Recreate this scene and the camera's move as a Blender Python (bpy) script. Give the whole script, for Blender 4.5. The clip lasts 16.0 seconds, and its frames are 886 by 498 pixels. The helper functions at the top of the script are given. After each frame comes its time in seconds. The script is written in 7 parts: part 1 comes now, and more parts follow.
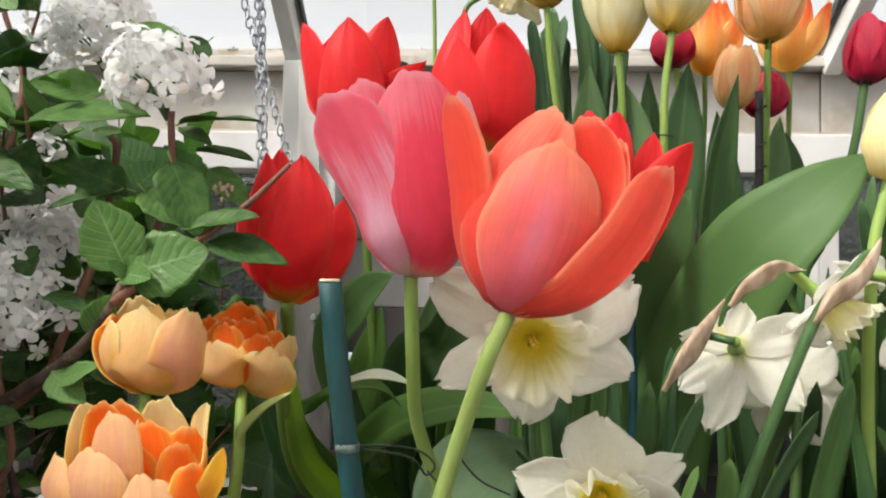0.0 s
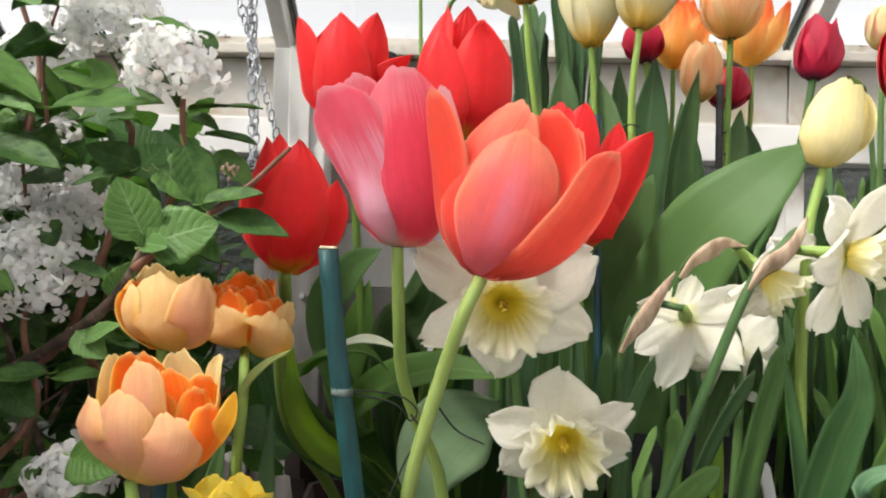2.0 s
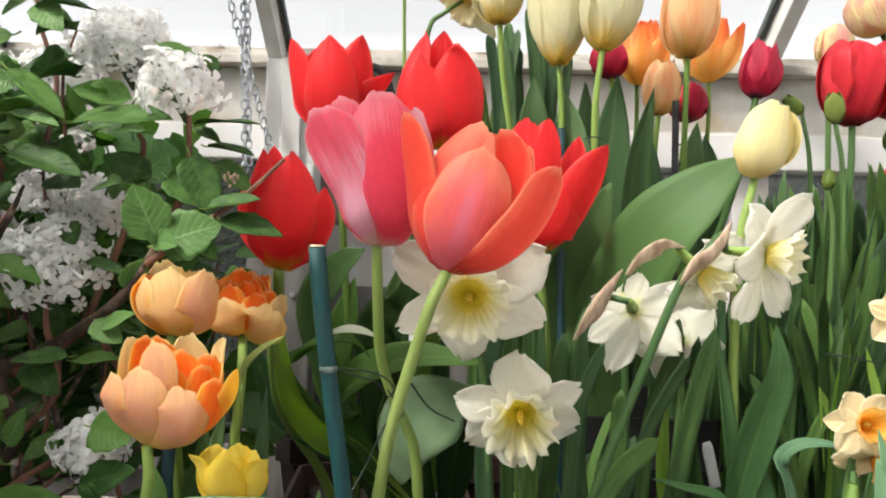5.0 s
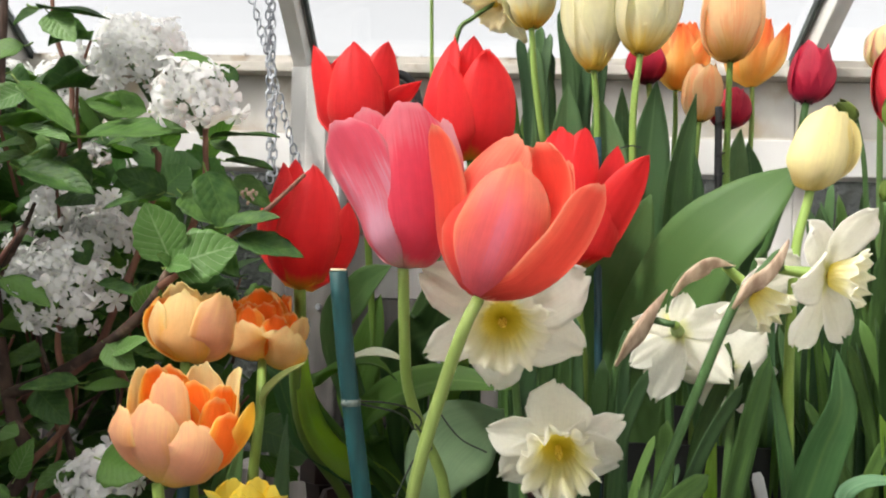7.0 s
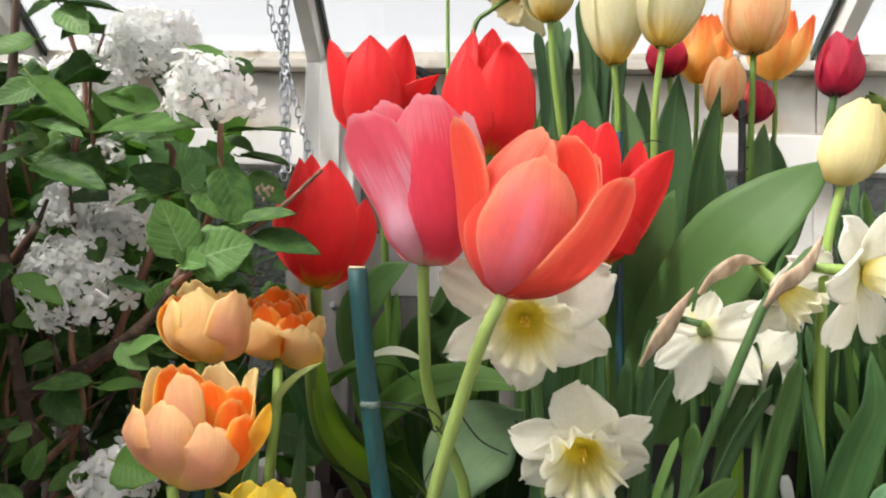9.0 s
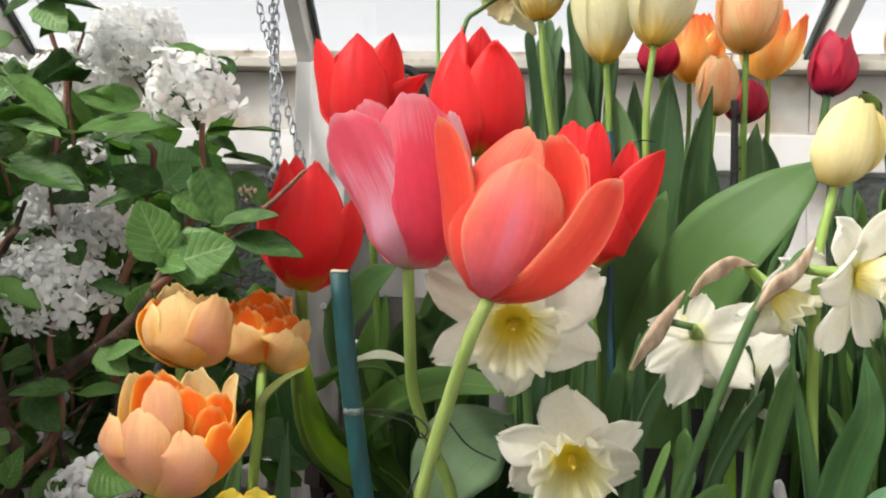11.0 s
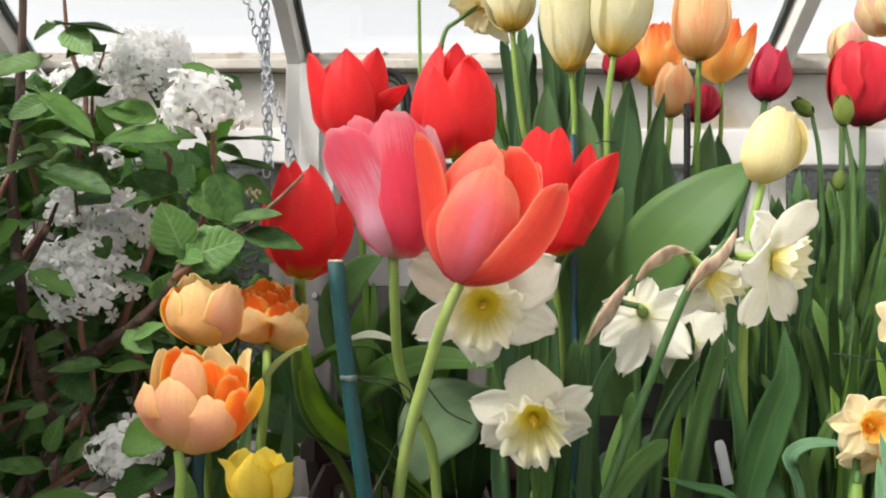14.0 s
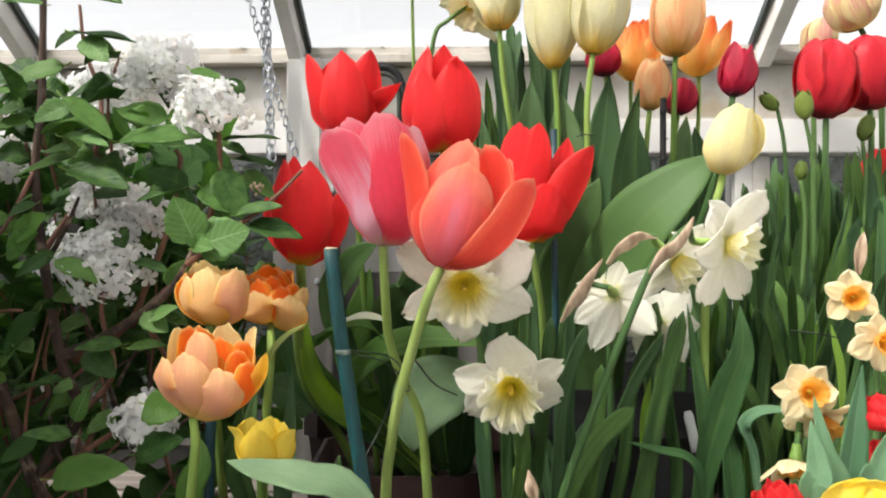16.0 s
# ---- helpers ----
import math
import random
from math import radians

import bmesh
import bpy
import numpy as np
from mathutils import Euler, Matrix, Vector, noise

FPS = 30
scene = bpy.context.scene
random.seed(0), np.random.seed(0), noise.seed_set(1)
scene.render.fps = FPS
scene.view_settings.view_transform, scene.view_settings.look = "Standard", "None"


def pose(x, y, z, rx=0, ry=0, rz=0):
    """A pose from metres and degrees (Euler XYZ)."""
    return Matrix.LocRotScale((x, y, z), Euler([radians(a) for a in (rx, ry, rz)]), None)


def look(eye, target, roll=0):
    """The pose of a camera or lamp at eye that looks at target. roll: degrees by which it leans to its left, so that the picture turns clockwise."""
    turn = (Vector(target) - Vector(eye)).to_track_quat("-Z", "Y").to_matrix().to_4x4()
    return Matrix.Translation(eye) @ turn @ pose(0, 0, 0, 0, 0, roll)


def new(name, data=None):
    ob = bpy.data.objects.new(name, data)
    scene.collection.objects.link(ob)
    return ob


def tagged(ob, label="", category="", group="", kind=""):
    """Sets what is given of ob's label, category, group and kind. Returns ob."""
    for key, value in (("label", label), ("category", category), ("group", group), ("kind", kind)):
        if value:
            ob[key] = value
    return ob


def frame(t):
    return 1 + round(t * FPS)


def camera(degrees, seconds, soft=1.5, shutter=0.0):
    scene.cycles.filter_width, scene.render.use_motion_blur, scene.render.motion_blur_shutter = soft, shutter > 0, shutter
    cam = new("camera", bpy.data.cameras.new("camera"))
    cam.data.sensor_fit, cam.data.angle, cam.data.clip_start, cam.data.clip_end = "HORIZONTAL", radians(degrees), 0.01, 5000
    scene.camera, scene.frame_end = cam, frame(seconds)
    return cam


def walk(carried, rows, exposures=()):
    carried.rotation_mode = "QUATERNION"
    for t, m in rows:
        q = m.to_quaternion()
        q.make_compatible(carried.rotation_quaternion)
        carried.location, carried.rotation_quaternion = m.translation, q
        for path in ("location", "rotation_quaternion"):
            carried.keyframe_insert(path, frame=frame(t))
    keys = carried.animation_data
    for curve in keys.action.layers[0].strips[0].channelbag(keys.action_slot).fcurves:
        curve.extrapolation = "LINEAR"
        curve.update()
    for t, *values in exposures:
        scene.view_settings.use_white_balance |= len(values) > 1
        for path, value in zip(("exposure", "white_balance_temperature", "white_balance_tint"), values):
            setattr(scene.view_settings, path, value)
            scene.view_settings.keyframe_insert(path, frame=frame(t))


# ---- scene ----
import itertools

cam = camera(59.8, 16.0, soft=2.0)
PATH = [
    (0, (0.07, 0.061, 1.352), (-0.015, 2.058, 1.433), 0.8),
    (0.5, (0.071, 0.053, 1.348), (-0.011, 2.05, 1.412), 1.2),
    (1, (0.074, 0.042, 1.344), (0.005, 2.04, 1.399), 0.8),
    (1.5, (0.075, 0.029, 1.343), (0.018, 2.028, 1.398), 1.3),
    (2, (0.073, 0.015, 1.344), (0.028, 2.014, 1.392), 1.2),
    (2.5, (0.078, -0.001, 1.343), (0.046, 1.998, 1.393), 1.1),
    (3, (0.082, -0.016, 1.341), (0.061, 1.984, 1.384), 1.3),
    (3.5, (0.084, -0.028, 1.339), (0.073, 1.972, 1.372), 1.5),
    (5.8, (0.083, -0.044, 1.345), (0.048, 1.954, 1.41), 1.1),
    (6, (0.084, -0.038, 1.347), (0.026, 1.96, 1.41), 1.0),
    (6.5, (0.082, -0.025, 1.348), (0.012, 1.973, 1.412), 1.0),
    (7, (0.081, -0.013, 1.35), (-0.009, 1.983, 1.418), 1.3),
    (7.5, (0.08, -0.006, 1.349), (-0.025, 1.99, 1.416), 1.2),
    (8, (0.078, -0.002, 1.35), (-0.034, 1.994, 1.414), 1.3),
    (8.5, (0.079, 0.002, 1.349), (-0.037, 1.998, 1.407), 1.0),
    (9, (0.076, -0.002, 1.35), (-0.045, 1.994, 1.411), 1.3),
    (9.2, (0.079, -0.003, 1.35), (-0.028, 1.993, 1.41), 1.3),
    (11.5, (0.08, 0.008, 1.352), (-0.028, 2.005, 1.413), 1.2),
    (12, (0.08, 0.002, 1.352), (-0.028, 1.998, 1.423), 1.5),
    (12.5, (0.082, -0.016, 1.35), (-0.009, 1.981, 1.422), 1.2),
    (13, (0.083, -0.033, 1.349), (0.009, 1.965, 1.418), 1.2),
    (13.5, (0.087, -0.049, 1.349), (0.028, 1.949, 1.403), 0.9),
    (14, (0.088, -0.061, 1.351), (0.014, 1.937, 1.387), 0.6),
    (14.5, (0.094, -0.075, 1.35), (0.016, 1.924, 1.38), 0.5),
    (15, (0.094, -0.095, 1.354), (0.013, 1.903, 1.376), 0.2),
    (15.5, (0.096, -0.106, 1.354), (0.013, 1.893, 1.365), 0.2),
    (16, (0.102, -0.11, 1.351), (0.018, 1.888, 1.352), 0.2),
]
walk(cam, [(t, look(eye, target, roll)) for t, eye, target, roll in PATH], [(0, 0.77), (1, 0.80), (2, 0.86), (6.5, 0.85), (7.5, 0.81), (9, 0.85), (11.5, 0.81), (12.5, 0.81), (13.5, 0.84), (16, 0.87)])
# ---- world, sun, exposure ----
world = bpy.data.worlds.new("sky")
scene.world = world
world.use_nodes = True
wn = world.node_tree.nodes
sky = wn.new("ShaderNodeTexSky")
sky.sky_type, sky.sun_disc = "NISHITA", False
sky.sun_elevation, sky.sun_rotation = radians(51), radians(-125)
sky.air_density, sky.dust_density, sky.ozone_density = 1.0, 3.0, 1.0
haze = wn.new("ShaderNodeHueSaturation")
haze.inputs["Saturation"].default_value = 0.04
world.node_tree.links.new(sky.outputs["Color"], haze.inputs["Color"])
world.node_tree.links.new(haze.outputs["Color"], wn["Background"].inputs["Color"])
wn["Background"].inputs["Strength"].default_value = 0.15
sun = new("sun", bpy.data.lights.new("sun", "SUN"))
sun.data.energy, sun.data.angle, sun.data.color = 2.0, radians(6), (1.0, 0.96, 0.90)
sun.matrix_world = look((-2.0, -1.0, 4.3), (0, 0.4, 1.2))


# ---- materials ----
def shader(name):
    m = bpy.data.materials.new(name)
    m.use_nodes = True
    n, l = m.node_tree.nodes, m.node_tree.links
    return m, n, l, n["Principled BSDF"]


def node(n, kind, **props):
    d = n.new(kind)
    for k, v in props.items():
        if k == "operation":
            d.operation = v
        elif k == "blend_type":
            d.blend_type = v
        elif k == "data_type":
            d.data_type = v
    return d


def mathn(n, l, op, a, b=None, c=None, clamp=False):
    d = n.new("ShaderNodeMath")
    d.operation, d.use_clamp = op, clamp
    for i, v in enumerate((a, b, c)):
        if v is None:
            continue
        if isinstance(v, (int, float)):
            d.inputs[i].default_value = v
        else:
            l.new(v, d.inputs[i])
    return d.outputs[0]


def mixc(n, l, fac, a, b):
    d = n.new("ShaderNodeMix")
    d.data_type = "RGBA"
    for sock, v in ((d.inputs[0], fac), (d.inputs[6], a), (d.inputs[7], b)):
        if isinstance(v, (int, float)):
            sock.default_value = v
        elif isinstance(v, tuple):
            sock.default_value = (*v, 1)
        else:
            l.new(v, sock)
    return d.outputs[2]


def ramp01(n, l, value, lo, hi):
    d = n.new("ShaderNodeMapRange")
    d.interpolation_type = "SMOOTHSTEP"
    d.inputs["From Min"].default_value, d.inputs["From Max"].default_value = lo, hi
    l.new(value, d.inputs["Value"])
    return d.outputs["Result"]


def stretched_noise(n, l, coord, sx, sy, sz, scale=1.0, detail=3.0, shift=None):
    mp = n.new("ShaderNodeMapping")
    mp.inputs["Scale"].default_value = (sx, sy, sz)
    l.new(coord, mp.inputs["Vector"])
    vec = mp.outputs[0]
    if shift is not None:
        ad = n.new("ShaderNodeVectorMath")
        ad.operation = "ADD"
        l.new(vec, ad.inputs[0])
        l.new(shift, ad.inputs[1])
        vec = ad.outputs[0]
    tx = n.new("ShaderNodeTexNoise")
    tx.inputs["Scale"].default_value, tx.inputs["Detail"].default_value = scale, detail
    l.new(vec, tx.inputs["Vector"])
    return tx.outputs["Fac"]


def petal_material(name, mid, edge, base, stripe=None, inner=None, base_at=0.12, edge_from=0.35, edge_to=1.05, tip=None, tip_at=0.7, tip_to=1.0,
                   rough=0.42, through_light=0.5, streak=0.22, stripe_w=0.3, wobble=0.5, rim=None, thin=0.5):
    """A petal: colour runs along it (v) and across it (u), with fine streaks lengthwise."""
    m, n, l, b = shader(name)
    tc = n.new("ShaderNodeTexCoord")
    sep = n.new("ShaderNodeSeparateXYZ")
    l.new(tc.outputs["UV"], sep.inputs[0])
    rnd = n.new("ShaderNodeObjectInfo").outputs["Random"]
    rv = n.new("ShaderNodeCombineXYZ")
    l.new(mathn(n, l, "MULTIPLY", rnd, 37.0), rv.inputs[0])
    l.new(mathn(n, l, "MULTIPLY", rnd, 11.0), rv.inputs[1])
    shift = rv.outputs[0]
    across = mathn(n, l, "MULTIPLY", mathn(n, l, "ABSOLUTE", mathn(n, l, "SUBTRACT", sep.outputs[0], 0.5)), 2.0)
    fine = stretched_noise(n, l, tc.outputs["UV"], 46, 2.2, 1, 1.0, 3.0, shift)
    broad = stretched_noise(n, l, tc.outputs["UV"], 3, 1.6, 1, 1.3, 2.0, shift)
    wob = mathn(n, l, "MULTIPLY", mathn(n, l, "SUBTRACT", mathn(n, l, "ADD", fine, broad), 1.0), wobble)
    col = mixc(n, l, ramp01(n, l, mathn(n, l, "ADD", across, wob), edge_from, edge_to), mid, edge)
    if stripe:
        s = mathn(n, l, "SUBTRACT", 1.0, ramp01(n, l, mathn(n, l, "ADD", across, wob), 0.0, stripe_w))
        col = mixc(n, l, mathn(n, l, "MULTIPLY", s, ramp01(n, l, sep.outputs[1], 0.98, 0.45)), col, stripe)
    if tip:
        col = mixc(n, l, ramp01(n, l, mathn(n, l, "ADD", sep.outputs[1], mathn(n, l, "MULTIPLY", wob, 0.8)), tip_at, tip_to), col, tip)
    col = mixc(n, l, ramp01(n, l, mathn(n, l, "ADD", sep.outputs[1], mathn(n, l, "MULTIPLY", wob, 0.2)), base_at, 0.0), col, base)
    if rim:
        col = mixc(n, l, mathn(n, l, "MULTIPLY", ramp01(n, l, mathn(n, l, "MAXIMUM", across, mathn(n, l, "POWER", sep.outputs[1], 3.0)), 0.82, 1.0), 0.7), col, rim)
    mottle = stretched_noise(n, l, tc.outputs["UV"], 7, 9, 1, 1.6, 5.0, shift)
    # streaks: lighter and darker threads, and soft mottling
    hsv = n.new("ShaderNodeHueSaturation")
    l.new(col, hsv.inputs["Color"])
    val = mathn(n, l, "ADD", 1.0 - streak * 0.5, mathn(n, l, "MULTIPLY", fine, streak))
    val = mathn(n, l, "ADD", val, mathn(n, l, "MULTIPLY", mathn(n, l, "SUBTRACT", rnd, 0.5), 0.12))
    val = mathn(n, l, "ADD", val, mathn(n, l, "MULTIPLY", mathn(n, l, "SUBTRACT", mottle, 0.5), 0.20))
    l.new(val, hsv.inputs["Value"])
    col = hsv.outputs[0]
    l.new(col, b.inputs["Base Color"])
    b.inputs["Roughness"].default_value = rough
    b.inputs["Specular IOR Level"].default_value = 0.35
    b.inputs["Sheen Weight"].default_value = 0.12
    bump = n.new("ShaderNodeBump")
    bump.inputs["Strength"].default_value, bump.inputs["Distance"].default_value = 0.35, 0.0009
    l.new(mathn(n, l, "ADD", fine, mathn(n, l, "MULTIPLY", mottle, 0.7)), bump.inputs["Height"])
    l.new(bump.outputs[0], b.inputs["Normal"])
    tr = n.new("ShaderNodeBsdfTranslucent")
    pale = n.new("ShaderNodeGamma")
    pale.inputs["Gamma"].default_value = thin
    l.new(col, pale.inputs["Color"])
    l.new(pale.outputs[0], tr.inputs["Color"])
    mx = n.new("ShaderNodeMixShader")
    mx.inputs[0].default_value = through_light
    l.new(b.outputs[0], mx.inputs[1])
    l.new(tr.outputs[0], mx.inputs[2])
    l.new(mx.outputs[0], n["Material Output"].inputs["Surface"])
    return m


def leaf_material(name, dark, light, rib=None, veins=0.0, rough=0.52, through_light=0.22, streak=0.35):
    """A leaf: lengthwise veins for bulbs (veins 0) or a feathered vein net (veins > 0)."""
    m, n, l, b = shader(name)
    tc = n.new("ShaderNodeTexCoord")
    sep = n.new("ShaderNodeSeparateXYZ")
    l.new(tc.outputs["UV"], sep.inputs[0])
    rnd = n.new("ShaderNodeObjectInfo").outputs["Random"]
    rv = n.new("ShaderNodeCombineXYZ")
    l.new(mathn(n, l, "MULTIPLY", rnd, 53.0), rv.inputs[0])
    l.new(mathn(n, l, "MULTIPLY", rnd, 17.0), rv.inputs[1])
    fine = stretched_noise(n, l, tc.outputs["UV"], 60, 1.5, 1, 1.0, 2.0, rv.outputs[0])
    broad = stretched_noise(n, l, tc.outputs["UV"], 2.5, 4, 1, 1.2, 4.0, rv.outputs[0])
    across = mathn(n, l, "MULTIPLY", mathn(n, l, "ABSOLUTE", mathn(n, l, "SUBTRACT", sep.outputs[0], 0.5)), 2.0)
    f = mathn(n, l, "ADD", mathn(n, l, "MULTIPLY", fine, streak), mathn(n, l, "MULTIPLY", broad, 1.0 - streak))
    f = mathn(n, l, "ADD", f, mathn(n, l, "MULTIPLY", mathn(n, l, "SUBTRACT", rnd, 0.5), 0.8))
    col = mixc(n, l, ramp01(n, l, f, 0.2, 0.85), dark, light)
    height = fine
    if veins > 0:
        d = mathn(n, l, "SUBTRACT", mathn(n, l, "MULTIPLY", sep.outputs[1], 8.0), mathn(n, l, "MULTIPLY", across, 2.2))
        w = mathn(n, l, "ABSOLUTE", mathn(n, l, "SINE", mathn(n, l, "MULTIPLY", d, 3.14159)))
        side = ramp01(n, l, w, 0.22, 0.0)
        mid = ramp01(n, l, across, 0.07, 0.0)
        vein = mathn(n, l, "MAXIMUM", side, mid)
        col = mixc(n, l, mathn(n, l, "MULTIPLY", vein, veins), col, rib)
        net = n.new("ShaderNodeTexVoronoi")
        net.inputs["Scale"].default_value = 16
        l.new(tc.outputs["UV"], net.inputs["Vector"])
        height = mathn(n, l, "ADD", mathn(n, l, "MULTIPLY", w, 1.0), mathn(n, l, "MULTIPLY", net.outputs["Distance"], -0.8))
    elif rib:
        col = mixc(n, l, mathn(n, l, "MULTIPLY", ramp01(n, l, across, 0.16, 0.0), 0.35), col, rib)
    spots = stretched_noise(n, l, tc.outputs["UV"], 9, 14, 1, 2.0, 5.0, rv.outputs[0])
    col = mixc(n, l, mathn(n, l, "MULTIPLY", ramp01(n, l, spots, 0.66, 0.78), 0.35), col, (0.16, 0.17, 0.05))
    l.new(col, b.inputs["Base Color"])
    l.new(mathn(n, l, "ADD", rough - 0.08, mathn(n, l, "MULTIPLY", broad, 0.2)), b.inputs["Roughness"])
    b.inputs["Specular IOR Level"].default_value = 0.28
    bump = n.new("ShaderNodeBump")
    bump.inputs["Strength"].default_value, bump.inputs["Distance"].default_value = (0.35 if veins > 0 else 0.3), 0.0008
    l.new(height, bump.inputs["Height"])
    l.new(bump.outputs[0], b.inputs["Normal"])
    tr = n.new("ShaderNodeBsdfTranslucent")
    tcol = n.new("ShaderNodeHueSaturation")
    tcol.inputs["Hue"].default_value, tcol.inputs["Saturation"].default_value, tcol.inputs["Value"].default_value = 0.48, 1.15, 1.5
    l.new(col, tcol.inputs["Color"])
    l.new(tcol.outputs[0], tr.inputs["Color"])
    mx = n.new("ShaderNodeMixShader")
    mx.inputs[0].default_value = through_light
    l.new(b.outputs[0], mx.inputs[1])
    l.new(tr.outputs[0], mx.inputs[2])
    l.new(mx.outputs[0], n["Material Output"].inputs["Surface"])
    return m


def surface(name, a, c, rough=0.6, metal=0.0, scale=(8, 8, 8), detail=6.0, bump=0.2, dist=0.002, dirt=None, dirt_scale=3.0, dirt_from=0.55, dirt_to=0.75):
    """A plain surface with grain between two colours, bump and patches of dirt or wear."""
    m, n, l, b = shader(name)
    tc = n.new("ShaderNodeTexCoord")
    oi = n.new("ShaderNodeObjectInfo")
    rv = n.new("ShaderNodeCombineXYZ")
    l.new(mathn(n, l, "MULTIPLY", oi.outputs["Random"], 31.0), rv.inputs[0])
    f = stretched_noise(n, l, tc.outputs["Object"], *scale, 1.0, detail, rv.outputs[0])
    col = mixc(n, l, ramp01(n, l, f, 0.3, 0.7), a, c)
    if dirt:
        g = stretched_noise(n, l, tc.outputs["Object"], dirt_scale, dirt_scale, dirt_scale, 1.0, 7.0, rv.outputs[0])
        col = mixc(n, l, ramp01(n, l, g, dirt_from, dirt_to), col, dirt)
    l.new(col, b.inputs["Base Color"])
    l.new(mathn(n, l, "ADD", rough - 0.1, mathn(n, l, "MULTIPLY", f, 0.2)), b.inputs["Roughness"])
    b.inputs["Metallic"].default_value = metal
    bp = n.new("ShaderNodeBump")
    bp.inputs["Strength"].default_value, bp.inputs["Distance"].default_value = bump, dist
    l.new(f, bp.inputs["Height"])
    l.new(bp.outputs[0], b.inputs["Normal"])
    return m


RED = petal_material("red_tulip_petal", (0.87, 0.038, 0.045), (0.92, 0.070, 0.066), (0.70, 0.46, 0.03), base_at=0.17, streak=0.2, through_light=0.62, thin=0.6)
RED_DEEP = petal_material("deep_red_tulip_petal", (0.68, 0.022, 0.045), (0.76, 0.038, 0.055), (0.40, 0.02, 0.03), base_at=0.15, streak=0.28, thin=0.7)
PINK = petal_material("pink_tulip_petal", (0.87, 0.090, 0.160), (0.90, 0.16, 0.24), (0.80, 0.62, 0.50), base_at=0.16, tip=(0.86, 0.25, 0.32), tip_at=0.7, streak=0.14, rim=(0.92, 0.45, 0.50), wobble=0.6, thin=0.80, through_light=0.62)
# pink petal whose pale lower middle is a sky sheen put into the colour
PINK_SHEEN = petal_material("pale_sheen_tulip_petal", (0.95, 0.58, 0.71), (0.88, 0.13, 0.20), (0.82, 0.66, 0.52), base_at=0.14, edge_from=0.35, edge_to=0.95,
                           tip=(0.88, 0.16, 0.24), tip_at=0.40, tip_to=0.78, streak=0.18, rim=(0.92, 0.5, 0.55), wobble=0.7, thin=0.6, through_light=0.6)
PINK_TIP = petal_material("blush_pink_tulip_petal", (0.88, 0.13, 0.16), (0.90, 0.22, 0.24), (0.86, 0.06, 0.05), base_at=0.5, tip=(0.93, 0.55, 0.60), tip_at=0.6, streak=0.24, rim=(0.94, 0.60, 0.62), wobble=0.6, thin=0.62, through_light=0.62)
ORANGE = petal_material("orange_tulip_petal", (0.88, 0.20, 0.20), (0.92, 0.28, 0.17), (0.91, 0.20, 0.26), thin=0.80, through_light=0.55, stripe=(0.90, 0.30, 0.40), base_at=0.65, rim=(0.94, 0.48, 0.26),
                        edge_from=0.35, edge_to=1.0, tip=(0.91, 0.33, 0.21), tip_at=0.6, streak=0.26, stripe_w=0.26, wobble=0.4)
ORANGE_MID = petal_material("coral_tulip_petal", (0.85, 0.10, 0.075), (0.90, 0.16, 0.09), (0.80, 0.05, 0.05), base_at=0.35, tip=(0.90, 0.28, 0.17), tip_at=0.55, streak=0.3, rim=(0.93, 0.45, 0.28), wobble=0.7, through_light=0.6)
ORANGE_IN = petal_material("orange_red_tulip_petal", (0.86, 0.100, 0.065), (0.90, 0.19, 0.105), (0.70, 0.05, 0.03), base_at=0.3, streak=0.3, rim=(0.93, 0.42, 0.25), wobble=0.8, through_light=0.6)
CRIMSON = petal_material("crimson_tulip_petal", (0.52, 0.012, 0.055), (0.66, 0.022, 0.075), (0.26, 0.02, 0.06), base_at=0.15, streak=0.3)
CREAM = petal_material("cream_tulip_petal", (0.90, 0.87, 0.62), (0.90, 0.86, 0.56), (0.95, 0.70, 0.10), base_at=0.28, through_light=0.5, streak=0.16, wobble=0.9)
YELLOW = petal_material("pale_yellow_tulip_petal", (0.87, 0.78, 0.42), (0.88, 0.78, 0.38), (0.78, 0.62, 0.18), base_at=0.3, stripe=(0.82, 0.72, 0.40), streak=0.16, through_light=0.45, wobble=0.9)
# darker copy of the yellow, colouring in shading on the side petals
YELLOW_SHADED = petal_material("shaded_yellow_tulip_petal", (0.86, 0.72, 0.26), (0.86, 0.70, 0.22), (0.82, 0.50, 0.08), base_at=0.55, streak=0.2, through_light=0.45, wobble=0.9)
FLAME = petal_material("flamed_orange_tulip_petal", (0.95, 0.50, 0.13), (0.97, 0.74, 0.30), (0.94, 0.68, 0.16), base_at=0.5, edge_from=0.0, edge_to=0.8, tip=(0.93, 0.22, 0.06), tip_at=0.5, streak=0.12, through_light=0.66, wobble=1.1, thin=0.6)
PEACH = petal_material("peach_tulip_petal", (0.95, 0.58, 0.32), (0.95, 0.76, 0.48), (0.84, 0.62, 0.18), base_at=0.3, edge_from=0.0, edge_to=0.7, streak=0.15, through_light=0.7, wobble=2.2, thin=0.6)
APRICOT = petal_material("apricot_double_tulip_petal", (0.92, 0.66, 0.31), (0.95, 0.62, 0.10), (0.95, 0.74, 0.16), base_at=0.5, rim=(0.95, 0.84, 0.46), edge_from=0.35, edge_to=1.0, wobble=0.6, streak=0.12, through_light=0.62, tip=(0.96, 0.82, 0.45), tip_at=0.6, thin=0.75)
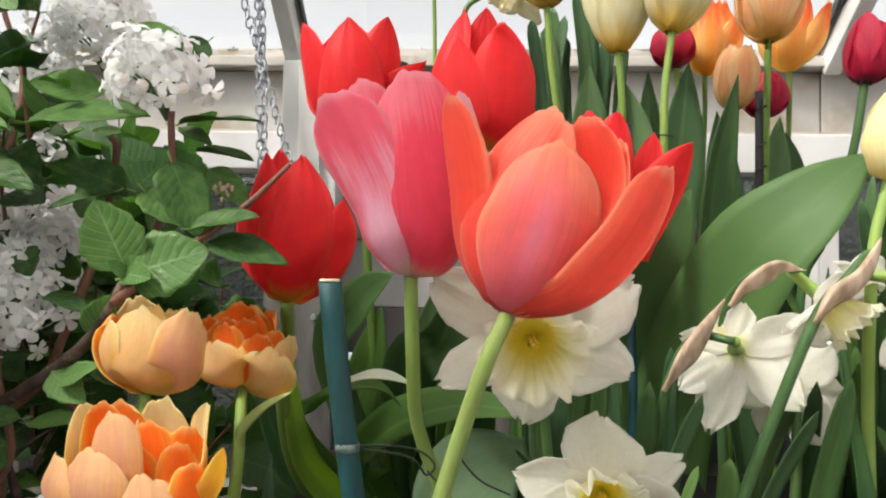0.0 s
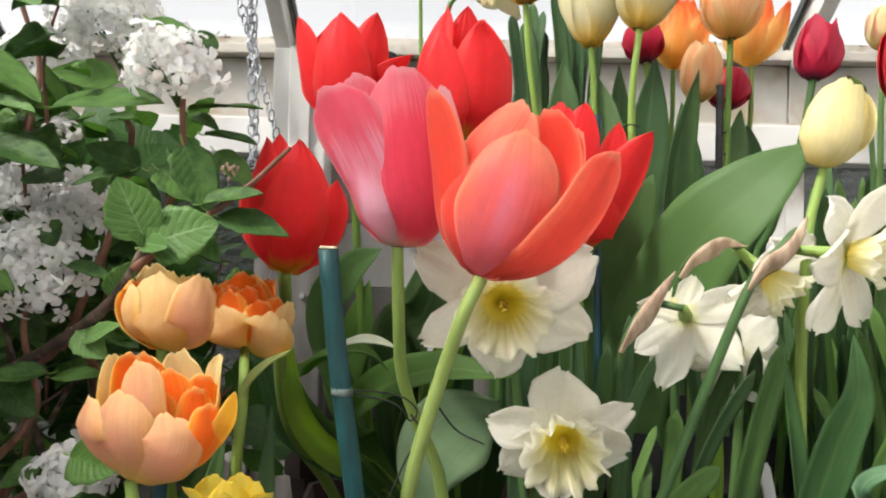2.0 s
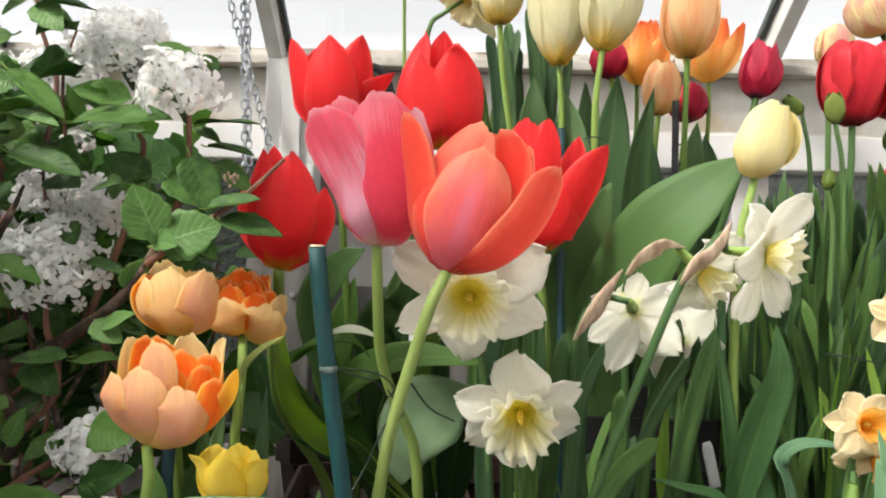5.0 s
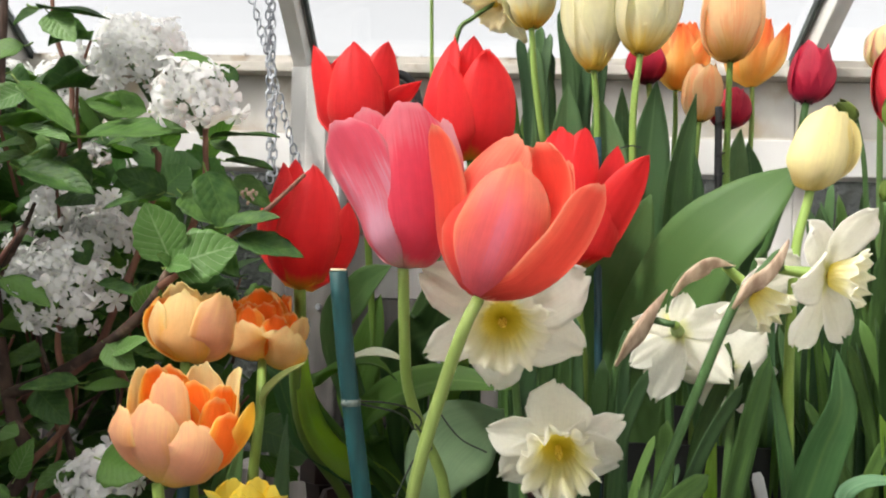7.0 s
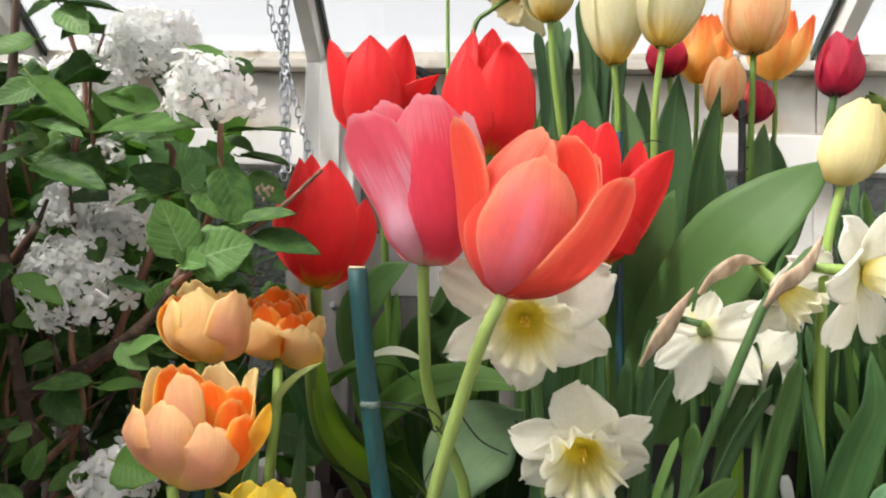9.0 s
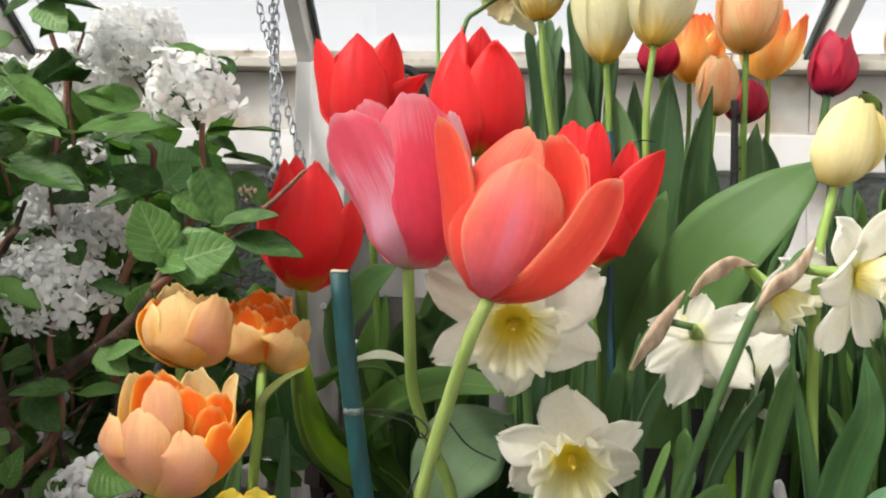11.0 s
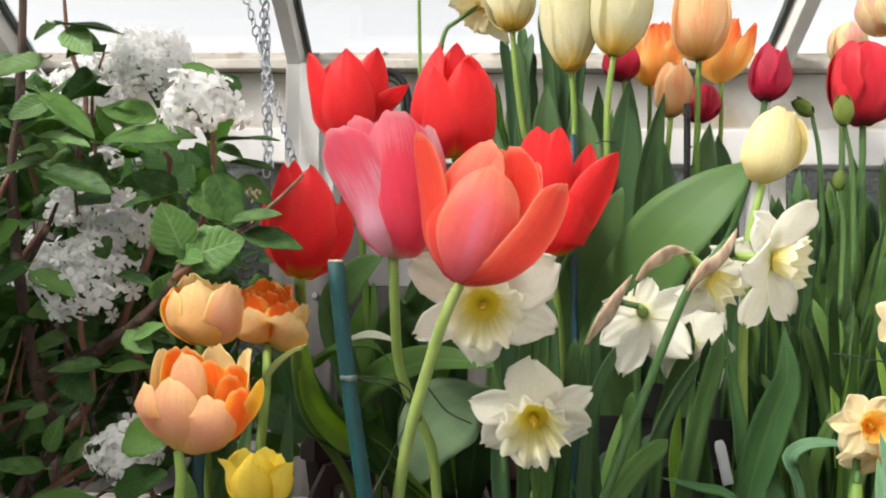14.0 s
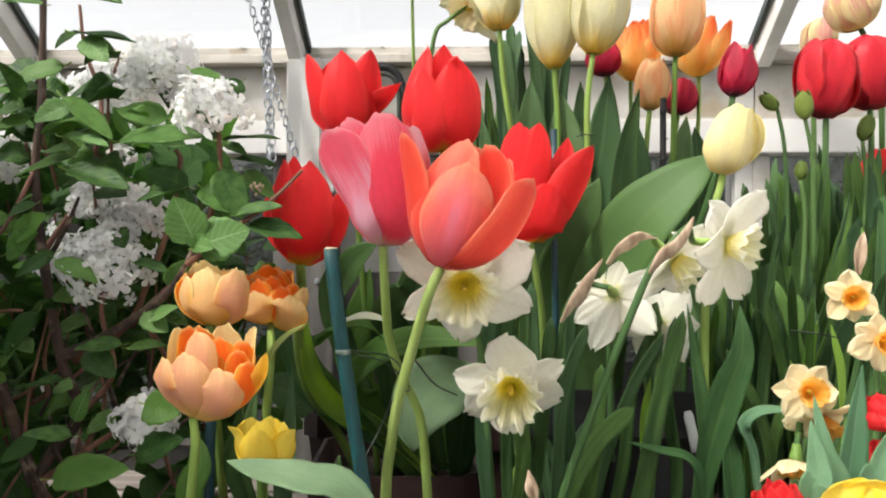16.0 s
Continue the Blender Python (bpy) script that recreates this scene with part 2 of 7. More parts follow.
APRICOT_OUT = petal_material("peach_double_tulip_petal", (0.88, 0.54, 0.34), (0.93, 0.58, 0.15), (0.92, 0.68, 0.16), base_at=0.45, edge_from=0.4, edge_to=1.1, wobble=0.7, streak=0.12, through_light=0.62, tip=(0.92, 0.66, 0.36), tip_at=0.6, rim=(0.94, 0.78, 0.42), thin=0.75)
APRICOT_IN = petal_material("deep_orange_double_tulip_petal", (0.95, 0.25, 0.025), (0.97, 0.54, 0.07), (0.92, 0.48, 0.05), base_at=0.3, edge_from=0.3, wobble=1.0, streak=0.2, through_light=0.6, rim=(0.97, 0.74, 0.28), thin=0.75)
APRICOT_TIP = petal_material("yellow_green_double_tulip_petal", (0.92, 0.58, 0.06), (0.94, 0.66, 0.12), (0.80, 0.72, 0.20), base_at=0.5, edge_from=0.2, wobble=0.9, streak=0.25, through_light=0.6, thin=0.6)
BUTTER = petal_material("yellow_double_tulip_petal", (0.95, 0.80, 0.14), (0.95, 0.70, 0.04), (0.88, 0.82, 0.26), base_at=0.25, streak=0.2, through_light=0.6, thin=0.4)
BLUSH = petal_material("cream_and_pink_tulip_petal", (0.84, 0.44, 0.42), (0.86, 0.78, 0.46), (0.82, 0.70, 0.26), base_at=0.4, edge_from=0.0, edge_to=0.75, streak=0.35, through_light=0.65, wobble=2.0)
WHITE_TEPAL = petal_material("white_daffodil_petal", (0.93, 0.92, 0.83), (0.95, 0.94, 0.87), (0.78, 0.80, 0.36), base_at=0.2, streak=0.2, through_light=0.62, thin=0.7)
CORONA = petal_material("cream_corona", (0.93, 0.87, 0.44), (0.93, 0.87, 0.44), (0.94, 0.76, 0.05), base_at=0.45, tip=(0.95, 0.93, 0.78), tip_at=0.3, streak=0.3, through_light=0.78)
PEACH_TEPAL = petal_material("peach_daffodil_petal", (0.93, 0.82, 0.52), (0.94, 0.86, 0.60), (0.84, 0.60, 0.16), base_at=0.25, streak=0.16)
ORANGE_CUP = petal_material("orange_corona", (0.92, 0.46, 0.05), (0.92, 0.46, 0.05), (0.86, 0.34, 0.02), base_at=0.4, tip=(0.94, 0.58, 0.14), tip_at=0.4, streak=0.2, through_light=0.65)
FLORET = petal_material("white_viburnum_petal", (0.87, 0.87, 0.86), (0.90, 0.90, 0.89), (0.80, 0.81, 0.70), base_at=0.25, streak=0.12, through_light=0.4, thin=0.8)
FLORET_BUD = petal_material("blush_viburnum_bud", (0.82, 0.76, 0.70), (0.84, 0.78, 0.72), (0.86, 0.80, 0.76), base_at=0.3, streak=0.1)
TULIP_LEAF = leaf_material("tulip_leaf_green", (0.036, 0.088, 0.025), (0.080, 0.158, 0.046), rib=(0.10, 0.18, 0.058), rough=0.5)
TULIP_LEAF_LIGHT = leaf_material("tulip_leaf_light_green", (0.085, 0.18, 0.035), (0.15, 0.275, 0.065), rib=(0.18, 0.32, 0.09), through_light=0.45)
STRAP = leaf_material("daffodil_leaf_green", (0.030, 0.072, 0.017), (0.118, 0.228, 0.052))
STRAP_BLUE = leaf_material("daffodil_leaf_blue_green", (0.044, 0.100, 0.040), (0.098, 0.190, 0.072))
VIB_LEAF = leaf_material("viburnum_leaf_green", (0.040, 0.108, 0.023), (0.128, 0.262, 0.058), rib=(0.15, 0.26, 0.065), veins=0.25, rough=0.45, streak=0.1, through_light=0.4)
VIB_LEAF_YOUNG = leaf_material("young_viburnum_leaf", (0.10, 0.22, 0.05), (0.18, 0.34, 0.10), rib=(0.30, 0.44, 0.20), veins=0.55, rough=0.4, streak=0.1, through_light=0.3)
STEM = leaf_material("stem_green", (0.14, 0.25, 0.045), (0.25, 0.37, 0.085), rough=0.4, through_light=0.05, streak=0.5)
BUD = leaf_material("bud_green", (0.12, 0.18, 0.03), (0.22, 0.28, 0.06), rough=0.45, through_light=0.1, streak=0.5)
STEM_DARK = leaf_material("dark_stem_green", (0.06, 0.13, 0.04), (0.11, 0.20, 0.06), rough=0.4, through_light=0.05, streak=0.5)
ANTHER = surface("anther_dark", (0.03, 0.02, 0.03), (0.09, 0.06, 0.05), 0.8, scale=(600, 600, 600))
POLLEN = surface("pollen_yellow", (0.62, 0.42, 0.03), (0.75, 0.55, 0.07), 0.8, scale=(700, 700, 700))
SPATHE = surface("papery_spathe", (0.30, 0.20, 0.13), (0.58, 0.44, 0.32), 0.75, scale=(160, 160, 50), bump=0.6, dist=0.001)
BARK = surface("brown_bark", (0.026, 0.014, 0.010), (0.085, 0.050, 0.034), 0.8, scale=(90, 90, 30), bump=0.7, dist=0.001, dirt=(0.25, 0.18, 0.13), dirt_scale=60)
TWIG = surface("red_brown_twig", (0.11, 0.04, 0.025), (0.22, 0.10, 0.06), 0.7, scale=(120, 120, 40), bump=0.4, dist=0.0006)
TEAL = surface("teal_stained_bamboo", (0.001, 0.030, 0.033), (0.002, 0.060, 0.062), 0.6, scale=(180, 180, 14), bump=0.3, dist=0.0006, dirt=(0.002, 0.060, 0.066), dirt_scale=50)
TEAL_END = surface("cut_bamboo", (0.45, 0.38, 0.24), (0.62, 0.54, 0.38), 0.8, scale=(300, 300, 300))
TEAL_DARK = surface("dark_teal_stake", (0.002, 0.02, 0.028), (0.003, 0.045, 0.06), 0.5, scale=(120, 120, 10))
BLACK = surface("black_plastic", (0.004, 0.004, 0.005), (0.011, 0.011, 0.012), 0.6, scale=(40, 40, 40))
POT = surface("dark_brown_plastic", (0.022, 0.010, 0.010), (0.045, 0.020, 0.018), 0.45, scale=(30, 30, 30), dirt=(0.10, 0.075, 0.06), dirt_scale=25, dirt_from=0.6, dirt_to=0.85)
SOIL = surface("dark_potting_soil", (0.010, 0.007, 0.005), (0.045, 0.03, 0.02), 0.95, scale=(220, 220, 220), bump=1.0, dist=0.006)
WIRE = surface("dark_green_wire", (0.015, 0.022, 0.015), (0.04, 0.05, 0.035), 0.5, scale=(100, 100, 100))
TIE = surface("grey_string", (0.05, 0.08, 0.07), (0.13, 0.16, 0.14), 0.8, scale=(400, 400, 400))
ZINC = surface("galvanised_steel", (0.26, 0.28, 0.31), (0.46, 0.48, 0.51), 0.42, 0.7, scale=(60, 60, 60), dirt=(0.24, 0.20, 0.17), dirt_scale=70, dirt_from=0.6, dirt_to=0.8)
PAINT = surface("white_paint", (0.50, 0.495, 0.48), (0.60, 0.595, 0.58), 0.5, scale=(5, 5, 5), bump=0.15, dist=0.001, dirt=(0.48, 0.43, 0.36), dirt_scale=9, dirt_from=0.56, dirt_to=0.8)
PAINT_WORN = surface("worn_white_paint", (0.33, 0.32, 0.295), (0.46, 0.445, 0.415), 0.65, scale=(9, 9, 5), bump=0.3, dist=0.0015, dirt=(0.27, 0.22, 0.15), dirt_scale=14, dirt_from=0.42, dirt_to=0.74)
SILL = surface("weathered_ledge", (0.34, 0.32, 0.28), (0.52, 0.49, 0.44), 0.7, scale=(14, 30, 30), bump=0.4, dist=0.0015, dirt=(0.24, 0.18, 0.11), dirt_scale=15)
RAFTER = surface("grey_white_rafter_paint", (0.52, 0.51, 0.48), (0.66, 0.65, 0.62), 0.55, scale=(10, 10, 10), dirt=(0.40, 0.36, 0.30), dirt_scale=11)
GASKET = surface("dark_gasket", (0.02, 0.03, 0.025), (0.05, 0.06, 0.055), 0.6, scale=(40, 40, 40))
# unseen floor colour, lightened so that it throws light back up
CONCRETE = surface("pale_fill_concrete", (0.26, 0.25, 0.24), (0.40, 0.39, 0.37), 0.8, scale=(6, 6, 6), bump=0.5, dist=0.004, dirt=(0.12, 0.12, 0.10), dirt_scale=2)
PIPE = surface("grey_pipe", (0.30, 0.32, 0.34), (0.42, 0.44, 0.46), 0.4, 0.3, scale=(12, 40, 40), dirt=(0.22, 0.19, 0.16), dirt_scale=20)
TAG = surface("white_plastic_tag", (0.74, 0.75, 0.76), (0.82, 0.83, 0.84), 0.45, scale=(50, 50, 50), dirt=(0.55, 0.52, 0.46), dirt_scale=40, dirt_from=0.6, dirt_to=0.8)
EARTH = surface("outdoor_soil", (0.05, 0.045, 0.03), (0.10, 0.09, 0.06), 0.95, scale=(3, 3, 3), bump=0.6, dist=0.02)
# foliage colour taken near black so the window openings look dark
HEDGE = surface("near_black_hedge", (0.003, 0.005, 0.0035), (0.014, 0.020, 0.013), 0.8, scale=(30, 30, 30), detail=8, bump=1.0, dist=0.03)


def glass(name, tint, rough):
    m, n, l, b = shader(name)
    b.inputs["Base Color"].default_value = (*tint, 1)
    b.inputs["Roughness"].default_value = rough
    b.inputs["Transmission Weight"].default_value = 1.0
    b.inputs["IOR"].default_value = 1.45
    return m


GLASS = glass("clear_glass", (1.0, 1.0, 1.0), 0.02)
# bench timber, darkened to keep bounced light out of the gaps
WOOD_GREY = surface("low_bounce_grey_timber", (0.10, 0.085, 0.07), (0.20, 0.175, 0.15), 0.8, scale=(3, 60, 60), bump=0.5, dist=0.0015)
# pale paint for unseen walls, chosen as fill for the flower fronts
TIMBER = surface("painted_timber", (0.46, 0.45, 0.43), (0.58, 0.57, 0.55), 0.7, scale=(20, 20, 3), bump=0.4, dist=0.002)
# white siding paint darkened for shade behind the plants, with random grime
POST_PAINT = surface("shaded_grimy_white_paint", (0.27, 0.26, 0.25), (0.40, 0.39, 0.375), 0.65, scale=(8, 8, 4), bump=0.4, dist=0.0015, dirt=(0.20, 0.16, 0.12), dirt_scale=10, dirt_from=0.52, dirt_to=0.75)
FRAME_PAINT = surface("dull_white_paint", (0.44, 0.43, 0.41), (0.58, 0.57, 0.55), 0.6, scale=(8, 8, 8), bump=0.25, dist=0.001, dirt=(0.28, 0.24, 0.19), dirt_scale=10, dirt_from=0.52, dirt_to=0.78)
STEM_PALE = leaf_material("pale_stem_green", (0.20, 0.29, 0.07), (0.37, 0.45, 0.15), rough=0.4, through_light=0.05, streak=0.5)
# yellow-green leaf, its colour raised to carry sunlight on single blades
LEAF_YELLOW = leaf_material("brightened_yellow_green_leaf", (0.20, 0.37, 0.06), (0.33, 0.50, 0.11), rib=(0.34, 0.5, 0.14), through_light=0.6)
LEAF_MID = leaf_material("mid_green_leaf", (0.055, 0.14, 0.045), (0.105, 0.225, 0.075), rib=(0.15, 0.28, 0.08), through_light=0.3)
# weathered post timber, darkened further to stand for shade low on the wall
POST_LOW = surface("shaded_weathered_timber", (0.055, 0.051, 0.046), (0.125, 0.117, 0.108), 0.8, scale=(40, 40, 6), bump=0.5, dist=0.0015, dirt=(0.09, 0.07, 0.05), dirt_scale=14)
# lighter copy of the tulip leaf, for far leaves that face the light
LEAF_FAR = leaf_material("lit_tulip_leaf", (0.075, 0.155, 0.060), (0.15, 0.25, 0.105), rib=(0.17, 0.28, 0.12), rough=0.5, through_light=0.4)
# near-white leaf colour that stands for a sunlit highlight
LEAF_HIGHLIGHT = leaf_material("highlight_white_leaf", (0.66, 0.70, 0.58), (0.82, 0.85, 0.74), through_light=0.4)
# blue-green leaf, its colour raised for the strong light on the front ones
LEAF_BLUE_LIT = leaf_material("lit_blue_green_leaf", (0.10, 0.22, 0.11), (0.20, 0.36, 0.20), rib=(0.24, 0.40, 0.25), through_light=0.3)
LEAF_PALE = leaf_material("pale_leaf_underside", (0.14, 0.23, 0.12), (0.22, 0.33, 0.18), rib=(0.20, 0.32, 0.17), through_light=0.3)


# ---- builders ----
def mesh_from(name, verts, faces, uvs=None, smooth=True):
    me = bpy.data.meshes.new(name)
    me.from_pydata([tuple(map(float, v)) for v in verts], [], faces)
    if uvs is not None:
        layer = me.uv_layers.new(name="UVMap")
        idx = np.empty(len(me.loops), dtype=np.int32)
        me.loops.foreach_get("vertex_index", idx)
        layer.data.foreach_set("uv", np.asarray(uvs, dtype=np.float32)[idx].ravel())
    if smooth:
        me.polygons.foreach_set("use_smooth", np.ones(len(me.polygons), dtype=bool))
    me.update()
    return me


def place(name, me, mat, parent=None, label="", m=None):
    ob = new(name, me)
    if mat is not None and not me.materials:
        me.materials.append(mat)
    if parent is not None:
        ob.parent = parent
    if m is not None:
        ob.matrix_basis = m
    if label:
        tagged(ob, label)
    return ob


def part(name, bm, mat, parent=None, label="", smooth=False):
    me = bpy.data.meshes.new(name)
    bm.normal_update()
    bm.to_mesh(me)
    bm.free()
    if smooth:
        me.polygons.foreach_set("use_smooth", np.ones(len(me.polygons), dtype=bool))
    return place(name, me, mat, parent, label)


def root(name, at, label, category, group="", kind=""):
    ob = new(name)
    ob.empty_display_size = 0.02
    ob.matrix_basis = Matrix.Translation(at)
    return tagged(ob, label, category, group, kind)


def tipward(count):
    """Steps from 0 to 1 that crowd towards 1, for rounded tips."""
    t = np.linspace(0, 1, count)
    return 0.12 * t + 0.88 * np.sin(t * math.pi / 2)


def shell(name, pts, thick, vs=None):
    """A closed thin shell from a grid of points [v][u]; thinner at its rim."""
    pts = np.asarray(pts, dtype=float)
    nv, nu, _ = pts.shape
    du = np.gradient(pts, axis=1)
    dv = np.gradient(pts, axis=0)
    nrm = np.cross(du, dv)
    nrm /= np.maximum(np.linalg.norm(nrm, axis=2, keepdims=True), 1e-12)
    u = np.linspace(-1, 1, nu)[None, :, None]
    v = (np.linspace(0, 1, nv) if vs is None else np.asarray(vs))[:, None, None]
    t = thick * 0.5 * (0.35 + 0.65 * (1 - np.abs(u) ** 4)) * (0.5 + 0.5 * (1 - v ** 6))
    verts = np.concatenate([(pts + nrm * t).reshape(-1, 3), (pts - nrm * t).reshape(-1, 3)])
    uv = np.stack(np.broadcast_arrays((u[..., 0] + 1) / 2, v[..., 0]), axis=-1).reshape(-1, 2)
    uv = np.concatenate([uv, uv])
    o = nv * nu
    faces = []
    if not thick:
        for i in range(nv - 1):
            for j in range(nu - 1):
                a = i * nu + j
                faces.append((a, a + 1, a + nu + 1, a + nu))
        return mesh_from(name, verts[:o], faces, uv[:o])
    for i in range(nv - 1):
        for j in range(nu - 1):
            a = i * nu + j
            faces.append((a, a + 1, a + nu + 1, a + nu))
            faces.append((o + a, o + a + nu, o + a + nu + 1, o + a + 1))
    rim = [j for j in range(nu)] + [i * nu + nu - 1 for i in range(1, nv)] + [(nv - 1) * nu + j for j in range(nu - 2, -1, -1)] + [i * nu for i in range(nv - 2, 0, -1)]
    for k, a in enumerate(rim):
        c = rim[(k + 1) % len(rim)]
        faces.append((c, a, o + a, o + c))
    me = mesh_from(name, verts, faces, uv)
    flat = np.ones(len(faces), dtype=bool)
    flat[-len(rim):] = False
    me.polygons.foreach_set("use_smooth", flat)
    return me


def spline(points, count):
    """Points on a smooth curve through the given ones."""
    p = np.asarray([tuple(q) for q in points], dtype=float)
    if len(p) == 2:
        return p[0] + (p[1] - p[0]) * np.linspace(0, 1, count)[:, None]
    q = np.vstack([2 * p[0] - p[1], p, 2 * p[-1] - p[-2]])
    out = []
    for s in np.linspace(0, len(p) - 1 - 1e-9, count):
        i = int(s)
        t = s - i
        a, b, c, d = q[i], q[i + 1], q[i + 2], q[i + 3]
        out.append(0.5 * (2 * b + (c - a) * t + (2 * a - 5 * b + 4 * c - d) * t * t + (3 * b - a - 3 * c + d) * t ** 3))
    return np.array(out)


def tube_mesh(name, points, r0, r1, count=14, sides=8, knots=0.0, seed=0):
    c = spline(points, count)
    rng = np.random.RandomState(seed)
    tan = np.gradient(c, axis=0)
    tan /= np.linalg.norm(tan, axis=1, keepdims=True)
    ref = np.array((0.0, 0.0, 1.0)) if abs(tan[0][2]) < 0.8 else np.array((0.0, 1.0, 0.0))
    verts, uvs, faces = [], [], []
    for i in range(count):
        side = np.cross(tan[i], ref)
        side /= np.linalg.norm(side)
        up = np.cross(side, tan[i])
        ref = up
        s = i / (count - 1)
        r = (r0 + (r1 - r0) * s) * (1 + knots * rng.uniform(-1, 1))
        for k in range(sides):
            a = 2 * math.pi * k / sides
            verts.append(c[i] + r * (math.cos(a) * side + math.sin(a) * up))
            uvs.append((k / sides, s))
    for i in range(count - 1):
        for k in range(sides):
            a, b = i * sides + k, i * sides + (k + 1) % sides
            faces.append((a, b, b + sides, a + sides))
    faces.append(tuple(range(sides - 1, -1, -1)))
    faces.append(tuple((count - 1) * sides + k for k in range(sides)))
    return mesh_from(name, verts, faces, uvs)


def tube(name, points, r0, r1, mat, parent=None, label="", count=14, sides=8, knots=0.0, seed=0):
    o = Vector(parent.location) if parent is not None and parent.parent is None else Vector((0, 0, 0))
    pts = [Vector(q) - o for q in points]
    return place(name, tube_mesh(name, pts, r0, r1, count, sides, knots, seed), mat, parent, label)


def box_bm(lo, hi, bevel=0.0, bm=None):
    bm = bm or bmesh.new()
    r = bmesh.ops.create_cube(bm, size=1.0, matrix=Matrix.Translation([(a + b) / 2 for a, b in zip(lo, hi)]) @ Matrix.Diagonal([b - a for a, b in zip(lo, hi)] + [1]))
    if bevel:
        es = {e for v in r["verts"] for e in v.link_edges}
        bmesh.ops.bevel(bm, geom=list(es), offset=bevel, segments=2, affect="EDGES", profile=0.6)
    return bm


# -- petals --
def petal_points(L, W, R, prof, p=3.0, q=0.75, curl=0.0, wave=0.0, seed=0, rc=1.15, nu=17, nv=26, fold=0.0, fray=0.0, turn=0.0, wrap=False, jag=0.012):
    """A cup-shaped petal that grows along z from the origin, outward along +x. prof: radius along the petal as shares of R."""
    pv, pr = zip(*prof)
    rng = np.random.RandomState(seed)
    ph = rng.uniform(0, 6.28, 6)
    c = spline([(a, b, 0) for a, b in prof], 60)
    rows = []
    for v in tipward(nv):
        r = R * float(np.interp(v, c[:, 0], c[:, 1]))
        if v < 0.5:
            x = v / 0.5
            w = 0.30 + 0.70 * (x * x * (3 - 2 * x)) ** 0.75
            w = max(w, 0.6) if wrap else w
        else:
            w = max(1 - ((v - 0.5) / 0.5) ** p, 0.0) ** q
        w = max(w, 0.03 if p < 4.3 else 0.11) * W * (1 + 0.4 * jag * v * math.sin(57 * v + ph[1]) + 0.02 * math.sin(14 * v + ph[4]) + 0.012 * math.sin(31 * v + ph[5]))
        row = []
        for u in np.linspace(-1, 1, nu):
            s = u * w
            z = L * v
            # rounded tip: the middle reaches further than the edges
            z -= L * 0.05 * u * u * v * w / W
            if fray and v > 0.8:
                z += fray * L * (v - 0.8) * 5 * math.sin(u * 9 + ph[3]) * 0.5
            # small notches round the tip
            z += L * jag * 1.3 * v ** 5 * (math.sin(8 * u + ph[2]) + 0.6 * math.sin(17 * u + ph[0]) + 0.4 * math.sin(29 * u + ph[1])) * 0.5
            if wrap:
                a = s / max(min(r, R), 0.45 * R)
                rad, s = r * math.cos(a) + 0.05 * R * abs(u) ** 3 + curl * L * v ** 4, (r + 0.05 * R * abs(u) ** 3) * math.sin(a)
            else:
                rad = r - s * s / (2 * rc * R) + curl * L * v ** 4
            rad += wave * R * u * u * math.sin(6.0 * v + ph[0] + 1.5 * u) + wave * 0.5 * R * math.sin(9 * v + 4 * u + ph[1]) * v
            rad += R * (0.020 * math.sin(7 * u + 3 * v + ph[4]) * v + 0.012 * math.sin(13 * u - 5 * v + ph[5]) + 0.018 * math.sin(5 * v - 4 * u + ph[3]) * v)
            rad -= 0.045 * R * math.exp(-(u / 0.09) ** 2) * v * (1.2 - v)
            # lengthwise creases that fade before the rim
            rad += 0.016 * R * v * (abs(math.sin(11 * u + ph[2] + 0.8 * v)) - 0.5) + 0.010 * R * v * v * (abs(math.sin(19 * u + ph[0] - 1.1 * v)) - 0.5)
            rad += fold * R * math.exp(-(u / 0.22) ** 2) * v
            if turn:
                a, r0 = radians(turn) * min(v / 0.35, 1.0), r * 0.8
                rad, s = r0 + (rad - r0) * math.cos(a) - s * math.sin(a), (rad - r0) * math.sin(a) + s * math.cos(a)
            row.append((rad, s + wave * 0.35 * R * math.sin(5 * v + ph[2]), z))
        rows.append(row)
    return np.array(rows)


EGG = [(0, 0.10), (0.05, 0.46), (0.12, 0.70), (0.25, 0.92), (0.45, 1.0), (0.7, 0.90), (0.88, 0.72), (1, 0.55)]
VASE = [(0, 0.10), (0.06, 0.40), (0.15, 0.68), (0.3, 0.92), (0.5, 1.0), (0.75, 1.0), (0.9, 1.02), (1, 1.08)]
BARREL = [(0, 0.10), (0.05, 0.46), (0.14, 0.74), (0.32, 0.97), (0.55, 1.02), (0.78, 0.92), (0.92, 0.70), (1, 0.42)]
BOWL = [(0, 0.10), (0.05, 0.40), (0.14, 0.68), (0.3, 0.95), (0.5, 1.08), (0.75, 1.06), (0.9, 0.98), (1, 0.92)]


def axes(base, top):
    """A frame at base whose z runs to top, x to the right and y away from the viewer's side."""
    z = (Vector(top) - Vector(base)).normalized()
    y = (Vector((0, 1, 0)) - z * z.y).normalized()
    x = y.cross(z)
    return Matrix.Translation(base) @ Matrix((x, y, z)).transposed().to_4x4(), (Vector(top) - Vector(base)).length


def add_petal(owner, frame_m, phi, lean, pts, mat, thick=0.0007, twist=0.0, shift=0.0, label=""):
    me = shell("petal", pts, thick, tipward(len(pts)))
    m = frame_m @ Matrix.Rotation(radians(phi), 4, "Z") @ Matrix.Rotation(radians(lean), 4, "Y") @ Matrix.Rotation(radians(twist), 4, "Z")
    m = m @ Matrix.Translation((shift, 0, 0))
    return place("petal", me, mat, owner, label, Matrix.Translation(-Vector(owner.location)) @ m)


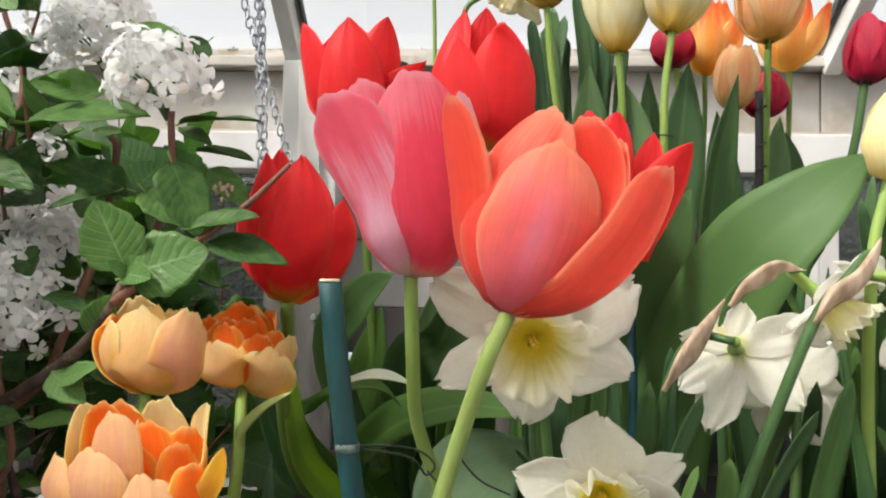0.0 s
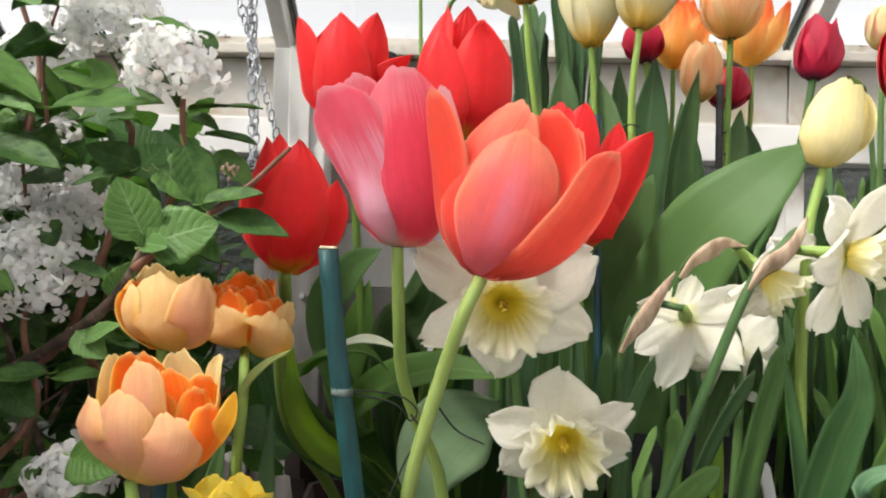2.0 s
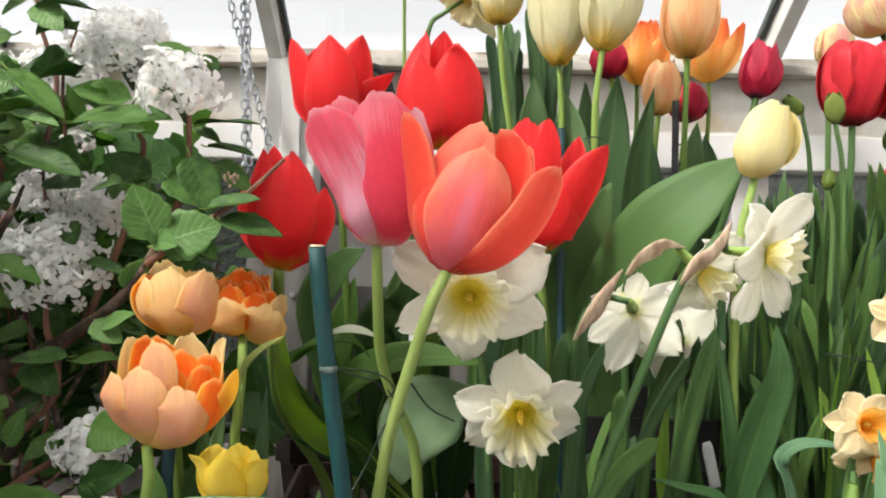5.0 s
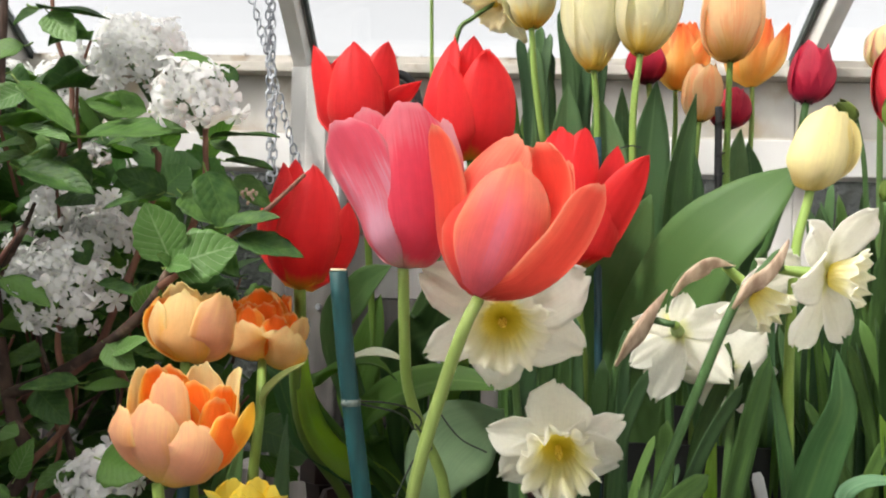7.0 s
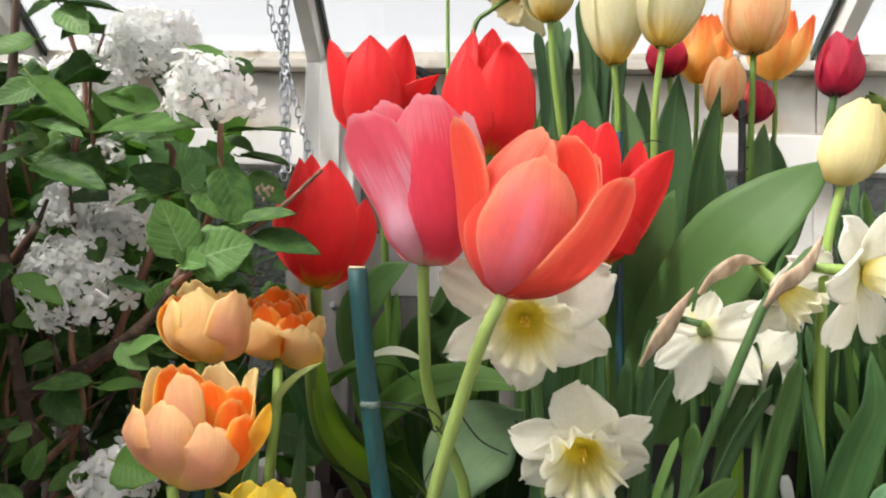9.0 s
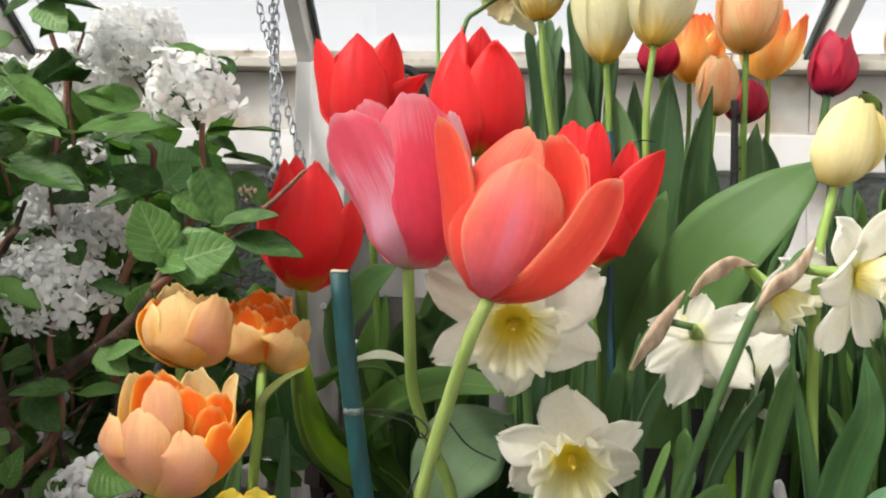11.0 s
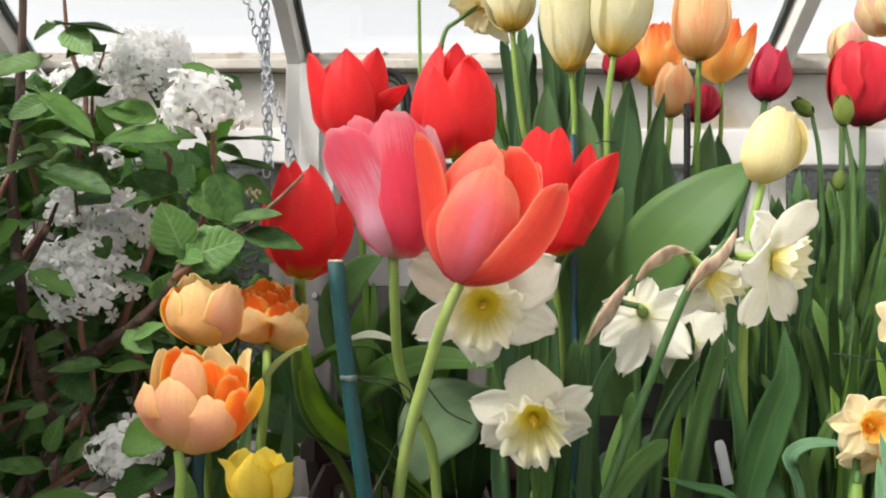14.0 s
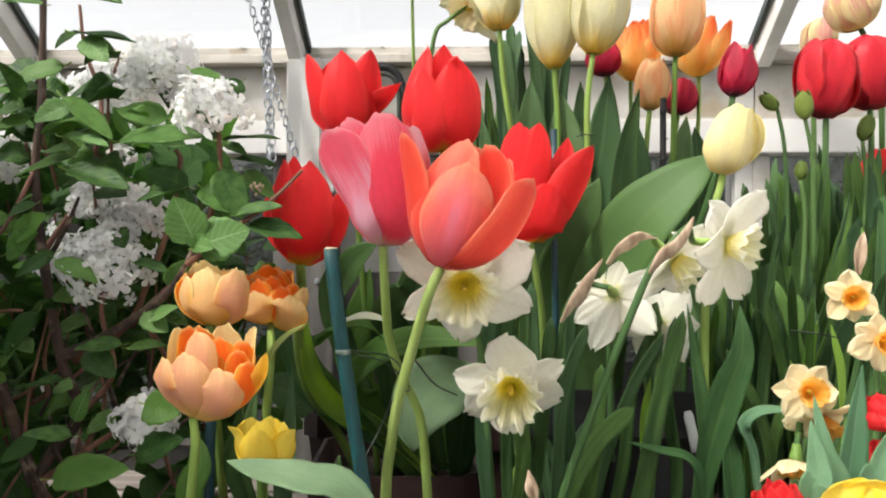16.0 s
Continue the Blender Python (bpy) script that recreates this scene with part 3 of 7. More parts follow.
def flower_heart(owner, frame_m, H):
    """Pistil and six stamens inside a tulip."""
    inv = Matrix.Translation(-Vector(owner.location)) @ frame_m
    place("pistil", tube_mesh("pistil", [(0, 0, 0), (0, 0, H * 0.2), (0, 0, H * 0.36)], 0.0028, 0.0035, 6, 8), STEM, owner, "pale green pistil", inv)
    st = tube_mesh("stamen", [(0.004, 0, 0), (0.007, 0, H * 0.15), (0.008, 0, H * 0.3)], 0.0009, 0.0017, 6, 6)
    for k in range(6):
        place("stamen", st, ANTHER, owner, "", inv @ Matrix.Rotation(k * math.pi / 3, 4, "Z"))


def tulip(base, top, R, mat, label, prof=EGG, petals=None, stem=(), stem_r=0.0029, stem_mat=None, seed=1, W=0.95, p=3.0, q=0.7, group="", inner=None,
          wave=0.02, curl=0.0, heart=True, rc=1.2, thick=0.0007, name="tulip", fray=0.0, fold=0.0, wrap=False, jag=0.012):
    """A tulip. petals: rows of (angle, lean, length share, width share, material); stem: points from the flower down."""
    owner = root(name, stem[-1] if stem else base, label, "tulip", group)
    m, H = axes(base, top)
    rng = random.Random(seed)
    if petals is None:
        a0 = rng.uniform(0, 60)
        petals = [(a0 + 60 * k, rng.uniform(-3, 5) - (2 if k % 2 else 0), rng.uniform(0.92, 1.04) * (1.0 if k % 2 else 0.97), rng.uniform(0.92, 1.08), None) for k in range(6)]
    for k, (phi, lean, ls, ws, pm, *turned) in enumerate(petals):
        rr = R * (0.90 if k % 2 else 1.0) * (turned[1] if len(turned) > 1 else 1.0)
        pts = petal_points(H * ls, R * W * ws, rr, prof, p, q, curl, wave, seed * 13 + k, rc=rc, fray=fray, fold=fold, turn=turned[0] if turned else 0.0, wrap=wrap, jag=jag)
        add_petal(owner, m, phi, lean, pts, pm or (inner if inner and k % 2 else mat), thick)
    if heart:
        flower_heart(owner, m, H)
    if stem:
        tube("stem", [Vector(base) + (Vector(top) - Vector(base)).normalized() * 0.001, *stem], stem_r * 0.95, stem_r * 1.15, stem_mat or STEM, owner, "", 18, 10)
    return owner


# -- petals set one by one along their midribs --
def rib_petal(points, width, out, bow=50.0, p=3.0, q=0.6, base_w=0.4, wave=0.03, jag=0.012, wide=0.45, blunt=0.0, seed=0, nu=19, nv=28):
    """A petal along a midrib; it is bowed round the side that looks along out. bow: half the angle of its cross-section."""
    rng = np.random.RandomState(seed)
    ph = rng.uniform(0, 6.28, 6)
    c = spline(points, 160)
    run_ = np.concatenate([[0], np.cumsum(np.linalg.norm(np.diff(c, axis=0), axis=1))])
    vs = tipward(nv)
    c = np.stack([np.interp(vs * run_[-1], run_, c[:, k]) for k in range(3)], axis=1)
    tan = np.gradient(c, axis=0)
    tan[0] = tan[1]
    tan /= np.maximum(np.linalg.norm(tan, axis=1, keepdims=True), 1e-9)
    h = np.array(tuple(out), dtype=float)
    rows = []
    for i, v in enumerate(vs):
        side = np.cross(tan[i], h)
        side /= max(np.linalg.norm(side), 1e-9)
        n = np.cross(side, tan[i])
        if v < wide:
            x = v / wide
            w = base_w * min(v / 0.04, 1.0) ** 0.5 + (1 - base_w) * (x * x * (3 - 2 * x)) ** 0.8
        else:
            w = blunt + (1 - blunt) * max(1 - ((v - wide) / (1 - wide)) ** p, 0.0) ** q
        w = max(w, 0.03) * width / 2 * (1 + jag * 0.5 * v * math.sin(53 * v + ph[1]) + 0.018 * math.sin(13 * v + ph[4]))
        a = radians(bow) * (1.1 - 0.35 * v)
        r = w / math.sin(a)
        row = []
        for u in np.linspace(-1, 1, nu):
            drop = r * (1 - math.cos(a * u))
            lift = wave * width * (0.5 * u * abs(u) * math.sin(5.5 * v + ph[0]) + 0.35 * math.sin(8 * v + 4 * u + ph[1])) * v
            lift += 0.007 * width * (abs(math.sin(9 * u + ph[2] + 0.8 * v)) - 0.5) * v + 0.006 * width * math.sin(15 * u - 4 * v + ph[5]) * v
            lift -= 0.022 * width * math.exp(-(u / 0.10) ** 2) * v * (1.25 - v)
            notch = width * jag * 1.6 * v ** 6 * (math.sin(7 * u + ph[2]) + 0.6 * math.sin(13 * u + ph[0]) + 0.25 * math.sin(23 * u + ph[3]))
            row.append(c[i] + side * r * math.sin(a * u) + n * (lift - drop) + tan[i] * (notch - (0.04 * v + 0.30 * blunt * v ** 4) * width * u * u))
        rows.append(row)
    return np.array(rows)


def bloom(base, label, stem, stem_r=0.0029, stem_mat=None, seed=1, group="", heart=None):
    """A flower on its stem. Returns a function that adds one petal: midrib in millimetres from the base, width in millimetres, the way its outer face looks, material, shape."""
    owner = root("tulip", stem[-1], label, "tulip", group)
    o = Vector(base) - Vector(owner.location)
    tube("stem", [base, *stem], stem_r * 0.95, stem_r * 1.15, stem_mat or STEM, owner, "", 18, 10)
    if heart:
        low = Vector(base).lerp(Vector(heart), 0.2)
        flower_heart(owner, axes(low, heart)[0], (Vector(heart) - low).length)
    count = itertools.count(seed * 17)

    def add(rib, width, out, mat, **shape):
        grid = rib_petal([o] + [o + Vector(q) * 0.001 for q in rib], width * 0.001, out, seed=next(count), **shape)
        place("petal", shell("petal", grid, 0.0007, tipward(len(grid))), mat, owner)

    return add


def double_tulip(base, top, R, mat, inner, label, seed, stem=(), layers=((6, 14, 0.80, 1.0, 1.0), (6, 4, 0.95, 0.85, 0.8), (5, -4, 1.0, 0.6, 0.7)), group="double tulips", stem_r=0.003):
    """A peony-like tulip. layers: (count, lean, length, radius, width)."""
    owner = root("tulip", stem[-1] if stem else base, label, "tulip", group)
    m, H = axes(base, top)
    rng = random.Random(seed)
    for li, (cnt, lean, ls, rs, ws) in enumerate(layers):
        a0 = rng.uniform(0, 90)
        for k in range(cnt):
            pts = petal_points(H * ls * rng.uniform(0.88, 1.06), R * 0.80 * ws * rng.uniform(0.88, 1.1), R * rs, BOWL, 3.2, 0.55, rng.uniform(-0.04, 0.05), 0.035,
                               seed * 31 + li * 7 + k, fray=0.02)
            add_petal(owner, m, a0 + 360 * k / cnt + rng.uniform(-9, 9), lean + rng.uniform(-5, 7), pts, mat if li == 0 or (li == 1 and k % 3 == 0) else inner, twist=rng.uniform(-9, 9))
    if stem:
        tube("stem", [base, *stem], stem_r, stem_r * 1.2, STEM, owner, "", 14, 9)
    return owner


# -- leaves --
def leaf_points(points, width, hint, kind="tulip", cup=0.25, twist=0.0, wave=0.0, seed=0, nu=9, nv=22, base_w=0.5):
    c = spline(points, nv)
    tan = np.gradient(c, axis=0)
    tan /= np.maximum(np.linalg.norm(tan, axis=1, keepdims=True), 1e-9)
    rng = np.random.RandomState(seed)
    ph = rng.uniform(0, 6.28, 3)
    h = np.array(tuple(hint), dtype=float)
    rows = []
    for i in range(nv):
        v = i / (nv - 1)
        side = np.cross(tan[i], h)
        side /= max(np.linalg.norm(side), 1e-9)
        nrm = np.cross(side, tan[i])
        a = radians(twist) * v
        side, nrm = side * math.cos(a) + nrm * math.sin(a), nrm * math.cos(a) - side * math.sin(a)
        if kind == "strap":
            w = (base_w + (1 - base_w) * min(v / 0.35, 1.0)) * (max(1 - max((v - 0.86) / 0.14, 0) ** 2, 0.0) ** 0.5)
        else:
            x = min(v / 0.42, 1.0)
            w = base_w + (1 - base_w) * x * x * (3 - 2 * x)
            if v > 0.42:
                w = max(1 - ((v - 0.42) / 0.58) ** 2.0, 0.0) ** 0.9
        w = max(w, 0.02) * width / 2
        row = []
        for u in np.linspace(-1, 1, nu):
            lift = cup * w * (u * u) * (1.6 - v) + wave * width * abs(u) ** 1.5 * math.sin(8 * v + ph[0] + (2 if u > 0 else 0)) - cup * 0.15 * w * math.exp(-(u / 0.15) ** 2)
            row.append(c[i] + side * u * w + nrm * lift)
        rows.append(row)
    return np.array(rows)


def leaf(owner, points, width, mat=None, hint=(0, -1, 0.25), kind="tulip", cup=0.25, twist=0.0, wave=0.015, seed=0, base_w=0.5, label="", thick=0.0012):
    o = Vector(owner.location)
    pts = leaf_points([Vector(q) - o for q in points], width, hint, kind, cup, twist, wave, seed, base_w=base_w, nu=7 if kind == "strap" else 9)
    return place("leaf", shell("leaf", pts, thick), mat or (STRAP if kind == "strap" else TULIP_LEAF), owner, label)


# -- daffodils --
def daffodil(centre, facing, L, label, tepal_mat=None, cup_mat=None, Wd=0.84, cup_r=0.5, cup_l=0.42, spin=0.0, reflex=0.0, stem=(), stem_r=0.0026, seed=1, group="white daffodils",
             neck=0.022, frill=0.10, stem_mat=None, spathe=(), point=2.6, tepals=None):
    """A daffodil that looks along facing. tepals: rows of (angle, length, width, bend) as shares of L, in place of six even ones. L: length of a petal; cup_r and cup_l: the cup's rim radius and length as shares of L."""
    tepal_mat, cup_mat = tepal_mat or WHITE_TEPAL, cup_mat or CORONA
    owner = root("daffodil", stem[-1] if stem else centre, label, "daffodil", group)
    f = Vector(facing).normalized()
    up = (Vector((0, 0, 1)) - f * f.z).normalized()
    right = up.cross(f)
    m = Matrix.Translation(centre) @ Matrix((right, up, f)).transposed().to_4x4() @ Matrix.Rotation(radians(spin), 4, "Z")
    inv = Matrix.Translation(-Vector(owner.location)) @ m
    rng = random.Random(seed)
    for k in range(len(tepals) if tepals else 6):
        a = 60 * k + rng.uniform(-9, 9)
        ln = L * rng.uniform(0.84, 1.08) * (1 if k % 2 else 1.02)
        wd = L * Wd * rng.uniform(0.9, 1.08) * (0.88 if k % 2 else 1.0)
        bend, tw, ph = reflex + rng.uniform(-0.20, 0.20), rng.uniform(-0.45, 0.45), rng.uniform(0, 6)
        if tepals:
            a, ln, wd, bend = tepals[k][0], L * tepals[k][1], L * tepals[k][2], tepals[k][3]
        rows = []
        for v in tipward(18):
            w = (0.35 + 0.65 * math.sin(min(v / 0.5, 1) * math.pi / 2)) if v < 0.5 else max(1 - ((v - 0.5) / 0.5) ** point, 0.0) ** (0.62 if point > 2 else 0.8)
            if tepals:
                w = w if v < 0.5 else 0.25 + 0.75 * w
            w = max(w, 0.03) * wd / 2 * (1 + 0.035 * v * math.sin(23 * v + 3 * ph) + 0.02 * v * math.sin(51 * v + ph))
            row = []
            for u in np.linspace(-1, 1, 13):
                z = 0.001 * (k % 2) - bend * ln * v * v + 0.20 * w * u * u * v + tw * w * u * v + 0.08 * L * math.sin(4.5 * v + 2.6 * u + ph) * v * abs(u) + 0.02 * L * math.sin(9 * u + 5 * v + 2 * ph) * v - 0.05 * wd * math.exp(-(u / 0.2) ** 2) * v
                z += 0.012 * L * v * abs(math.sin(9 * u + ph)) + 0.05 * L * math.sin(2 * ph + 3 * v) * v * u
                nick = 0.03 * ln * v ** 6 * (math.sin(6 * u + 2 * ph) + 0.7 * math.sin(15 * u + ph))
                row.append((u * w + 0.06 * L * math.sin(ph * 5) * v * v, 0.03 * L + ln * v - (0.05 + (0.10 * v ** 5 if tepals else 0)) * ln * u * u * v * (2 * w / wd) + nick, z))
            rows.append(row)
        place("petal", shell("petal", rows, 0.0006, tipward(18)), tepal_mat, owner, "", inv @ Matrix.Rotation(radians(a), 4, "Z"))
    # the cup, with a ruffled rim
    nu, nv = 96, 16
    ph = [rng.uniform(0, 6.28) for _ in range(4)]
    rows = []
    for i in range(nv):
        v = i / (nv - 1)
        row = []
        for j in range(nu):
            th = 2 * math.pi * j / (nu - 1)
            ru = frill * v ** 2 * (math.sin(9 * th + ph[0]) * 0.5 + math.sin(14 * th + ph[1]) * 0.35 + math.sin(23 * th + ph[2]) * 0.25)
            r = L * cup_r * (0.03 + 0.37 * min(v / 0.12, 1.0) ** 0.7 + 0.44 * max(v - 0.12, 0) ** 0.8 + 0.20 * v ** 5 + ru * 0.9 + 0.022 * min(v * 3, 1) * math.sin(24 * th + ph[2]))
            z = 0.0028 + L * cup_l * (max(v - 0.10, 0) * 1.11 - 0.10 * v ** 6 + frill * 1.1 * v ** 3 * math.sin(11 * th + ph[3]) + frill * 0.5 * v ** 3 * math.sin(19 * th + ph[1]))
            row.append((r * math.cos(th), r * math.sin(th), z))
        rows.append(row)
    place("corona", shell("corona", rows, 0.0006), cup_mat, owner, "ruffled yellow-centred cup" if cup_mat is CORONA else "ruffled orange cup", inv)
    st = tube_mesh("stamen", [(L * 0.03, 0, 0), (L * 0.04, 0, L * cup_l * 0.35), (L * 0.035, 0, L * cup_l * 0.55)], 0.0004, 0.0007, 5, 6)
    for k in range(6):
        place("stamen", st, POLLEN, owner, "", inv @ Matrix.Rotation(k * math.pi / 3, 4, "Z"))
    place("pistil", tube_mesh("pistil", [(0, 0, 0), (0, 0, L * cup_l * 0.7)], 0.0006, 0.0009, 5, 6), POLLEN, owner, "", inv)
    # neck and ovary behind the petals
    back = Vector(centre) - f * neck
    if stem:
        o = Vector(owner.location)
        place("neck", tube_mesh("neck", [Vector(centre) - o, Vector(centre) - f * neck * 0.45 - o, back - o], 0.0042, 0.0026, 8, 10), STEM, owner, "green flower neck")
        tube("stem", [back, *stem], stem_r * 0.8, stem_r * 1.15, stem_mat or STEM_DARK, owner, "", 20, 9)
        if spathe:
            pts = leaf_points([Vector(v) - o for v in spathe], 0.0090, (0.2, 1, -0.4), "tulip", 1.7, 25, 0.16, seed, nu=9, nv=30, base_w=0.35)
            place("spathe", shell("spathe", pts, 0.0006), SPATHE, owner, "withered brown papery spathe")
    return owner


def clump(name, label, at, count, height, spread, seed, mat=None, width=0.011, lean=(0, 0, 0), category="daffodil leaves", group="leaf clumps", kind="strap"):
    """Leaves that rise from one pot, each a part."""
    rng = random.Random(seed)
    owner = root(name, at, label, category, group)
    for k in range(count):
        a = rng.uniform(0, 6.28)
        d = spread * rng.uniform(0.2, 1.0)
        h = height * rng.uniform(0.72, 1.06)
        b = Vector(at) + Vector((rng.uniform(-0.035, 0.035), rng.uniform(-0.035, 0.035), 0))
        t = b + Vector((math.cos(a) * d + lean[0], math.sin(a) * d + lean[1], h))
        mid = b.lerp(t, 0.55) + Vector((-math.cos(a) * d * 0.22, -math.sin(a) * d * 0.22, h * 0.04))
        leaf(owner, [b, mid, t], width * rng.uniform(0.75, 1.2), mat or rng.choice((STRAP, STRAP, STRAP, STRAP_BLUE, STRAP_BLUE, TULIP_LEAF_LIGHT)),
             (rng.uniform(-0.8, 0.8), -1, 0.2), kind, 0.3, rng.uniform(-50, 50), 0.01, seed * 100 + k)
    return owner


# ---- structure ----
WALL_Y = 1.16
LEDGE_Z = 1.672
SLOPE = radians(33.5)


def board(name, lo, hi, mat, label="", parent=None, bevel=0.002, kind="structure"):
    ob = part(name, box_bm(lo, hi, bevel), mat, parent)
    if parent is None:
        tagged(ob, label, "", "", kind)
    return ob


board("ground", (-40, -40, -0.12), (40, 40, -0.06), EARTH, "bare brown soil outside the greenhouse", bevel=0)
board("floor", (-3.5, -3.4, -0.05), (3.5, WALL_Y + 0.1, 0.0), CONCRETE, "unseen grey concrete greenhouse floor, lightened to bounce fill light", bevel=0)
# added sheet: gives the panes a dark outdoors and hides the low sky
board("backdrop", (-9, 4.0, -0.06), (9, 4.3, 2.2), HEDGE, "near-black foliage sheet added for the dark outdoors behind the side windows", bevel=0)

# the back wall: apron board under the ledge, bright sill board, low windows, knee wall
# knee wall takes the dark timber colour in place of shade
wall = board("wall_north", (-3.4, WALL_Y + 0.03, 0.0), (3.4, WALL_Y + 0.10, 1.02), POST_LOW, "low greenhouse knee wall, its siding colour darkened for shade", bevel=0)
xs = [-3.4, -1.95, -0.62, -0.17, 0.555, 1.28, 2.0, 3.4]
for a, b in zip(xs[:-1], xs[1:]):
    board("panel", (a + 0.001, WALL_Y + 0.004, 1.566), (b - 0.001, WALL_Y + 0.045, LEDGE_Z - 0.018), PAINT_WORN, "", wall, 0.0015)
board("apron", (-3.4, WALL_Y - 0.012, 1.508), (3.4, WALL_Y + 0.04, 1.563), PAINT, "", wall, 0.003)
board("lip", (-3.4, WALL_Y - 0.006, 1.5635), (3.4, WALL_Y + 0.004, 1.5665), SILL, "", wall, 0.0005)
trim = board("trim", (-3.4, WALL_Y - 0.022, LEDGE_Z - 0.017), (3.4, WALL_Y + 0.07, LEDGE_Z - 0.002), SILL, "weathered grey eaves ledge with rusty stains", bevel=0.002)
board("trim_upper", (-3.4, WALL_Y - 0.008, LEDGE_Z - 0.002), (3.4, WALL_Y + 0.06, LEDGE_Z + 0.012), SILL, "thin glazing sill along the eaves", bevel=0.002)

win_x = [(-3.4, -1.95), (-1.95, -1.2), (-1.2, -0.62), (-0.62, -0.21), (0.22, 0.555), (0.555, 1.28), (1.28, 2.0), (2.0, 3.4)]
for k in range(5):
    # lower boards get the darker colour, standing for shade behind the plants
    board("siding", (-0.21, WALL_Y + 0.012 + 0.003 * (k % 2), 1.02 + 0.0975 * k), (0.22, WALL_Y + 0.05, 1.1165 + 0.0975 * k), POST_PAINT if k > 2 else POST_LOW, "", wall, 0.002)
for k, (a, b) in enumerate(win_x):
    w = root("window_%d" % (k + 1), ((a + b) / 2, WALL_Y + 0.03, 1.02), "low side window with white frame over a dark outdoors", "window", "", "structure")
    o = Vector(w.location)
    for nm, lo, hi in (("window_frame", (a, -0.02, 0), (a + 0.028, 0.035, 0.488)), ("window_frame", (b - 0.028, -0.02, 0), (b, 0.035, 0.488)),
                       ("window_sill", (a + 0.028, -0.03, 0), (b - 0.028, 0.035, 0.03))):
        # frames on the left are coloured dark for the shade behind the shrub
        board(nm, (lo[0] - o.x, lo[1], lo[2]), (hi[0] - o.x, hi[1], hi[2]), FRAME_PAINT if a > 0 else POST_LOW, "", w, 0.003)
    pane = board("pane", (a + 0.028 - o.x, 0.004, 0.03), (b - 0.028 - o.x, 0.008, 0.486), GLASS, "", w, 0)
    pane.visible_shadow = False

# other walls, out of sight, that close the house and bounce fill light
for nm, lo, hi in (("wall_south", (-3.4, -3.4, 0), (3.4, -3.3, 1.66)), ("wall_west", (-3.5, -3.4, 0), (-3.4, WALL_Y + 0.1, 1.66)), ("wall_east", (3.4, -3.4, 0), (3.5, WALL_Y + 0.1, 1.66))):
    board(nm, lo, hi, TIMBER, "unseen white-painted timber greenhouse wall, pale to bounce fill light", bevel=0)

# roof: rafters and panes on both slopes
run = (WALL_Y + 3.35) / 2
length = run / math.cos(SLOPE)
roof = root("roof", (0, WALL_Y, LEDGE_Z), "glazed greenhouse roof with grey-white rafters", "roof", "", "structure")
rx = [-3.3, -2.6, -1.95, -1.3, -0.66, -0.21, 0.541, 1.27, 1.99, 2.7, 3.3]
slope_n = Matrix.Rotation(-SLOPE, 4, "X")
slope_s = Matrix.Translation((0, -2 * run, 0)) @ Matrix.Rotation(math.pi, 4, "Z") @ slope_n
for m in (slope_n, slope_s):
    for x in rx:
        bm = box_bm((x + 0.009, -length, -0.034), (x + 0.031, 0.0, 0.004), 0.002)
        bmesh.ops.transform(bm, matrix=m, verts=bm.verts)
        part("rafter", bm, RAFTER, roof)
        bm = box_bm((x + 0.0055, -length, 0.004), (x + 0.0345, 0.0, 0.014), 0.002)
        bmesh.ops.transform(bm, matrix=m, verts=bm.verts)
        part("glazing_bar", bm, RAFTER, roof)
        for g in (x, x + 0.035):
            bm = box_bm((g, -length, -0.003), (g + 0.005, 0.0, 0.013), 0.001)
            bmesh.ops.transform(bm, matrix=m, verts=bm.verts)
            part("gasket", bm, GASKET, roof, "dark rubber gasket")
    for a, b in zip(rx[:-1], rx[1:]):
        bm = box_bm((a + 0.041, -length, 0.006), (b - 0.001, -0.004, 0.010))
        bmesh.ops.transform(bm, matrix=m, verts=bm.verts)
        g = part("pane", bm, GLASS, roof)
        g.visible_shadow = False
rng = random.Random(77)
vs, fs = [], []
for k in range(900):
    x = rng.uniform(-0.9, 1.2)
    h = 0.0015 + 0.008 * rng.random() ** 4
    w = rng.uniform(0.0004, 0.0012) if h > 0.005 else rng.uniform(0.002, 0.008)
    n0 = len(vs)
    for dx, dz in ((-w, 0), (w, 0), (w * 0.4 + rng.uniform(-w, w), h), (-w * 0.4 + rng.uniform(-w, w), h * rng.uniform(0.6, 1))):
        vs.append(tuple(slope_n @ Vector((x + dx, -0.010 - dz, 0.0035))))
    fs.append((n0, n0 + 1, n0 + 2, n0 + 3))
tagged(place("dirt", mesh_from("dirt", vs, fs, smooth=False), SILL, roof, "moss and dirt along the bottom edge of the glass"), kind="stuff")
part("ridge", box_bm((-3.4, -run - 0.04, length * math.sin(SLOPE) - 0.05), (3.4, -run + 0.04, length * math.sin(SLOPE) + 0.03), 0.004), RAFTER, roof)


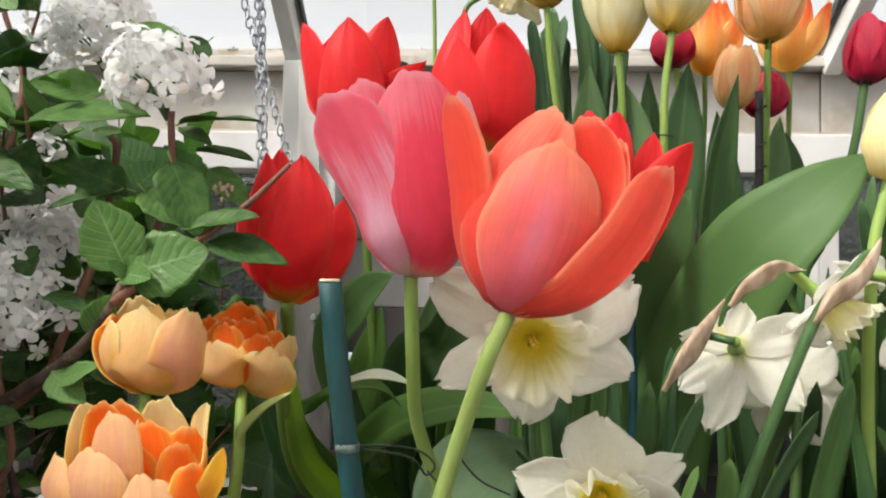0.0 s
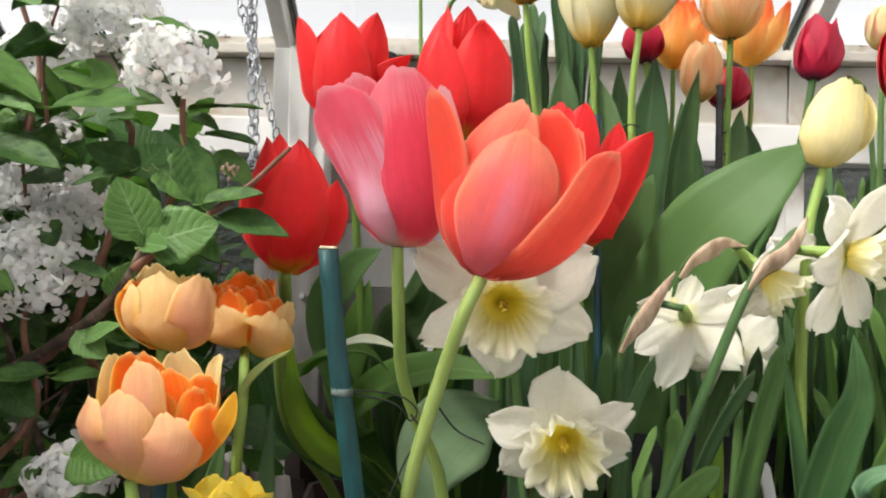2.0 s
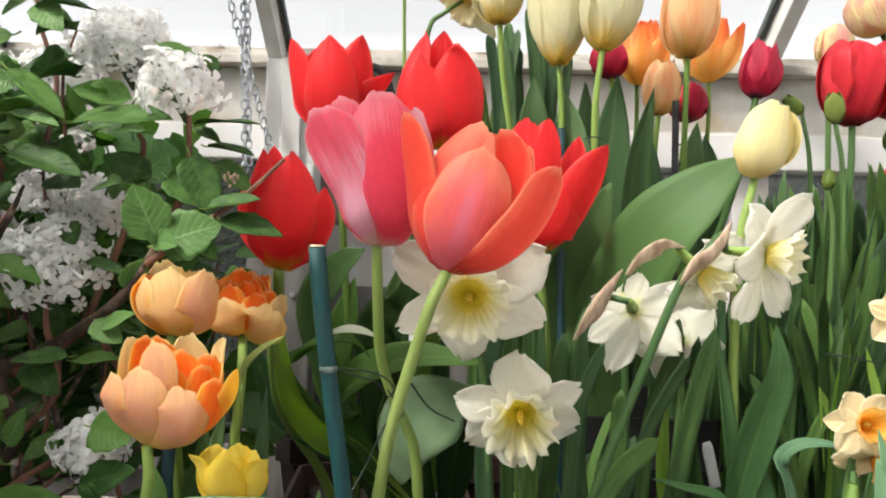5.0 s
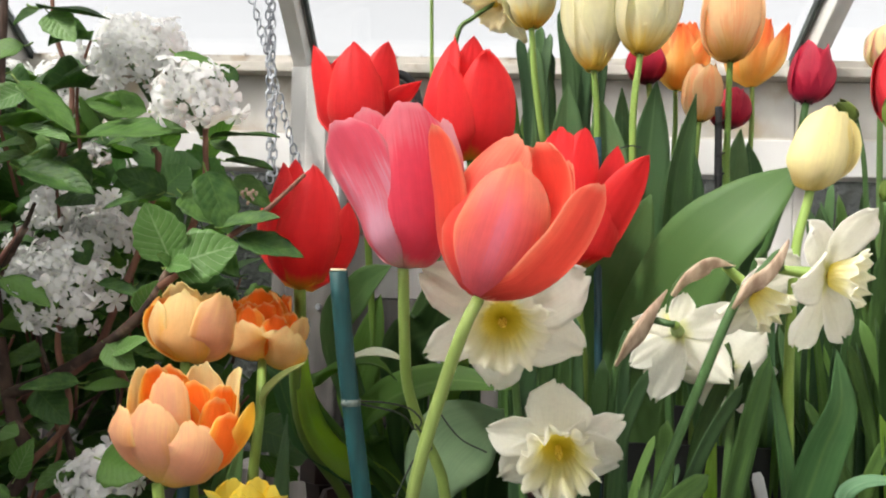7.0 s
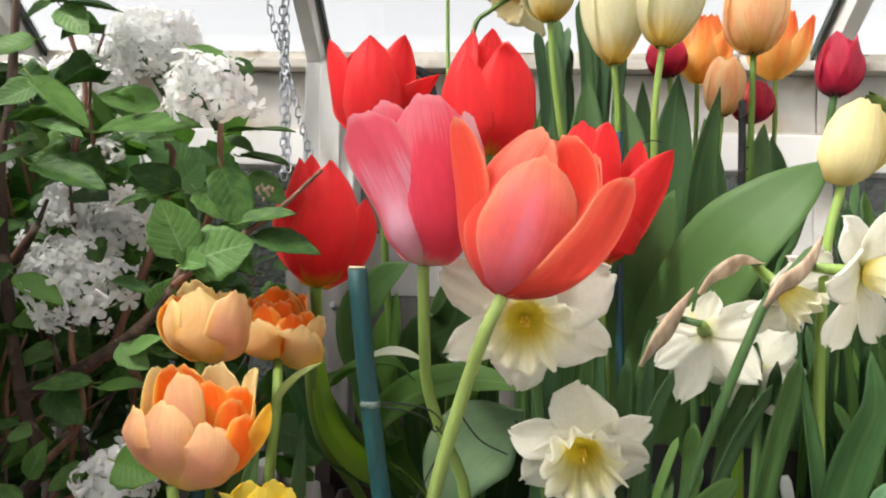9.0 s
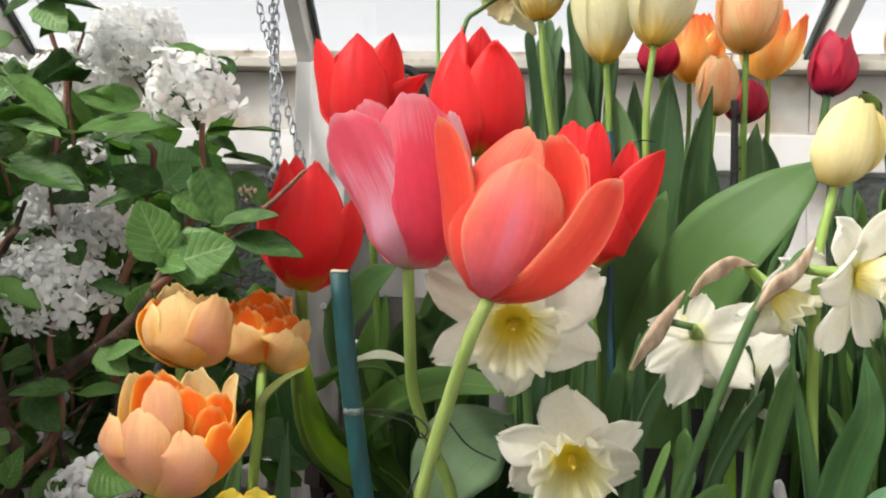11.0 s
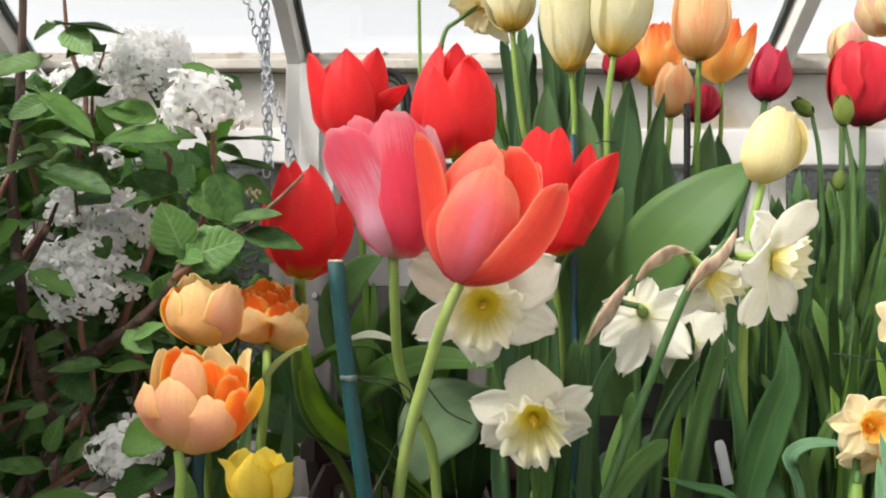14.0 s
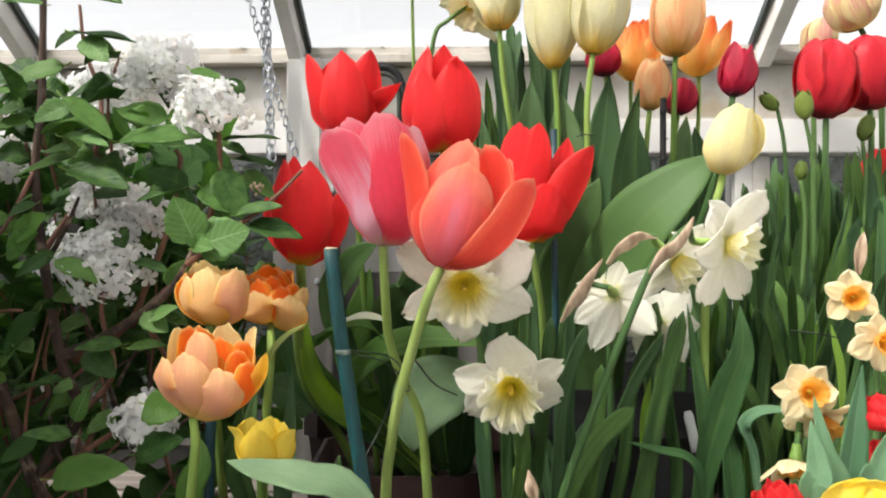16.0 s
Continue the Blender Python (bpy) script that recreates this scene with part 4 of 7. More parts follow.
def wall_post(x, w=0.038):
    p = root("post", (x, WALL_Y, 0.0), "white-painted timber post under a rafter", "post", "posts under the rafters", "structure")
    part("shaft", box_bm((-w, -0.062, 1.44), (w, 0.003, LEDGE_Z - 0.02), 0.003), PAINT, p)
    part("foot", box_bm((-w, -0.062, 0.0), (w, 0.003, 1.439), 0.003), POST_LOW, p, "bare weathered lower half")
    part("cover_strip", box_bm((-w * 0.35, -0.070, 1.36), (w * 0.45, -0.0625, LEDGE_Z - 0.02), 0.002), FRAME_PAINT, p)
    part("cleat", box_bm((w + 0.001, -0.05, 1.55), (w + 0.009, -0.014, 1.60), 0.002), ZINC, p, "small steel cleat")
    for z in (1.50, 1.57, 1.3, 1.1):
        bm = bmesh.new()
        bmesh.ops.create_cone(bm, cap_ends=True, segments=8, radius1=0.005, radius2=0.004, depth=0.006, matrix=Matrix.Translation((0.012, -0.064, z)) @ Matrix.Rotation(math.pi / 2, 4, "X"))
        part("bolt", bm, ZINC, p)
    return p


for x in (-0.160, -1.3, 1.29):
    wall_post(x)

# grey heating pipes along the wall
for z in (1.235, 1.06):
    pipe = place("pipe", tube_mesh("pipe", [(-0.1, WALL_Y - 0.09, z), (1.0, WALL_Y - 0.09, z), (3.3, WALL_Y - 0.09, z)], 0.021, 0.021, 5, 16), PIPE)
    tagged(pipe, "grey metal heating pipe along the wall", "pipe", "heating pipes")

# staging: slatted white bench, coloured grey so little light bounces up from it
bench = root("bench", (0, 0.7, 0), "slatted greenhouse bench in a dark grey that cuts bounced light", "bench")
BENCH_Z = 1.0
for k in range(9):
    y = 0.20 + k * 0.10
    part("slat", box_bm((-1.6, y - 0.7, BENCH_Z - 0.022), (1.6, y + 0.088 - 0.7, BENCH_Z), 0.003), WOOD_GREY, bench)
for x in (-1.5, -0.5, 0.5, 1.5):
    for y in (0.24, 1.02):
        part("leg", box_bm((x - 0.03, y - 0.73, 0), (x + 0.03, y - 0.67, BENCH_Z - 0.07), 0.003), WOOD_GREY, bench)
    part("bearer", box_bm((x - 0.025, -0.5, BENCH_Z - 0.07), (x + 0.025, 0.38, BENCH_Z - 0.022), 0.003), WOOD_GREY, bench)


def pot(x, y, size=0.15, h=0.15, turn=0.0, z=BENCH_Z, label="square dark brown plastic plant pot filled with soil", mat=None):
    """A square tapered pot with a rolled rim, and its soil."""
    o = root("plant_pot", (x, y, z), label, "plant pot", "plant pots")
    o.rotation_euler = (0, 0, radians(turn))
    s, b = size / 2, size * 0.37
    bm = bmesh.new()
    rings = [(b, 0.0), (s * 0.93, h * 0.80), (s, h * 0.82), (s, h), (s * 0.955, h), (s * 0.90, h * 0.80), (b * 0.93, 0.008)]
    prev = None
    for r, zz in rings:
        cur = []
        for cx, cy in ((1, 1), (-1, 1), (-1, -1), (1, -1)):
            for a in (-0.12, 0.12):
                ang = math.atan2(cy, cx) + a * 1.0
                rr = r * 1.32
                cur.append(bm.verts.new((rr * math.cos(ang), rr * math.sin(ang), zz)))
        if prev:
            for k in range(8):
                bm.faces.new((prev[k], prev[(k + 1) % 8], cur[(k + 1) % 8], cur[k]))
        else:
            bm.faces.new(list(reversed(cur)))
        prev = cur
    bm.faces.new(prev)
    part("body", bm, mat or POT, o)
    bm = bmesh.new()
    bmesh.ops.create_grid(bm, x_segments=14, y_segments=14, size=s * 0.87)
    for v in bm.verts:
        v.co.z = h * 0.86 + 0.004 * noise.noise((v.co.x * 70 + x * 9, v.co.y * 70, 1.0)) + 0.003 * noise.noise((v.co.x * 190, v.co.y * 190, 2.0))
    part("soil", bm, SOIL, o, "dark potting soil", True)
    return o


# ---- pots ----
for x, y, t in ((0.025, 0.645, 4), (0.44, 0.66, 6), (0.61, 0.67, 2), (-0.04, 0.46, 8), (0.14, 0.45, -5), (0.32, 0.46, 3), (0.50, 0.47, -4), (0.12, 0.84, 3), (0.30, 0.84, -6),
                (0.47, 0.86, 5), (0.65, 0.86, 0), (-0.02, 0.285, 0), (0.16, 0.285, 4), (0.33, 0.285, -3), (-0.04, 0.90, 9)):
    pot(x, y, turn=t, h=0.115 if y < 0.6 else 0.15)
pot(0.235, 0.68, 0.185, 0.225, -3, label="tall black plastic nursery pot in shade", mat=BLACK)
pot(-0.21, 0.47, 0.20, 0.11, 5, label="wide square dark plastic pot under a shrub")


# ---- the pink and the orange tulip in front ----
add_to = bloom((0.0435, 0.376, 1.3532), "tall pink tulip with a pale sheen coloured into one front petal", stem=((0.044, 0.385, 1.322), (0.045, 0.4, 1.291), (0.053, 0.41, 1.264), (0.065, 0.42, 1.233), (0.069, 0.43, 1.177), (0.072, 0.44, 1.10)), stem_mat=STEM_PALE, stem_r=0.0030, seed=3)
add_to(((-7.6, 14, 17.5), (-6.9, 17, 52.2), (-8.2, 14, 82.1)), 31.4, (0, 1, 0), PINK, bow=58, p=4.4, q=0.5, blunt=0.6)
add_to(((12, 14, 17.7), (15.1, 14, 51.9), (10.6, 12, 78.4)), 32.4, (0.3, 1, 0), PINK, bow=58, p=4.4, q=0.5, blunt=0.6)
add_to(((19.1, -4, 18.5), (25.6, -8, 46.1), (20.3, -6, 74.9)), 26.8, (0.8, -0.6, 0), PINK_TIP, bow=50, p=4.2, q=0.5, blunt=0.5)
add_to(((-7.9, -10, 16.4), (-16.2, -13, 45.4), (-21.3, -8, 79.7)), 25.9, (-0.4, -1, 0), PINK, bow=38, p=4.4, q=0.5, wave=0.06, wide=0.6, blunt=0.6)
add_to(((-9.1, -15, 13), (-13.2, -19, 33.5), (-32.5, -21, 70.2)), 31.1, (-0.38, -1, 0.05), PINK_SHEEN, bow=46, p=5.0, q=0.5, wave=0.08, jag=0.014, base_w=0.5, wide=0.6, blunt=0.72)
add_to(((8.7, -19, 14.5), (6.8, -22, 47.6), (0.4, -14, 82.2)), 36.8, (0.12, -1, 0), PINK, bow=50, p=4.2, q=0.5, wave=0.06, jag=0.014, base_w=0.55, wide=0.5, blunt=0.55)
add_to = bloom((0.0819, 0.34, 1.3398), "orange tulip with violet-pink stripes, petals opening", stem=((0.075, 0.338, 1.325), (0.066, 0.35, 1.297), (0.055, 0.36, 1.258), (0.049, 0.37, 1.224), (0.046, 0.375, 1.194), (0.044, 0.385, 1.10)), stem_mat=STEM_PALE, stem_r=0.0031, seed=5, heart=(0.096, 0.345, 1.4))
add_to(((16.1, 16, 23.4), (22.2, 18, 52.1), (19.4, 12, 72.9)), 34.7, (0, 1, 0), ORANGE_IN, bow=60, p=3.4, q=0.5)
add_to(((28.2, 2, 20.1), (38.6, 2, 44.6), (39.9, 0, 63.6)), 22.0, (0.8, 0.5, 0), ORANGE_IN, bow=50, p=3.6, q=0.5, wave=0.06, jag=0.014, blunt=0.5)
add_to(((21.4, -2, 19.9), (32.6, 4, 47.8), (27.2, 2, 72.7)), 24.4, (0.5, 0.9, 0), ORANGE_IN, bow=45, p=3.6, q=0.5, wave=0.06, jag=0.014, blunt=0.5)
add_to(((-14.5, 0, 21.2), (-18.6, -2, 50), (-22.5, -6, 78.6)), 26.6, (-0.8, -0.6, 0), ORANGE_IN, bow=48, p=3.2, q=0.5, base_w=0.5, wide=0.5, blunt=0.25)
add_to(((-7.2, -12, 22.4), (-0.6, -12, 47.6), (16.1, -4, 74.2)), 33.3, (-0.5, -1, 0.2), ORANGE_MID, bow=48, p=3.6, q=0.5, wave=0.05, jag=0.014, base_w=0.6, wide=0.55, blunt=0.5)
add_to(((21.2, -16, 5.6), (38.4, -26, 23.7), (51.4, -27, 49.9)), 25.3, (0.6, -0.9, -0.3), ORANGE_IN, bow=44, p=3.4, q=0.5, wave=0.03, base_w=0.45, wide=0.55, blunt=0.35)
add_to(((3.6, -18, 13.6), (11, -26, 35), (16.3, -20, 59.5)), 40.4, (0.0, -1, 0), ORANGE, bow=50, p=2.3, q=0.5, wave=0.02, base_w=0.5, wide=0.52, blunt=0.34)

# ---- red tulips behind ----
add_to = bloom((-0.0148, 0.575, 1.4451), "bright red tulip with pointed petals, cup open", stem=((-0.01, 0.6, 1.409), (-0.006, 0.62, 1.33), (0.001, 0.63, 1.243), (0.008, 0.64, 1.125)), seed=7, group="red tulips")
add_to(((13.3, 0, 23.1), (28.8, -2, 36.2), (50.6, -6, 53.1)), 21.8, (0.4, -0.9, -0.6), RED, bow=18, p=2.2, q=0.8, wave=0.08)
add_to(((-14, 16, 37.9), (-16.5, 14, 77)), 39.0, (0, 1, 0), RED, bow=55, p=2.4, q=0.7)
add_to(((10.8, 16, 37.9), (10.7, 14, 75.9)), 39.0, (0, 1, 0), RED, bow=55, p=2.4, q=0.7)
add_to(((-22.2, -4, 26.7), (-27.9, -6, 50.2), (-33.5, -6, 79)), 31.2, (-0.7, -0.8, 0), RED, bow=45, p=2.3, q=0.7, base_w=0.6)
add_to(((17.9, -6, 26.4), (21.6, -10, 51.7), (24.3, -8, 82.2)), 34.8, (0.6, -0.9, 0), RED, bow=45, p=2.4, q=0.65, base_w=0.6)
add_to(((0.9, -18, 17), (0.9, -20, 47.1), (-1.4, -14, 79.6)), 43.6, (0, -1, 0), RED, bow=52, p=2.5, q=0.65, base_w=0.7)
add_to = bloom((0.0741, 0.548, 1.4345), "bright red tulip with pointed petals, nearly closed", stem=((0.077, 0.56, 1.401), (0.065, 0.6, 1.31), (0.047, 0.63, 1.21), (0.036, 0.64, 1.126)), seed=8, group="red tulips")
add_to(((-12.6, 14, 47.5), (-11.8, 12, 79.9)), 37.3, (0, 1, 0), RED, bow=55, p=2.3, q=0.7)
add_to(((14.7, 14, 42.8), (11.6, 12, 75.2)), 37.3, (0, 1, 0), RED, bow=55, p=2.3, q=0.7)
add_to(((-1.6, -4, 39.2), (0.1, -6, 66.1), (0.8, -6, 89.8)), 35.3, (0.1, -1, 0), RED, bow=40, p=2.3, q=0.7)
add_to(((-24, -8, 23.8), (-24.1, -10, 51.5), (-12.9, -6, 88.9)), 35.2, (-0.7, -0.9, 0), RED, bow=42, p=2.3, q=0.7, base_w=0.6, wave=0.10, jag=0.014)
add_to(((-10.8, -16, 9.9), (-14.5, -18, 36.4), (-16.8, -14, 68.7)), 31.2, (-0.35, -1, 0), RED, bow=45, p=2.4, q=0.7, base_w=0.6, wave=0.05)
add_to(((12.4, -16, 16.6), (13.9, -18, 47.5), (11.8, -12, 78.2)), 43.7, (0.3, -1, 0), RED, bow=46, p=2.6, q=0.65, base_w=0.7, wave=0.10, jag=0.014, blunt=0.1)
add_to = bloom((0.1475, 0.532, 1.3566), "bright red tulip with pointed petals, one petal hanging open", stem=((0.154, 0.54, 1.324), (0.161, 0.56, 1.274), (0.161, 0.6, 1.197), (0.135, 0.63, 1.125)), seed=9, group="red tulips")
add_to(((-9.4, 14, 40), (-2.8, 14, 67.4), (1.3, 12, 94.4)), 40.9, (0, 1, 0), RED, bow=50, p=3, q=0.6)
add_to(((17.2, 10, 35.4), (27.1, 8, 62.3), (31.6, 6, 88.1)), 25.3, (0.3, 1, 0), RED, bow=40, p=2.6, q=0.65)
add_to(((-13.7, -4, 29.8), (-15, -6, 62.8), (-9.8, -4, 98.8)), 35.3, (-0.5, -0.9, 0), RED, bow=46, p=3.4, q=0.55, jag=0.014, base_w=0.6, blunt=0.4, wave=0.06)
add_to(((-0.1, -8, 34.1), (3, -10, 64.6), (6.7, -6, 98.5)), 30.8, (0.1, -1, 0), RED, bow=42, p=2.8, q=0.6, wave=0.05)
add_to(((18.1, -10, 18.8), (33.8, -14, 49), (49.5, -14, 78.6)), 35.7, (0.5, -1, -0.2), RED, bow=45, p=2.3, q=0.65, base_w=0.6)
add_to(((2.7, -17, 9.8), (9.6, -20, 26.9), (16.1, -18, 46.4)), 48.4, (0.2, -1, 0), RED, bow=46, p=5, q=0.5, base_w=0.75, wave=0.06, blunt=0.6)
add_to = bloom((-0.0319, 0.475, 1.3387), "bright red tulip with pointed petals, leaning by a shrub twig", stem=((-0.037, 0.5, 1.315), (-0.044, 0.52, 1.277), (-0.042, 0.55, 1.229), (-0.024, 0.6, 1.179), (-0.007, 0.63, 1.128)), seed=10, stem_r=0.004, group="red tulips")
add_to(((-15, 14, 40.1), (-13.6, 12, 69.2)), 33.0, (0, 1, 0), RED, bow=55, p=2.4, q=0.65)
add_to(((10.6, 12, 40.2), (10.3, 12, 65.1)), 33.0, (0, 1, 0), RED, bow=55, p=2.4, q=0.65)
add_to(((-2.3, -8, 43), (-3.8, -8, 63.1), (-3.7, -6, 82.7)), 24.7, (0, -1, 0), RED, bow=40, p=2.3, q=0.7)
add_to(((21.9, -2, 19.3), (30.5, -6, 35.3), (31.1, -8, 55.3)), 26.4, (0.7, -0.8, 0), RED, bow=45, p=2.3, q=0.65, base_w=0.6)
add_to(((-14.2, -8, 18.9), (-13.9, -12, 48.7), (-10.8, -8, 80)), 27.8, (-0.6, -0.9, 0), RED, bow=50, p=2.4, q=0.65, base_w=0.65)
add_to(((6.2, -18, 22.8), (10.1, -19, 48.4), (9.5, -12, 78)), 40.7, (0.15, -1, 0), RED, bow=55, p=2.3, q=0.65, base_w=0.75)

# ---- cream, flamed and crimson tulips further back ----
def far_tulip(b, t, R, mat, label, seed, foot, prof=EGG, p=2.6, q=0.7, group="", petals=None, stem_mat=None, **kw):
    b, t, foot = Vector(b), Vector(t), Vector(foot)
    d = (t - b).normalized()
    return tulip(b, t, R, mat, label, prof, stem=(b - d * 0.05, b.lerp(foot, 0.55) - d * 0.02, foot, (foot.x - 0.004, foot.y, 1.12)), seed=seed, p=p, q=q, group=group, petals=petals, stem_mat=stem_mat, thick=0.0005, **kw)


CR = "tall cream tulip with a yellow base"
far_tulip((0.126, 0.69, 1.578), (0.119, 0.69, 1.66), 0.0235, CREAM, CR, 21, (0.145, 0.7, 1.435), group="cream tulips", wave=0.03)
far_tulip((0.18, 0.665, 1.533), (0.173, 0.665, 1.63), 0.0235, CREAM, CR, 22, (0.184, 0.67, 1.364), VASE, group="cream tulips")
far_tulip((0.214, 0.635, 1.539), (0.224, 0.635, 1.634), 0.0262, CREAM, CR, 23, (0.212, 0.65, 1.363), VASE, group="cream tulips")
add_to = bloom((0.2749, 0.76, 1.5396), "orange tulip with flamed frayed petals", stem=((0.2756, 0.762, 1.5034), (0.2746, 0.765, 1.461), (0.2748, 0.77, 1.3816), (0.2759, 0.775, 1.2584)), stem_r=0.0024, seed=24, group="flamed tulips")
add_to(((10.4, 12, 35.6), (17.2, 8, 71.5)), 35.9, (0, 1, 0), FLAME, bow=45, p=2.6, q=0.6, wave=0.1, jag=0.03, blunt=0.2)
add_to(((-12.8, -6, 19.9), (-17.5, -8, 39.4), (-9, -4, 61.8)), 26.8, (-0.6, -0.8, 0), FLAME, bow=45, p=2.6, q=0.6, wave=0.1, jag=0.03, blunt=0.2)
add_to(((16, -6, 17.4), (25.6, -8, 33.2), (31.9, -4, 56.8)), 30.4, (0.6, -0.8, 0), FLAME, bow=40, p=2.6, q=0.6, wave=0.12, jag=0.03, blunt=0.3)
add_to(((0.7, -13, 13.9), (1.9, -15, 37.4), (4.3, -9, 65.1)), 31.4, (0, -1, 0), FLAME, bow=45, p=2.6, q=0.6, wave=0.1, jag=0.03, blunt=0.2, base_w=0.6)
far_tulip((0.309, 0.7, 1.552), (0.311, 0.7, 1.635), 0.0242, PEACH, "peach tulip on a tall green stem", 25, (0.308, 0.71, 1.365), EGG, group="flamed tulips", wave=0.03)
add_to = bloom((0.3501, 0.76, 1.5439), "orange tulip with flamed frayed petals, wide open", stem=((0.3508, 0.762, 1.5078), (0.3501, 0.765, 1.4655), (0.3506, 0.77, 1.3865), (0.352, 0.775, 1.2637)), stem_r=0.0024, seed=26, group="flamed tulips")
add_to(((4.2, 12, 31.2), (0.4, 10, 61.5)), 36.0, (0, 1, 0), FLAME, bow=45, p=2.6, q=0.6, wave=0.1, jag=0.03, blunt=0.2)
add_to(((-14.7, -5, 15.8), (-19.8, -6, 32.5), (-14.5, -4, 53.7)), 25.6, (-0.6, -0.8, 0), FLAME, bow=42, p=2.6, q=0.6, wave=0.1, jag=0.03, blunt=0.2)
add_to(((12.9, -8, 13.8), (24, -10, 32.5), (32.9, -8, 60.8)), 26.7, (0.6, -0.8, 0), FLAME, bow=38, p=2.4, q=0.6, wave=0.12, jag=0.03, blunt=0.2)
add_to(((-1.7, -13, 13.8), (1.2, -15, 34.8), (13.6, -9, 65.4)), 30.2, (0.1, -1, 0), FLAME, bow=42, p=2.6, q=0.6, wave=0.1, jag=0.03, blunt=0.2, base_w=0.6)
far_tulip((0.287, 0.72, 1.5), (0.291, 0.72, 1.555), 0.0172, PEACH, "small peach tulip still closed", 27, (0.292, 0.74, 1.365), group="flamed tulips")
CM = "crimson tulip with a closed egg-shaped flower"
far_tulip((0.244, 0.74, 1.541), (0.24, 0.74, 1.582), 0.0185, CRIMSON, CM, 28, (0.252, 0.76, 1.378), group="crimson tulips")
far_tulip((0.327, 0.76, 1.502), (0.331, 0.76, 1.543), 0.018, CRIMSON, CM, 29, (0.33, 0.78, 1.366), group="crimson tulips")
far_tulip((0.332, 0.59, 1.489), (0.34, 0.59, 1.534), 0.0155, CRIMSON, CM, 30, (0.3, 0.62, 1.332), group="crimson tulips", stem_mat=STEM_DARK)
add_to = bloom((0.2869, 0.475, 1.4074), "pale yellow closed tulip on a leaning stem", stem=((0.2849, 0.475, 1.3982), (0.2781, 0.472, 1.3761), (0.2748, 0.47, 1.3484), (0.272, 0.468, 1.2974), (0.2712, 0.465, 1.2355), (0.2712, 0.462, 1.1707)), seed=31)
add_to(((4.9, 12, 28.6), (14.2, 8, 51.9)), 27.1, (0, 1, 0), YELLOW, bow=55, p=3, q=0.55, blunt=0.2)
add_to(((22.2, 10, 26.3), (21.8, 7, 50.1)), 24.6, (0.5, 1, 0), YELLOW, bow=55, p=3, q=0.55, blunt=0.2)
add_to(((20.4, -2, 12.6), (25, -3, 30.3), (21.4, -2, 49.5)), 18.5, (0.9, -0.4, 0), YELLOW_SHADED, bow=50, p=3.2, q=0.5, base_w=0.45, blunt=0.25, wave=0.0)
add_to(((-6.9, -4, 8.3), (-8, -6, 23), (7.4, -3, 50.5)), 18.4, (-0.8, -0.6, 0), YELLOW_SHADED, bow=50, p=3.0, q=0.5, base_w=0.45, blunt=0.25, wave=0.0)
add_to(((8, -12, 7.4), (12.6, -14, 24.6), (16.8, -8, 48.4)), 22.9, (0.4, -0.9, 0), YELLOW, bow=48, p=3.0, q=0.5, base_w=0.45, blunt=0.25, wave=0.0)
add_to(((-2.7, -12, 7.3), (-1.1, -16, 22.4), (9.4, -9, 51.7)), 31.5, (-0.15, -1, 0), YELLOW, bow=54, p=2.4, q=0.5, base_w=0.5, blunt=0.22, wave=0.0, wide=0.4)
far_tulip((0.427, 0.62, 1.474), (0.429, 0.62, 1.546), 0.0268, RED_DEEP, "large deep red double tulip", 32, (0.42, 0.64, 1.31), BARREL, p=3.5, q=0.5, wave=0.04, group="large red tulips", stem_mat=STEM_DARK)
far_tulip((0.487, 0.66, 1.489), (0.486, 0.66, 1.558), 0.0275, RED_DEEP, "large deep red double tulip", 33, (0.471, 0.67, 1.309), BARREL, p=3.5, q=0.5, wave=0.04, group="large red tulips", stem_mat=STEM_DARK)
far_tulip((0.488, 0.78, 1.567), (0.491, 0.78, 1.614), 0.0172, BLUSH, "cream tulip flushed with pink", 34, (0.494, 0.8, 1.367), BARREL, p=3.5, q=0.5, group="blush tulips", stem_mat=STEM_DARK)
far_tulip((0.497, 0.7, 1.58), (0.474, 0.69, 1.619), 0.0235, BLUSH, "cream tulip flushed with pink", 35, (0.545, 0.74, 1.364), BARREL, p=3.5, q=0.5, group="blush tulips", stem_mat=STEM_DARK)
far_tulip((0.527, 0.72, 1.41), (0.529, 0.72, 1.458), 0.020, RED, "red tulip half hidden in the leaves", 36, (0.534, 0.74, 1.256), group="large red tulips")

# ---- double tulips ----
add_to = bloom((-0.076, 0.4, 1.2999), "apricot double tulip, half closed", stem=((-0.076, 0.4, 1.275), (-0.077, 0.42, 1.225), (-0.076, 0.43, 1.171)), seed=41, group="double tulips")
add_to(((-5.7, 14, 20.3), (-9.7, 10, 42.8)), 28.6, (0, 1, 0), APRICOT, bow=55, p=3.6, q=0.5, jag=0.02, wave=0.08, blunt=0.45)
add_to(((9.6, 10, 20.7), (10.4, 9, 37.2)), 28.4, (0.4, 1, 0), APRICOT, bow=55, p=3.6, q=0.5, jag=0.02, wave=0.08, blunt=0.45)
add_to(((-14.3, 4, 19), (-14.5, 4, 35)), 24.6, (-0.6, 0.7, 0), APRICOT_IN, bow=55, p=3.6, q=0.5, jag=0.02, wave=0.08, blunt=0.45)
add_to(((-1.3, 2, 19.2), (3.1, 2, 38.7)), 24.5, (0, -1, 0), APRICOT, bow=30, p=3.6, q=0.5, jag=0.02, wave=0.08, blunt=0.45)
